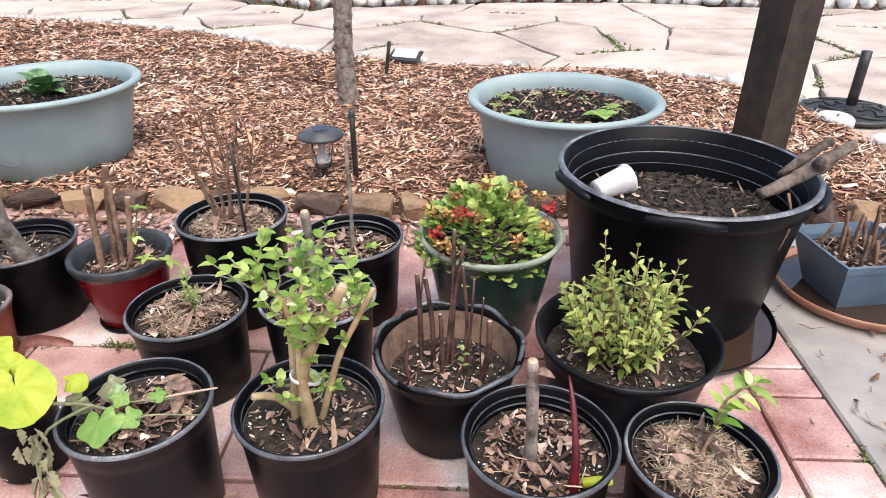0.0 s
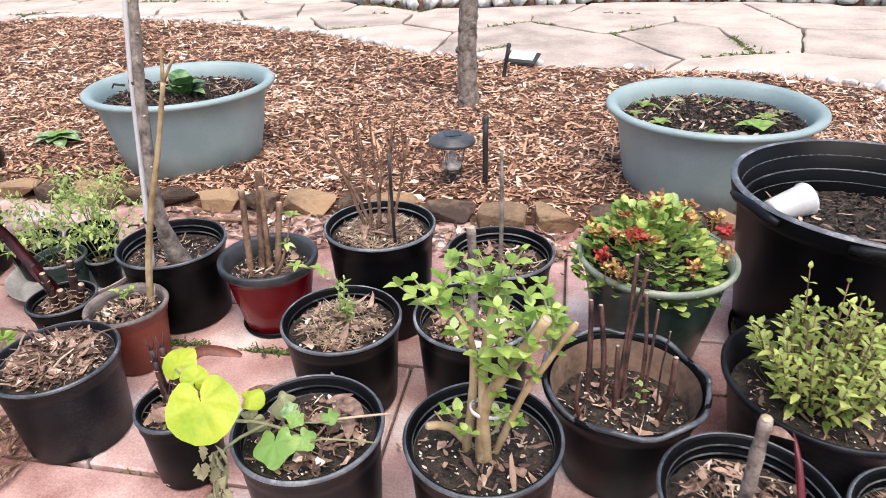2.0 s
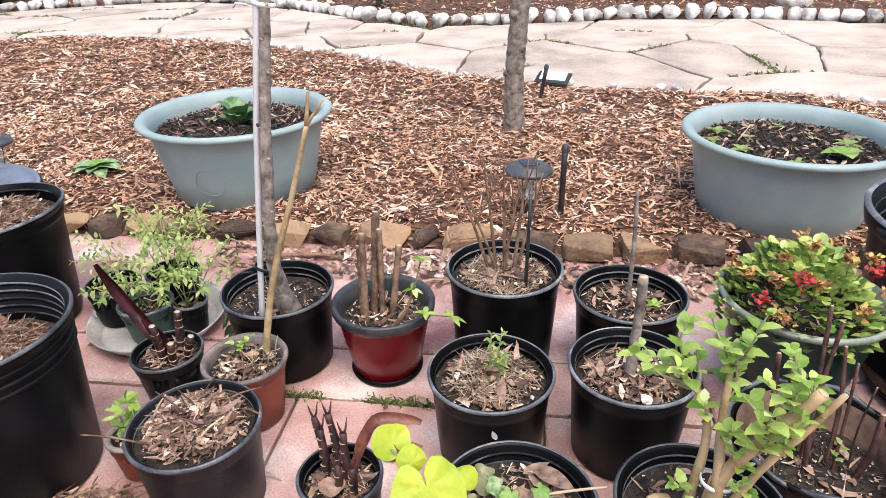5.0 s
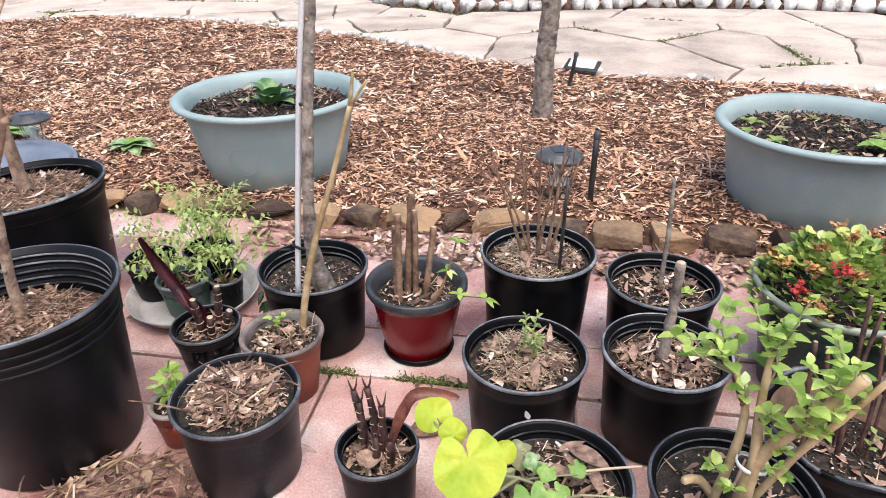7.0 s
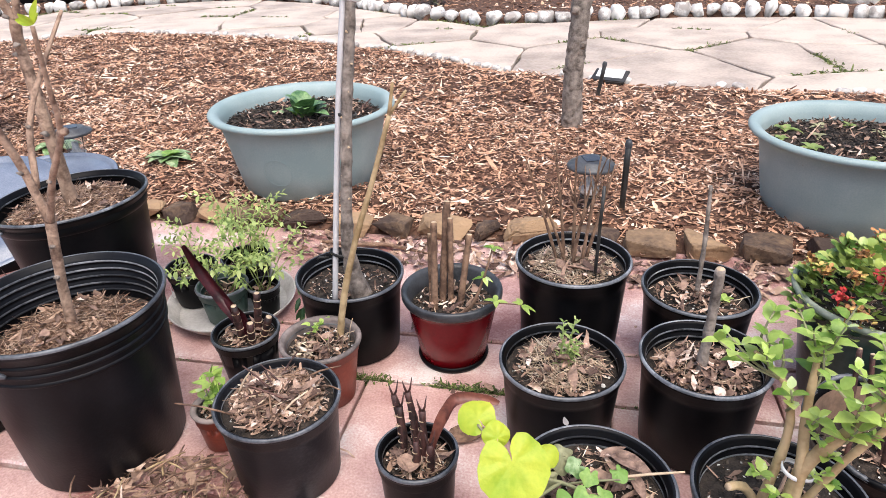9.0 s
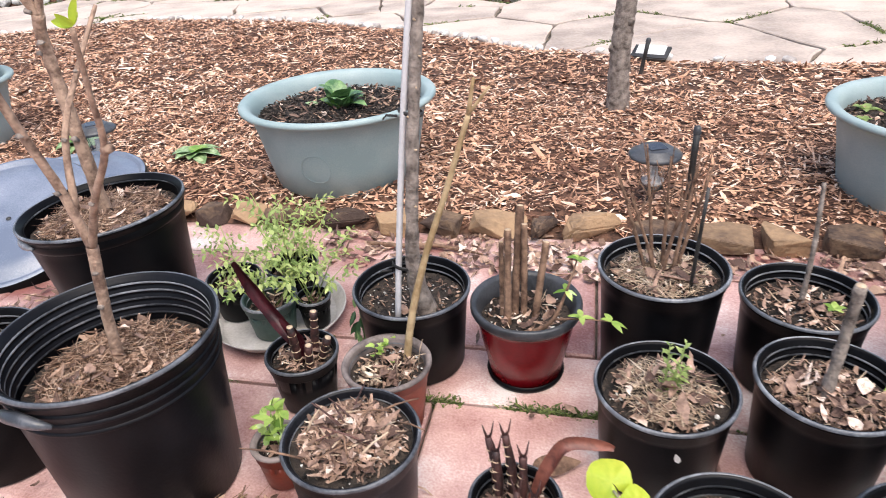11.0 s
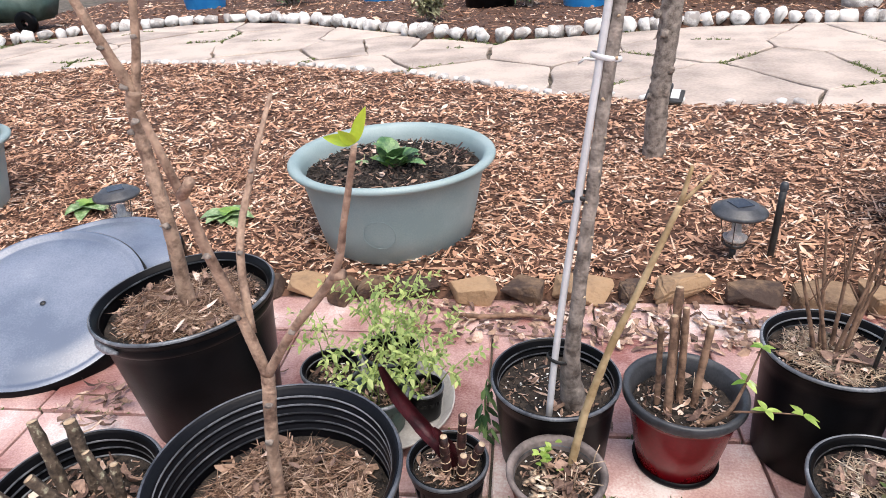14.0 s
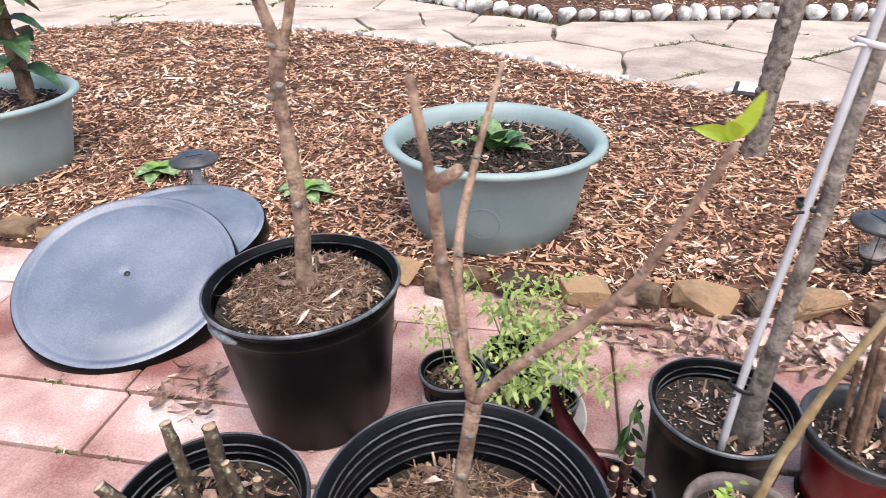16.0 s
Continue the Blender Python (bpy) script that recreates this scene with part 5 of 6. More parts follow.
stems(o, [(loc("B", (-1.605, 1.235, 0.27), (-1.600, 1.245, 0.42), (-1.585, 1.256, 0.571)), [0.0112, 0.0104, 0.0112]),
          (loc("B", (-1.585, 1.256, 0.565), (-1.612, 1.262, 0.68), (-1.625, 1.245, 0.78), (-1.632, 1.225, 0.885)), [0.0092, 0.0082, 0.0076, 0.0070]),
          (loc("B", (-1.632, 1.225, 0.885), (-1.650, 1.213, 1.00)), [0.0065, 0.0045]),
          (loc("B", (-1.632, 1.225, 0.885), (-1.60, 1.20, 0.915)), [0.008, 0.0065]),
          (loc("B", (-1.602, 1.268, 0.64), (-1.618, 1.32, 0.76), (-1.605, 1.385, 0.86), (-1.583, 1.454, 0.958)), [0.0072, 0.0062, 0.0048, 0.0034]),
          (loc("B", (-1.585, 1.256, 0.571), (-1.515, 1.225, 0.68), (-1.434, 1.195, 0.786), (-1.40, 1.165, 0.88), (-1.37, 1.139, 0.977)), [0.0082, 0.0066, 0.0057, 0.0042, 0.0033]),
          (loc("B", (-1.434, 1.195, 0.786), (-1.418, 1.19, 0.792)), [0.0075, 0.007])], BARK_TAN, "branch", 0.14, 0.02, 12, "smooth tan bark")
bm = bmesh.new()
tip = Vector(loc("B", (-1.37, 1.142, 0.97))[0])
for w, ln in (((0.35, 0.15, 1.0), 0.045), ((-0.9, 0.1, 0.25), 0.036), ((-0.4, -0.3, 0.6), 0.026), ((0.1, 0.5, 0.7), 0.022)):
    leaf(bm, tip + Vector((0, 0, 0.01)), w, ln, 0.013, (0, -1, 0.3), 0.1, 0.5, steps=8)
part("young_leaf", bm, LEAF_YEL, o, "bright yellow new leaves")

# tan tree in the tilted pot
o, zs, rs = POTS["C"]
stems(o, [(loc("C", (-2.042, 1.797, 0.31), (-2.036, 1.790, 0.42), (-2.022, 1.775, 0.581), (-2.048, 1.80, 0.813), (-2.028, 1.792, 0.893)), [0.022, 0.0185, 0.0165, 0.0150, 0.0155]),
          (loc("C", (-2.030, 1.793, 0.885), (-2.048, 1.77, 0.97), (-2.072, 1.75, 1.07), (-2.13, 1.73, 1.25)), [0.0125, 0.0110, 0.0098, 0.008]),
          (loc("C", (-2.028, 1.793, 0.88), (-2.003, 1.798, 0.97), (-1.985, 1.80, 1.06), (-1.96, 1.81, 1.25)), [0.0100, 0.0090, 0.0082, 0.007])], BARK_TAN, "branch", 0.16, 0.02, 12, "knotty tan bark")

def knots(key, spots, m):
    for k, (x, y, z, r) in enumerate(spots):
        bm = hull_rock(14, 700 + k, 0.8, 0.2)
        c = Vector(loc(key, (x, y, z))[0])
        for v in bm.verts:
            v.co = Vector((v.co.x * r, v.co.y * r, v.co.z * r * 0.8)) + c
        part("knot", bm, m, POTS[key][0], "swollen bark knot")


knots("C", ((-2.058, 1.790, 0.80, 0.013), (-2.035, 1.775, 0.825, 0.012), (-2.020, 1.758, 0.585, 0.014), (-2.030, 1.772, 0.50, 0.012), (-2.040, 1.780, 0.90, 0.012), (-2.045, 1.780, 0.68, 0.011), (-2.052, 1.755, 0.985, 0.009), (-1.995, 1.79, 1.0, 0.008)), BARK)
knots("B", ((-1.598, 1.236, 0.45, 0.008), (-1.590, 1.246, 0.52, 0.009), (-1.612, 1.252, 0.68, 0.008), (-1.626, 1.236, 0.79, 0.008), (-1.515, 1.218, 0.68, 0.006), (-1.418, 1.18, 0.83, 0.005), (-1.616, 1.312, 0.755, 0.006), (-1.605, 1.38, 0.86, 0.005), (-1.60, 1.236, 0.34, 0.008)), BARK)
knots("D", tuple((float(np.interp(z, [p[2] for p in TRUNK], [p[0] for p in TRUNK])) + 0.010 * sx, float(np.interp(z, [p[2] for p in TRUNK], [p[1] for p in TRUNK])) - 0.009, z, 0.0045) for z, sx in ((0.30, 1), (0.36, -1), (0.42, 0.3), (0.49, 1), (0.55, -0.6), (0.62, 0.8), (0.69, -0.9), (0.75, 0.5), (0.81, 1), (0.88, -0.4), (0.95, 0.9), (1.02, 0))), CUT)

# mossy stubs
o, zs, rs = POTS["L"]
for base, top, r in (((-0.05, 0.03, zs), (-0.09, 0.06, 0.40), 0.012), ((0.0, 0.05, zs), (-0.012, 0.06, 0.405), 0.0135), ((0.02, -0.02, zs), (-0.04, -0.035, 0.36), 0.011), ((0.05, 0.03, zs), (0.015, 0.04, 0.35), 0.0095), ((0.07, 0.02, zs), (0.072, 0.03, 0.335), 0.009), ((-0.06, -0.04, zs), (-0.14, -0.05, 0.37), 0.012)):
    stems(o, [([base, top], [r * 0.98, r * 0.88])], LICHEN, "stub", 0.3, 0.08, 9, "lichen-flecked cut stub", cut=True)

# leafy greens in the tubs
def rosette(parent, x, y, z, n, length, width, seed, m=None, rise=0.6):
    g = random.Random(seed)
    for k in range(n):
        bm = bmesh.new()
        a = k * 2.4 + g.uniform(-0.3, 0.3)
        up = rise * g.uniform(0.4, 1.3)
        leaf(bm, (x, y, z), (math.cos(a), math.sin(a), up), length * g.uniform(0.7, 1.1), width * g.uniform(0.8, 1.1), droop=0.45, fold=0.25, teeth=0.06, steps=8)
        part("leaf", bm, m or LEAF_DARK, parent)


o, zs = POTS["tubA"]
rosette(o, 0.0, 0.0, zs + 0.01, 7, 0.21, 0.095, 4, LEAF_COLLARD, 2.4)
rosette(o, 0.02, -0.01, zs + 0.01, 6, 0.17, 0.085, 5, LEAF_COLLARD, 1.5)
rosette(o, 0.0, -0.02, zs + 0.01, 3, 0.14, 0.06, 15, LEAF_PUMP, 2.0)
rosette(o, -0.13, 0.02, zs + 0.01, 6, 0.05, 0.04, 6, LEAF_CAB, 1.2)
rosette(o, -0.07, 0.09, zs + 0.01, 6, 0.05, 0.04, 7, LEAF_CAB, 1.2)
for k in range(9):
    part("sprout", tube([(-0.13 + 0.03 * k, 0.06 + 0.01 * (k % 3), zs), (-0.13 + 0.032 * k, 0.07, zs + 0.04)], [0.003, 0.0015], 5), LEAF_WILT, o)
for k in range(4):
    part("dry_stalk", tube([(0.20 + 0.012 * k, 0.10, zs), (0.26 + 0.012 * k, 0.16 - 0.03 * k, zs + 0.055 - 0.01 * k)], [0.004, 0.003], 6), STICK_DARK, o)
o, zs = POTS["tubB"]
rosette(o, 0.13, -0.16, zs + 0.03, 5, 0.095, 0.07, 6, LEAF_PUMP, 0.7)
rosette(o, -0.24, 0.12, zs + 0.02, 7, 0.075, 0.035, 7, LEAF_FERN, 0.9)
rosette(o, 0.20, -0.02, zs + 0.02, 7, 0.075, 0.025, 8, LEAF_FERN, 1.0)
rosette(o, -0.2, -0.1, zs + 0.02, 6, 0.065, 0.03, 9, LEAF_FERN, 0.8)
for k, (x, y) in enumerate(((-0.10, 0.18), (0.02, 0.20), (0.10, 0.10), (-0.28, 0.0), (0.26, 0.06), (-0.05, -0.22), (-0.14, 0.05))):
    rosette(o, x, y, zs + 0.02, 5, 0.05, 0.022, 40 + k, LEAF_FERN if k % 2 else LEAF_WILT, 0.9)
o, zs = POTS["tub3"]
stems(o, [([(0.12, 0.15, zs), (0.10, 0.16, 0.7), (0.06, 0.16, 1.0)], [0.035, 0.028, 0.02])], STICK, "stem", 0.3, 0.1, 9)
for k in range(22):
    g = random.Random(k)
    bm = bmesh.new()
    a = k * 2.4
    leaf(bm, (0.10, 0.16, 0.42 + 0.026 * k), (math.cos(a), math.sin(a), 0.4), g.uniform(0.16, 0.23), g.uniform(0.10, 0.14), droop=0.7, fold=0.3, teeth=0.1, steps=9)
    part("leaf", bm, LEAF_DARK, o, "large crinkled dark leaf")


def ground_green(x, y, label, seed):
    ob = thing("leafy_weed", x, y, 0.055, label, "plant", "low greens in the mulch")
    rosette(ob, 0, 0, 0.015, 9, 0.13, 0.095, seed, LEAF_CAB, 0.45)
    rosette(ob, 0.01, 0, 0.02, 5, 0.09, 0.06, seed + 1, LEAF_PUMP, 1.0)


ground_green(-2.50, 2.93, "low crinkled green rosette growing in mulch", 11)
ground_green(-3.22, 3.02, "low crinkled dark green rosette in mulch", 13)

weed = thing("joint_weed", -1.285, 1.742, -0.01, "drooping dark green weed growing from a joint", "weed")
g = random.Random(88)
pts = [(0, 0, 0), (-0.004, 0.0, 0.12), (0.004, -0.01, 0.20), (0.015, -0.02, 0.19)]
stems(weed, [(pts, [0.003, 0.0025, 0.002, 0.001])], LEAF_DARK, "stem", 0.1)
bm = bmesh.new()
for k in range(20):
    leaf(bm, (g.uniform(-0.012, 0.014), g.uniform(-0.02, 0.0), 0.03 + 0.0085 * k), (g.uniform(-0.8, 0.8), g.uniform(-0.8, 0.3), -0.8), g.uniform(0.025, 0.045), g.uniform(0.010, 0.018), (0, -1, 0), 0.2, 0.6, teeth=0.2, steps=6)
part("foliage", bm, LEAF_DARK, weed, "limp dark leaves", kind="stuff")

# white saucer with three small pots of feathery seedlings
bowl = thing("saucer", -1.575, 1.815, 0.0, "wide shallow white saucer on the pavers", "saucer")
part("dish", lathe([(0.001, 0.0), (0.15, 0.0), (0.165, 0.008), (0.195, 0.045), (0.200, 0.048), (0.200, 0.043), (0.170, 0.004 + 0.006), (0.15, 0.008), (0.001, 0.008)], 60), DISH, bowl, "dirty white plastic dish")
g = random.Random(61)
for x, y, R, H, m, lab, n, hh, ln in ((-1.706, 1.826, 0.080, 0.140, BLACK, "small black pot with a spindly seedling", 3, 0.30, 0.022), (-1.560, 1.752, 0.078, 0.130, DK_GREEN, "small dark green pot with feathery seedlings", 7, 0.33, 0.024), (-1.560, 1.915, 0.080, 0.140, BLACK, "small black pot with feathery seedlings", 10, 0.34, 0.024), (-1.45, 1.80, 0.050, 0.110, BLACK, "tiny black pot with yellow-green seedlings", 8, 0.31, 0.024)):
    ob, zs, rs = potted("potted_seedling", x, y, R, H - 0.01, lab, material=m, taper=0.75, cover="crumbs", n=12, soil=0.7, pot_label="small plastic pot", group="seedlings in the white saucer", ridges=1, z=0.009)
    bm, sl = bmesh.new(), []
    for k in range(n):
        b = (g.uniform(-0.03, 0.03), g.uniform(-0.03, 0.03), zs)
        top = (b[0] * 2 + g.uniform(-0.11, 0.11), b[1] * 2 + g.uniform(-0.06, 0.08), zs + (hh - zs) * g.uniform(0.5, 1.0))
        pts = [b, ((b[0] + top[0]) / 2, (b[1] + top[1]) / 2, zs + (top[2] - zs) * 0.6), top]
        sl.append((pts, [0.002, 0.0016, 0.001]))
        for side in range(4):
            q = Vector(pts[1]).lerp(Vector(top), side / 4)
            a = g.uniform(0, 6.28)
            e = q + Vector((math.cos(a) * 0.075, math.sin(a) * 0.075, g.uniform(0, 0.04)))
            spray(bm, [tuple(q), tuple(q.lerp(e, 0.5)), tuple(e)], g, 4, ln, ln * 0.5, 0.2, 0.9, 0.2, steps=3)
    stems(ob, sl, LEAF_FERN, "stem", 0, 0, 5)
    part("foliage", bm, LEAF_FERN, ob, "fine pale green leaflets", kind="stuff")

sticker = bmesh.new()
for a in (205, 215, 225, 235, 245):
    for q in (0.045, 0.068):
        sticker.verts.new((0.0745 * math.cos(radians(a)), 0.0745 * math.sin(radians(a)), q))
sticker.verts.ensure_lookup_table()
for k in range(4):
    sticker.faces.new([sticker.verts[i] for i in (2 * k, 2 * k + 2, 2 * k + 3, 2 * k + 1)])
SEED_POT = [ob for ob in bpy.data.objects if ob.name.startswith("potted_seedling") and abs(ob.matrix_world.translation.x + 1.706) < 0.01][0]
part("label", sticker, WHITE, SEED_POT, "white printed sticker")

ob, zs, rs = potted("potted_seedling", -1.312, 1.262, 0.056, 0.115, "tiny terracotta-coloured pot with bright green seedlings", material=TERRA, taper=0.72, cover="crumbs", n=10, soil=0.85, pot_label="orange-brown plastic pot", ridges=1)
bm = bmesh.new()
g = random.Random(66)
for k in range(40):
    leaf(bm, (g.uniform(-0.02, 0.02), g.uniform(-0.02, 0.02), zs + g.uniform(0.0, 0.1)), (g.uniform(-1, 1), g.uniform(-1, 1), g.uniform(0.1, 1.2)), g.uniform(0.025, 0.045), g.uniform(0.012, 0.02))
for k in range(3):
    tube([(0.01 * k - 0.01, 0, zs), (0.02 * k - 0.02, 0.0, zs + 0.1)], [0.002, 0.001], 5, bm=bm)
part("foliage", bm, LEAF, ob, "bright green leaves", kind="stuff")


# ---- fixtures and loose things ----
# saucer under the big tub, with water
sc = thing("saucer", 0.705, 1.745, 0.0, "black plastic saucer holding rainwater under a tub", "saucer")
part("dish", lathe([(0.001, 0.0), (0.262, 0.0), (0.272, 0.006), (0.285, 0.034), (0.288, 0.036), (0.288, 0.031), (0.276, 0.010), (0.001, 0.010)], 64), BLACK, sc, "black plastic dish")
part("water", lathe([(0.001, 0.022), (0.279, 0.022)], 48), WATER, sc, "still rainwater")

cup = thing("white_cup", 0.545, 1.935, 0.33, "small white plastic pot lying in the big tub", "pot", rz=25, ry=78)
part("cup_body", lathe([(0.001, -0.055), (0.030, -0.055), (0.032, -0.05), (0.043, 0.05), (0.046, 0.052), (0.046, 0.058), (0.042, 0.058), (0.029, -0.048), (0.001, -0.048)], 36), WHITE, cup)

for k, (pts, r, lab) in enumerate(((((0.815, 1.60, 0.455), (0.90, 1.64, 0.475), (0.99, 1.685, 0.505), (1.075, 1.735, 0.535)), (0.014, 0.015, 0.018, 0.013), "weathered grey driftwood branch lying on the tub's lip"), (((0.90, 1.70, 0.465), (0.965, 1.735, 0.495), (1.04, 1.775, 0.53)), (0.009, 0.013, 0.012), "short grey driftwood piece lying on the tub's lip"))):
    ob = thing("driftwood", *pts[0], lab, "driftwood")
    part("wood", tube([Vector(p) - Vector(pts[0]) for p in pts], r, 12, 0.6), DRIFT, ob)
    if k == 0:
        part("knot", tube([Vector((0.15, 0.06, 0.05)), Vector((0.135, 0.03, 0.075))], [0.016, 0.011], 9, 0.3), DRIFT, ob, "broken knot")
        part("bark_strip", tube([Vector((0.07, 0.01, 0.0)), Vector((0.075, -0.03, -0.06)), Vector((0.06, -0.035, -0.13))], [0.004, 0.003, 0.002], 6, 0.3), STICK, ob, "hanging strip of bark")

# blue square planter in a terracotta saucer
sc = thing("saucer", 1.315, 1.895, 0.0, "wide terracotta-coloured saucer holding water on the slab", "saucer")
part("dish", lathe([(0.001, 0.0), (0.20, 0.0), (0.215, 0.01), (0.228, 0.042), (0.234, 0.044), (0.234, 0.036), (0.219, 0.010), (0.001, 0.010)], 64), TERRA_SAUCER, sc, "terracotta plastic dish")
part("water", lathe([(0.001, 0.024), (0.2225, 0.024)], 48), WATER, sc, "still rainwater")
pl = thing("square_planter", 1.268, 1.872, 0.0105, "slate-blue square plastic planter of cut sticks", "planter", rz=9)
bm = bmesh.new()
rings = []
for h, z in ((0.075, 0.0), (0.080, 0.004), (0.122, 0.15), (0.128, 0.152), (0.132, 0.175), (0.126, 0.177), (0.116, 0.15), (0.112, 0.125)):
    rings.append([bm.verts.new((h * a, h * b, z)) for a, b in ((-1, -1), (0, -1.01), (1, -1), (1.01, 0), (1, 1), (0, 1.01), (-1, 1), (-1.01, 0))])
for a, b in zip(rings, rings[1:]):
    for i in range(8):
        bm.faces.new((a[i], a[(i + 1) % 8], b[(i + 1) % 8], b[i]))
bm.faces.new(list(reversed(rings[0])))
part("box", bm, BLUE, pl, "slate-blue moulded box", smooth=False)
part("soil", ([(-0.113, -0.113, 0.135), (0.113, -0.113, 0.135), (0.113, 0.113, 0.135), (-0.113, 0.113, 0.135)], [(0, 1, 2, 3)]), SOIL, pl, smooth=False)
part("leaf_litter", scatter(160, lambda g, n: np.stack([g.uniform(-0.1, 0.1, n), g.uniform(-0.1, 0.1, n), g.uniform(0.137, 0.15, n)], 1), (0.03, 0.010), 0.4, 0.15, 81), DRY, pl, "dry brown leaf litter", kind="stuff")
g = random.Random(82)
for k in range(11):
    x, y = g.uniform(-0.08, 0.08), g.uniform(-0.08, 0.08)
    stems(pl, [([(x, y, 0.13), (x + g.uniform(-0.03, 0.03), y + g.uniform(-0.02, 0.02), g.uniform(0.20, 0.29))], [0.007, 0.005])], STICK, "stick", 0.25, 0.1, 7)

# dark post
post = thing("wooden_post", 1.283, 2.698, 0.0, "dark-stained square wooden post standing in mulch", "post", rz=23)
bm = bmesh.new()
bmesh.ops.create_cube(bm, size=1)
for v in bm.verts:
    v.co = Vector((v.co.x * 0.15, v.co.y * 0.15, (v.co.z + 0.5) * 2.5))
bmesh.ops.bevel(bm, geom=bm.edges[:], offset=0.004, segments=2, affect="EDGES")
part("post_body", bm, POST, post, smooth=False)

# umbrella stand
um = thing("umbrella_stand", 2.16, 3.66, 0.03, "black cast umbrella stand with scrollwork on the flagstones", "stand")
part("base_plate", lathe([(0.001, 0.0), (0.235, 0.0), (0.245, 0.008), (0.245, 0.022), (0.225, 0.028), (0.20, 0.024), (0.06, 0.036), (0.035, 0.05), (0.001, 0.05)], 56), METAL, um, "round cast base")
part("pole", tube([(0, 0, 0.045), (0, 0, 0.33)], [0.026, 0.026], 18), METAL, um, "black pole")
for k in range(8):
    a = k * math.pi / 4
    s = [(math.cos(a + 0.35 * math.sin(q * 1.6)) * (0.07 + 0.028 * q), math.sin(a + 0.35 * math.sin(q * 1.6)) * (0.07 + 0.028 * q), 0.036 - 0.0016 * q) for q in range(6)]
    part("scroll", tube(s, [0.008] * 6, 7), METAL, um)

LAMP_CAP = mat("dark_grey_cap", (0.035, 0.037, 0.042), (0.075, 0.078, 0.085), 0.35, 20, 160, 0.1)
# solar lamps, stakes, floodlight
def solar_lamp(x, y, z, label, rz=0.0):
    ob = thing("solar_lamp", x, y, z, label, "garden light", "solar path lamps in the mulch", rz)
    part("spike", tube([(0, 0, -0.03), (0, 0, 0.055)], [0.009, 0.013], 12), METAL, ob, "black spike")
    part("holder", lathe([(0.001, 0.048), (0.030, 0.05), (0.036, 0.056), (0.034, 0.064), (0.001, 0.066)], 28), METAL, ob)
    part("lens", lathe([(0.036, 0.064), (0.046, 0.085), (0.058, 0.172)], 36), CLEAR, ob, "clear ribbed lens")
    part("reflector", lathe([(0.001, 0.068), (0.033, 0.070), (0.041, 0.086), (0.030, 0.082), (0.018, 0.100), (0.014, 0.135), (0.001, 0.138)], 28), PERLITE, ob, "silvery reflector")
    for k in range(4):
        a = math.pi / 4 + k * math.pi / 2
        part("strut", tube([(0.036 * math.cos(a), 0.036 * math.sin(a), 0.056), (0.061 * math.cos(a), 0.061 * math.sin(a), 0.176)], [0.0016, 0.0016], 6), METAL, ob)
    part("cap", lathe([(0.001, 0.172), (0.076, 0.172), (0.090, 0.176), (0.093, 0.183), (0.087, 0.191), (0.068, 0.198), (0.060, 0.207), (0.054, 0.209), (0.001, 0.210)], 48), LAMP_CAP, ob, "round dark grey cap")
    bm = bmesh.new()
    bmesh.ops.create_cube(bm, size=1)
    for v in bm.verts:
        v.co = Vector((v.co.x * 0.062, v.co.y * 0.062, 0.2105 + v.co.z * 0.004))
    part("solar_cell", bm, SOLAR, ob, "dark glassy cell", smooth=False)
    return ob


solar_lamp(-0.468, 2.625, 0.05, "small black solar path lamp with clear lens", 20)
solar_lamp(-2.885, 2.79, 0.045, "small black solar path lamp among mulch and greens", 40)


def stake(x, y, z, h, r, lean, label):
    ob = thing("garden_stake", x, y, z, label, "stake", "black stakes in the mulch", ry=lean)
    part("rod", tube([(0, 0, -0.03), (0, 0, h)], [r, r], 14), METAL, ob)
    part("tip", lathe([(r * 1.15, h - 0.02), (r * 1.25, h - 0.01), (r * 1.1, h), (r * 0.8, h + 0.006), (0.001, h + 0.008)], 16), LAMP_CAP, ob, "dark grey cap")


stake(-0.338, 2.628, 0.045, 0.285, 0.0115, 0, "short black tube stake standing beside a lamp")
stake(-0.42, 4.30, 0.045, 0.22, 0.012, 8, "short black stake beside the tree trunk")
fl = thing("floodlight", -0.335, 4.72, 0.05, "black solar floodlight lying low at the bed's edge", "garden light", rz=-20)
bm = bmesh.new()
bmesh.ops.create_cube(bm, size=1)
for v in bm.verts:
    k = 1.0 if v.co.z > 0 else 0.8
    v.co = Vector((v.co.x * 0.24 * k, v.co.y * 0.13 * k, v.co.z * 0.045 + 0.022 + v.co.y * 0.05))
bmesh.ops.bevel(bm, geom=bm.edges[:], offset=0.006, segments=2, affect="EDGES")
body = part("housing", bm, METAL, fl, smooth=False)
bm = bmesh.new()
bmesh.ops.create_cube(bm, size=1)
for v in bm.verts:
    v.co = Vector((v.co.x * 0.18, v.co.y * 0.085, 0.048 + v.co.z * 0.004 + v.co.y * 0.05))
part("lens", bm, WHITE, body, "pale lens", smooth=False)

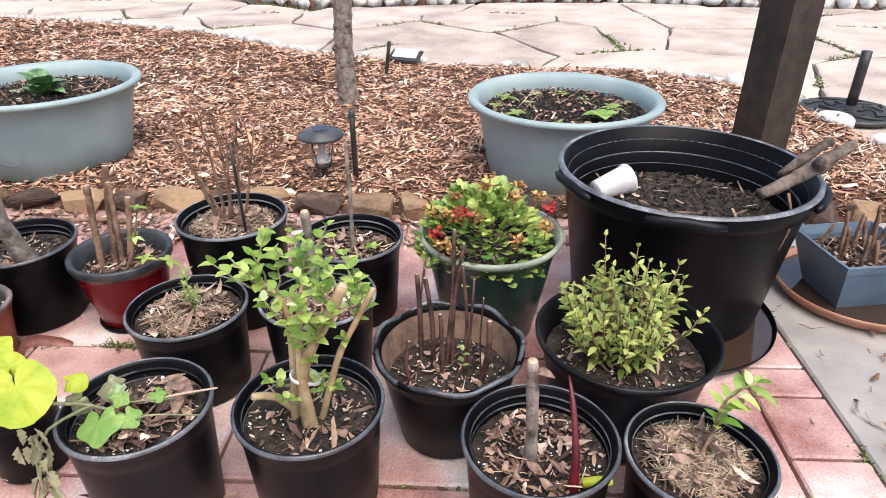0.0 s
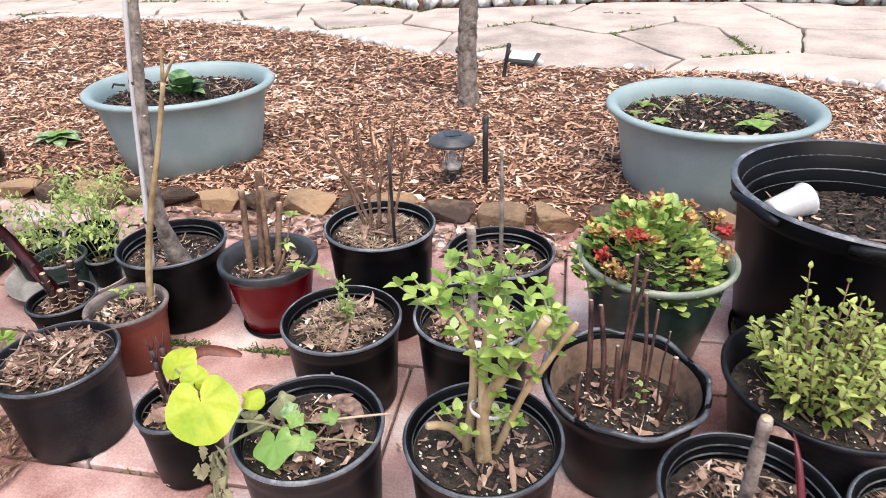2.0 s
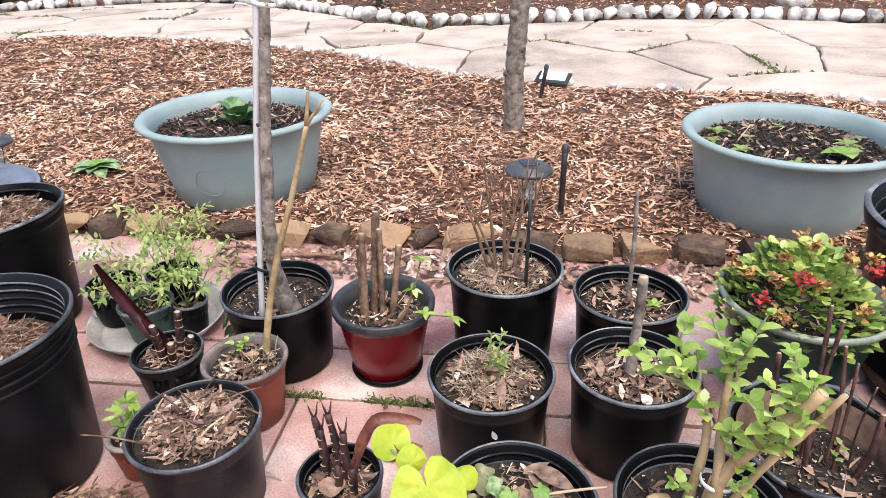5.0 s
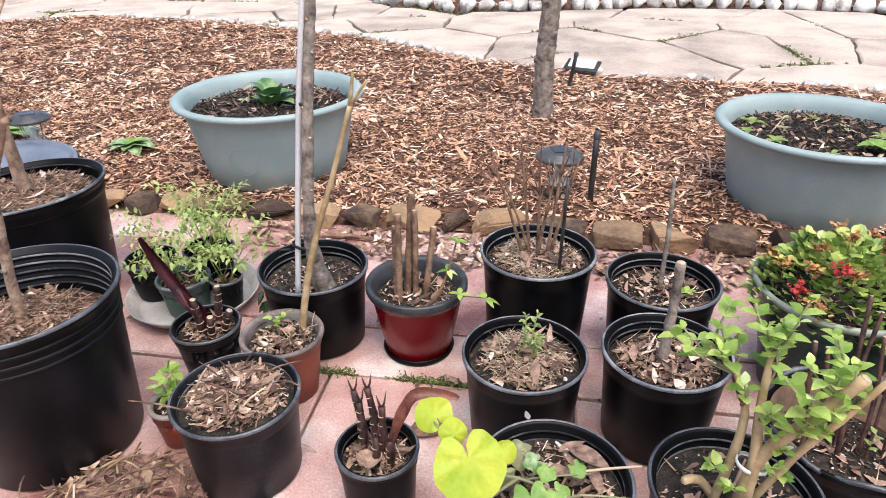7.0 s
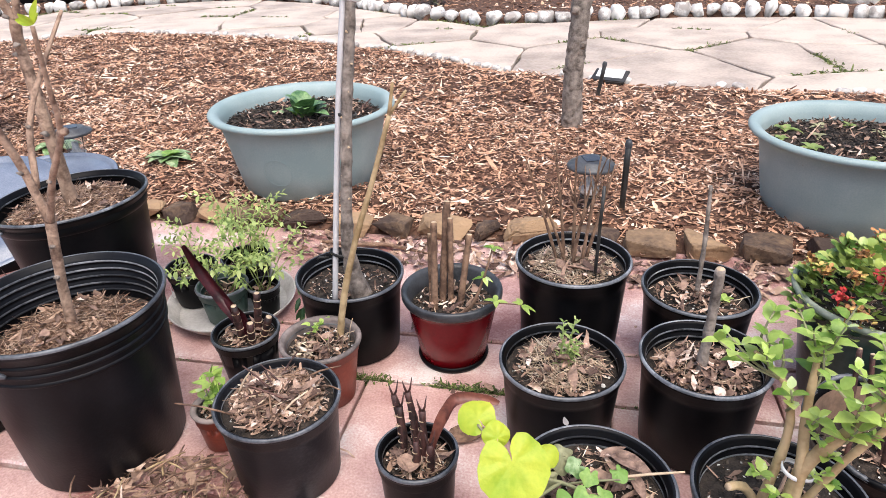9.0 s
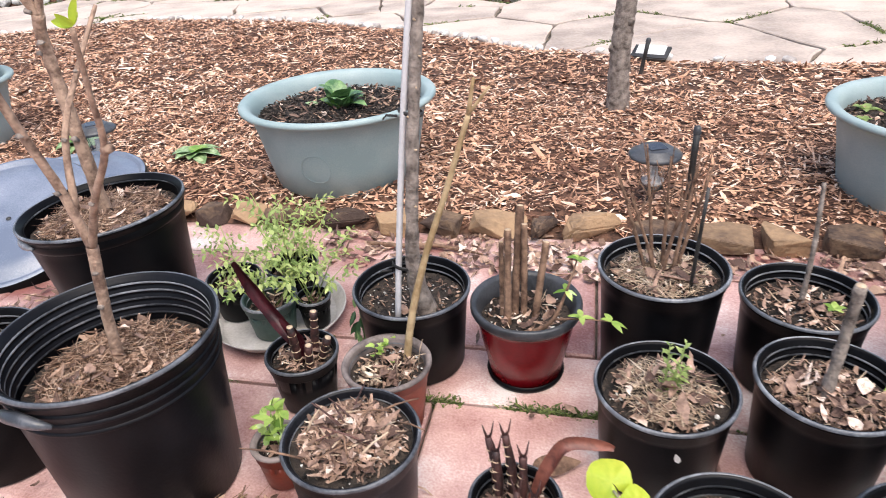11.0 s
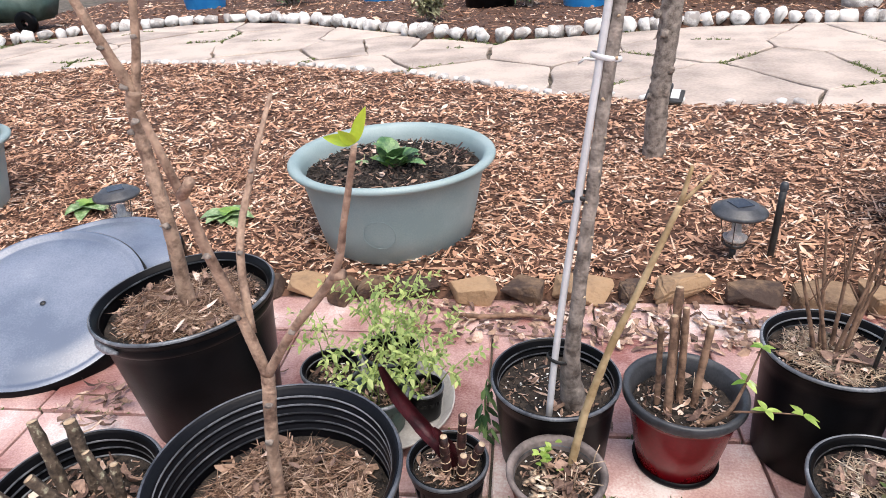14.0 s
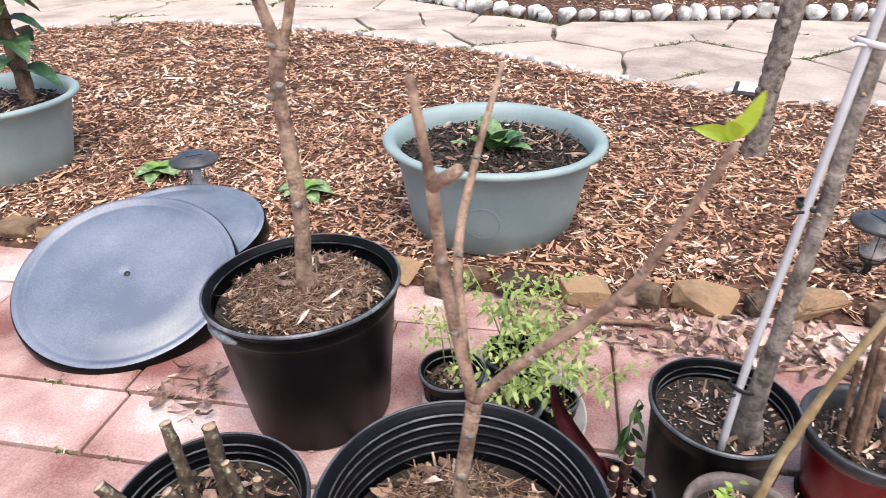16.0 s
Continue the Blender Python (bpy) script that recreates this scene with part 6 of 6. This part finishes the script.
# tree in the bed
tr = thing("young_tree", -0.56, 3.72, 0.03, "slim grey-barked young tree trunk rising from mulch", "tree")
stems(tr, [([(0, 0, -0.05), (0.0, 0.0, 0.05), (-0.005, 0, 0.3), (0.015, 0.0, 0.75), (0.01, 0, 1.2), (0.03, 0, 1.9)], [0.062, 0.056, 0.050, 0.048, 0.045, 0.038])], BARK, "trunk", 0.2, 0.0, 16, "grey bark with knots")
for k, (a, z) in enumerate(((200, 0.32), (310, 0.45), (250, 0.62), (180, 0.70), (340, 0.86), (230, 1.0))):
    bm = rock((0.020, 0.014, 0.020), k)
    for v in bm.verts:
        v.co += Vector((0.047 * math.cos(radians(a)), 0.047 * math.sin(radians(a)), z))
    part("knot", bm, BARK, tr, "dark bark knot")
for k in range(4):
    a = 1.3 + k * 1.57
    stems(tr, [([(0.03, 0, 1.85 - 0.1 * k), (0.03 + 0.25 * math.cos(a), 0.25 * math.sin(a), 2.2), (0.03 + 0.4 * math.cos(a), 0.4 * math.sin(a), 2.7)], [0.022, 0.015, 0.006])], BARK, "limb", 0.2, 0.0, 8)


# round lids leaning on each other
def lid(x, y, z, m, label):
    ob = thing("round_lid", 0, 0, 0, label, "lid", "big round lids")
    ob.matrix_world = m
    R = 0.318
    part("skirt", lathe([(R - 0.010, -0.052), (R + 0.004, -0.052), (R + 0.006, -0.047), (R + 0.001, -0.006), (R - 0.004, -0.0005)], 88, 0.002), BLACK, ob, "dark side of the lid")
    part("plate", lathe([(R - 0.004, -0.0005), (R - 0.012, 0.003), (R - 0.020, 0.002), (R - 0.028, -0.009), (R - 0.038, -0.010), (R - 0.050, 0.002), (R * 0.6, 0.004), (R * 0.15, 0.003), (0.02, 0.003), (0.012, 0.0), (0.001, 0.0)], 88, 0.002), LID, ob, "dusty blue-grey plastic")
    part("hub_dimple", lathe([(0.001, 0.0065), (0.006, 0.006), (0.009, 0.003)], 14), METAL, ob)
    return ob


def plane_pose(c, u, roll=0):
    u = Vector(u).normalized()
    v = u.cross(Vector((0, 0, 1))).normalized()
    n = v.cross(u)
    return Matrix.Translation(c) @ Matrix((v, u, n)).transposed().to_4x4()


lid(0, 0, 0, plane_pose((-2.735, 2.085, 0.145), (-0.10, 0.273, 0.125)), "large round blue-grey lid propped at a slant")
lid(0, 0, 0, plane_pose((-2.80, 2.44, 0.115), (-0.05, 0.30, 0.03)), "large round blue-grey lid lying on edging stones")

# ---- things beyond the path ----
def barrel(x, y, R, H, m, label):
    ob = thing("barrel", x, y, 0.03, label, "barrel", "barrels beyond the path")
    part("drum", lathe([(0.001, 0), (R * 0.9, 0), (R * 0.93, 0.015), (R, H * 0.35), (R * 1.02, H * 0.37), (R, H * 0.39), (R * 1.02, H * 0.7), (R, H), (R - 0.015, H), (R - 0.03, H - 0.2)], 48), m, ob)
    part("soil", soil_disc(R - 0.025, H - 0.12), SOIL, ob)


barrel(-0.49, 9.55, 0.29, 0.55, BRIGHT_BLUE, "bright blue plastic barrel planter on mulch")
barrel(-6.39, 11.0, 0.33, 0.55, BRIGHT_BLUE, "bright blue plastic barrel planter beyond the path")
barrel(-3.50, 11.1, 0.33, 0.55, BRIGHT_BLUE, "bright blue plastic barrel planter among bushes")
barrel(-1.73, 9.85, 0.36, 0.60, BLACK, "large black plastic barrel planter on mulch")
barrel(1.29, 10.05, 0.55, 0.60, BLACK, "wide black plastic planter beyond the path")
barrel(0.4, 10.2, 0.33, 0.55, BLACK, "black plastic planter behind white rocks")


def far_bush(x, y, r, h, seed, m, label, trunk=0.05):
    ob = thing("bush", x, y, 0.0, label, "bush", "bushes beyond the path")
    g = random.Random(seed)
    sl = []
    bm = bmesh.new()
    for k in range(9):
        a = k * 0.7 + g.random()
        top = (r * 0.7 * math.cos(a), r * 0.7 * math.sin(a), h * g.uniform(0.6, 1.0))
        pts = [(0, 0, -0.02), (top[0] * 0.4, top[1] * 0.4, h * 0.4), top]
        sl.append((pts, [trunk * 0.5, trunk * 0.3, 0.006]))
        for q in range(5):
            p = Vector(pts[1]).lerp(Vector(top), q / 4)
            for w in range(9):
                leaf(bm, p + Vector((g.gauss(0, r * 0.2), g.gauss(0, r * 0.2), g.gauss(0, h * 0.1))), (g.uniform(-1, 1), g.uniform(-1, 1), g.uniform(-0.3, 1)), g.uniform(0.06, 0.13), g.uniform(0.03, 0.06), droop=0.4, steps=3)
    stems(ob, sl, BARK, "stem", 0.1, 0, 6)
    part("foliage", bm, m, ob, "scattered leaves", kind="stuff")


for k, (x, y, r, h, m, lab) in enumerate(((-2.38, 8.55, 0.22, 0.5, LEAF_WILT, "gnarled grey-green plant in the far mulch"), (-4.9, 10.9, 0.4, 0.5, LEAF_DARK, "low dark bush beyond the path"), (-1.2, 9.6, 0.30, 0.6, LEAF_DARK, "dark green bush beside a barrel"), (0.3, 9.6, 0.3, 0.6, LEAF_WILT, "grey-green bush beyond the white rocks"), (1.7, 9.3, 0.6, 0.6, LEAF_WILT, "sprawling grey-green bush beyond the path"), (0.75, 9.75, 0.15, 0.5, LEAF_PUMP, "upright light green clump beyond the path"), (3.2, 9.2, 0.6, 0.7, LEAF_DARK, "dark bush beyond the path"))):
    far_bush(x, y, r, h, 90 + k, m, lab)
stump = thing("stone_pillar", 2.45, 8.6, 0.0, "pale rough stone pillar beyond the path", "pillar")
for k in range(4):
    bm = rock((0.20 - 0.015 * k, 0.18 - 0.01 * k, 0.11), 300 + k, 2, 0.35)
    for v in bm.verts:
        v.co.z += 0.09 + 0.18 * k
    part("stone", bm, WHITE_ROCK, stump)
cart = thing("garden_cart", -8.2, 9.15, 0.03, "dark green plastic garden cart with black wheels", "cart")
bm = bmesh.new()
bmesh.ops.create_cube(bm, size=1)
for v in bm.verts:
    k = 1.0 if v.co.z > 0 else 0.78
    v.co = Vector((v.co.x * 1.0 * k, v.co.y * 0.6 * k, v.co.z * 0.35 + 0.32))
bmesh.ops.bevel(bm, geom=bm.edges[:], offset=0.04, segments=3, affect="EDGES")
part("body", bm, DK_GREEN, cart, "dark green plastic body")
for sx in (-0.3, 0.3):
    w = lathe([(0.05, -0.04), (0.13, -0.045), (0.15, -0.03), (0.15, 0.03), (0.13, 0.045), (0.05, 0.04), (0.05, -0.04)], 28)
    for v in w.verts:
        v.co = Vector((v.co.x + sx, v.co.z - 0.33, v.co.y + 0.15))
    part("wheel", w, BLACK, cart, "black wheel")

# ---- litter on the patio ----
tw = thing("twig_pile", -1.335, 1.02, 0.0, "loose heap of dead leaves and twigs on pavers", "twigs")
g = random.Random(71)
for k in range(44):
    a = g.uniform(0, 6.28)
    p = Vector((g.uniform(-0.11, 0.10), g.uniform(-0.13, 0.12), g.uniform(0.02, 0.08)))
    d = Vector((math.cos(a), math.sin(a), g.uniform(-0.05, 0.45))).normalized() * g.uniform(0.05, 0.15)
    part("twig", tube([p, p + d * 0.5 + Vector((g.uniform(-0.02, 0.02), g.uniform(-0.02, 0.02), 0.014)), p + d], [0.0028, 0.0023, 0.0014], 5, 0.2), BARK_YEL if k % 4 == 0 else STICK, tw)
part("leaf_litter", scatter(200, in_disc(0.17, 0.006, 0.02, 0.02), (0.030, 0.010), 0.35, 0.04, 73, 0.35), DRY, tw, "dry brown leaves", kind="stuff", smooth=False)
part("fallen_leaf", dead_leaves(38, in_disc(0.17, 0.008, 0.030, 0.02), (0.040, 0.016), 75, 0.35, 0.8), DRY, tw, "broad dead brown leaves", kind="stuff")
part("dry_needle", scatter(160, in_disc(0.18, 0.008, 0.02, 0.02), (0.075, 0.0032), 0.18, 0.8, 74), STICK, tw, "thin dry twigs", kind="stuff", smooth=False)


def litter(name, n, x0, x1, y0, y1, size, m, seed, label, z=0.004):
    ob = part(name, scatter(n, lambda g, n: np.stack([g.uniform(x0, x1, n), g.uniform(y0, y1, n), g.uniform(z, z + 0.01, n)], 1), size, 0.3, 0.05, seed, 0.35), m, label=label, kind="stuff", smooth=False)
    tagged(ob, label, "litter")


litter("leaf_drift", 420, -1.55, 0.5, 2.12, 2.40, (0.038, 0.017), DRY, 5, "dry brown leaves gathered along the edging stones")
litter("leaf_drift", 90, -2.2, 1.0, 0.9, 2.3, (0.022, 0.009), DRY, 6, "scattered bits of dry leaf on pavers", 0.006)
litter("leaf_drift", 30, -2.5, -2.3, 1.68, 1.9, (0.045, 0.010), DRY, 7, "small drift of dry leaves by a pot", 0.006)
for n, x0, x1, y0, y1, seed, lab in ((330, -1.62, 0.35, 2.14, 2.34, 15, "tan dead leaves heaped along the edging stones"), (15, -2.46, -2.30, 1.68, 1.86, 16, "curled dead leaves lying beside a pot"), (16, -1.0, 0.8, 0.85, 2.0, 17, "single dead leaves scattered on pavers")):
    ob = part("leaf_drift", dead_leaves(n, lambda g, n: np.stack([g.uniform(x0, x1, n), g.uniform(y0, y1, n), g.uniform(0.006, 0.022, n)], 1), (0.042, 0.018), seed, 0.3), DEAD, kind="stuff")
    tagged(ob, lab, "litter")
litter("leaf_drift", 60, 1.0, 1.5, 1.0, 2.3, (0.03, 0.008), STICK, 8, "small dry twigs and seeds on concrete", 0.004)
br = thing("fallen_branch", -1.45, 2.26, 0.012, "bare fallen branch lying beside edging stones", "branch")
part("wood", tube([(0, 0.02, 0), (0.12, 0.0, 0.006), (0.26, 0.015, 0.004), (0.42, -0.02, 0.0)], [0.007, 0.009, 0.008, 0.004], 8, 0.35), STICK, br)
leaf_ob = thing("fallen_leaf", -0.74, 1.36, 0.004, "large dry red-brown leaf lying on a paver", "leaf")
bm = bmesh.new()
leaf(bm, (-0.05, 0, 0.004), (1, 0.3, 0), 0.11, 0.06, droop=-0.05, fold=0.15, steps=7)
part("blade", bm, STICK, leaf_ob)

def tuft(x, y, n, size, seed):
    ob = thing("grass_tuft", x, y, -0.012, "small green and straw-coloured grass tuft in a paver joint", "weed", "grass tufts in the joints")
    g = random.Random(seed)
    for name, m, count in (("blade", MOSS, n), ("dry_blade", STRAW, n // 3)):
        bm = bmesh.new()
        for _ in range(count):
            a = g.uniform(0, 6.28)
            leaf(bm, (g.gauss(0, 0.012), g.gauss(0, 0.004), 0.0), (math.cos(a), 0.5 * math.sin(a), g.uniform(0.3, 1.2)), size * g.uniform(0.5, 1.3), 0.004, droop=0.5, fold=0.3, shape="long", steps=4)
        part(name, bm, m, ob, kind="stuff")


for k, (x, y, n, size) in enumerate(((-2.78, 1.772, 22, 0.035), (-2.58, 1.772, 10, 0.022), (-2.60, 1.545, 24, 0.030), (-2.45, 1.542, 16, 0.024), (-2.34, 1.79, 20, 0.040), (-0.86, 1.548, 18, 0.030), (-0.77, 1.546, 22, 0.045), (-0.68, 1.548, 18, 0.028), (-1.0, 1.549, 12, 0.020), (-1.27, 1.50, 14, 0.022), (1.012, 1.62, 20, 0.025), (1.010, 1.73, 18, 0.022), (1.03, 1.18, 18, 0.035), (-0.30, 1.545, 10, 0.016))):
    tuft(x, y, n, size, 500 + k)

# weeds and moss in the joints
def joint_line(g, n):
    half = n // 2
    a = np.stack([g.uniform(-1.15, -0.60, half), 1.547 + g.normal(0, 0.010, half), g.uniform(-0.012, 0.006, half)], 1)
    b = np.stack([g.uniform(-3.2, 0.85, n), g.choice([0.67, 1.109, 1.546, 1.762, 2.19], n) + g.normal(0, 0.004, n), g.uniform(-0.014, 0.001, n)], 1)
    c = np.stack([1.004 + g.normal(0, 0.008, half), g.uniform(0.9, 2.0, half), g.uniform(-0.014, 0.005, half)], 1)
    p = np.concatenate([a, b, c])
    keep = np.array([noise.noise(Vector((x * 7, y * 7, 2))) > (-0.15 if k < half else 0.12) for k, (x, y, _) in enumerate(p)])
    return p[keep]


mossy = part("joint_moss", scatter(2600, joint_line, (0.011, 0.0045), 0.6, 0.4, 77), MOSS, kind="stuff")
tagged(mossy, "green moss and weeds in paver joints", "moss")
def flag_weed(g, n):
    e = np.array(EDGES)
    p = e[g.integers(0, len(e), n)] + g.normal(0, 0.018, (n, 2))
    return np.stack([p[:, 0], p[:, 1], g.uniform(0.0, 0.03, n)], 1)


tagged(part("weed_growth", scatter(9000, flag_weed, (0.028, 0.009), 0.6, 0.3, 78), MOSS, kind="stuff"), "patches of low green weeds between flagstones", "weeds")

# ---- rocks and pavers ----
g = random.Random(101)
rock_data = {}
for m, n, boxy, bev in ((EDGE_ROCK, 16, 0.55, 0.12), (WHITE_ROCK, 17, 0.75, 0.16)):
    rock_data[m.name] = []
    for k in range(9):
        me = bpy.data.meshes.new("rock")
        bm = hull_rock(n, 400 + k, boxy, bev)
        bm.to_mesh(me)
        bm.free()
        if m is WHITE_ROCK:
            me.polygons.foreach_set("use_smooth", [True] * len(me.polygons))
        me.materials.append(m)
        rock_data[m.name].append(me)


def lay_rock(name, x, y, z, sx, sy, sz, m, label, group, rz):
    ob = new(name, rock_data[m.name][g.randrange(9)])
    ob.matrix_world = pose(x, y, z, 0, 0, rz) @ Matrix.Diagonal((sx, sy, sz, 1))
    return tagged(ob, label, "rock", group)


x = -4.6
while x < 1.9:
    w = g.uniform(0.055, 0.115)
    lay_rock("edging_stone", x + w, 2.405 + g.uniform(-0.02, 0.02) + (0.05 if x < -2.4 else 0), 0.030, w, g.uniform(0.055, 0.085), g.uniform(0.038, 0.060), EDGE_ROCK, "rough brown sandstone block edging the mulch", "edging stones", g.uniform(-15, 15))
    x += 2 * w + g.uniform(-0.005, 0.02)
x = -9.0
while x < 6.5:
    w = g.uniform(0.07, 0.125)
    slope = (along(BACK, x + 0.1) - along(BACK, x - 0.1)) / 0.2
    lay_rock("white_rock", x, along(BACK, x) + g.uniform(-0.03, 0.03), 0.06, w, g.uniform(0.07, 0.11), g.uniform(0.07, 0.115), WHITE_ROCK, "rounded white limestone rock bordering the path", "white border rocks", math.degrees(math.atan(slope)) + g.uniform(-30, 30))
    x += 1.85 * w / math.sqrt(1 + slope * slope)
x = -7.5
while x < 3.0:
    w = g.uniform(0.03, 0.058) if x < 1.7 else g.uniform(0.06, 0.11)
    slope = (along(FRONT, x + 0.1) - along(FRONT, x - 0.1)) / 0.2
    if g.random() < (0.95 if (x < -0.9 or x > 1.6) else 0.3):
        lay_rock("white_pebble", x, along(FRONT, x) + g.uniform(-0.03, 0.02), 0.04, w, w * g.uniform(0.7, 1), w * 0.6, WHITE_ROCK, "small white stone at the edge of the mulch", "white edging pebbles", g.uniform(0, 180))
    x += 2 * w / math.sqrt(1 + slope * slope) + g.uniform(0.0, 0.03)

paver_meshes = {}
def paver_mesh(w, d):
    key = (round(w, 3), round(d, 3))
    if key not in paver_meshes:
        bm = bmesh.new()
        bmesh.ops.create_cube(bm, size=1)
        for v in bm.verts:
            v.co = Vector((v.co.x * w, v.co.y * d, v.co.z * 0.04 - 0.02))
        bmesh.ops.bevel(bm, geom=bm.edges[:], offset=0.005, segments=1, affect="EDGES")
        me = bpy.data.meshes.new("paver")
        bm.to_mesh(me)
        bm.free()
        me.materials.append(PAVER)
        paver_meshes[key] = me
    return paver_meshes[key]


# each course: near edge, far edge, where one of its cross joints lies
COURSES = [(-2.9, -2.25, 0.0), (-2.25, -1.63, 0.3), (-1.63, -1.07, 0.1), (-1.07, -0.63, 0.4), (-0.63, -0.20, 0.0), (-0.20, 0.23, -0.20), (0.23, 0.67, -0.42), (0.67, 1.109, -0.09), (1.109, 1.546, -0.404), (1.546, 1.762, -1.27), (1.762, 2.190, -1.293), (2.190, 2.42, -0.97)]
for y0, y1, joint in COURSES:
    for i in range(-10, 4):
        x0 = max(joint + 0.64 * i, -5.0)
        x1 = min(joint + 0.64 * (i + 1), 0.838)
        if x1 - x0 < 0.06:
            continue
        ob = new("paver", paver_mesh(x1 - x0 - 0.008, y1 - y0 - 0.011))
        ob.matrix_world = pose((x0 + x1) / 2, (y0 + y1) / 2, g.uniform(-0.003, 0.001), g.uniform(-0.4, 0.4), g.uniform(-0.3, 0.3), g.uniform(-0.3, 0.3))
        ob.parent = patio
y = -2.9
while y < 2.4:
    ln = (0.2, 0.2, 0.11)[int(abs(y) * 10) % 3]
    ob = new("paver", paver_mesh(0.165, ln - 0.009))
    ob.matrix_world = pose(0.925, y + ln / 2, g.uniform(-0.003, 0.001), g.uniform(-0.4, 0.4), 0, g.uniform(-0.5, 0.5))
    ob.parent = patio
    y += ln
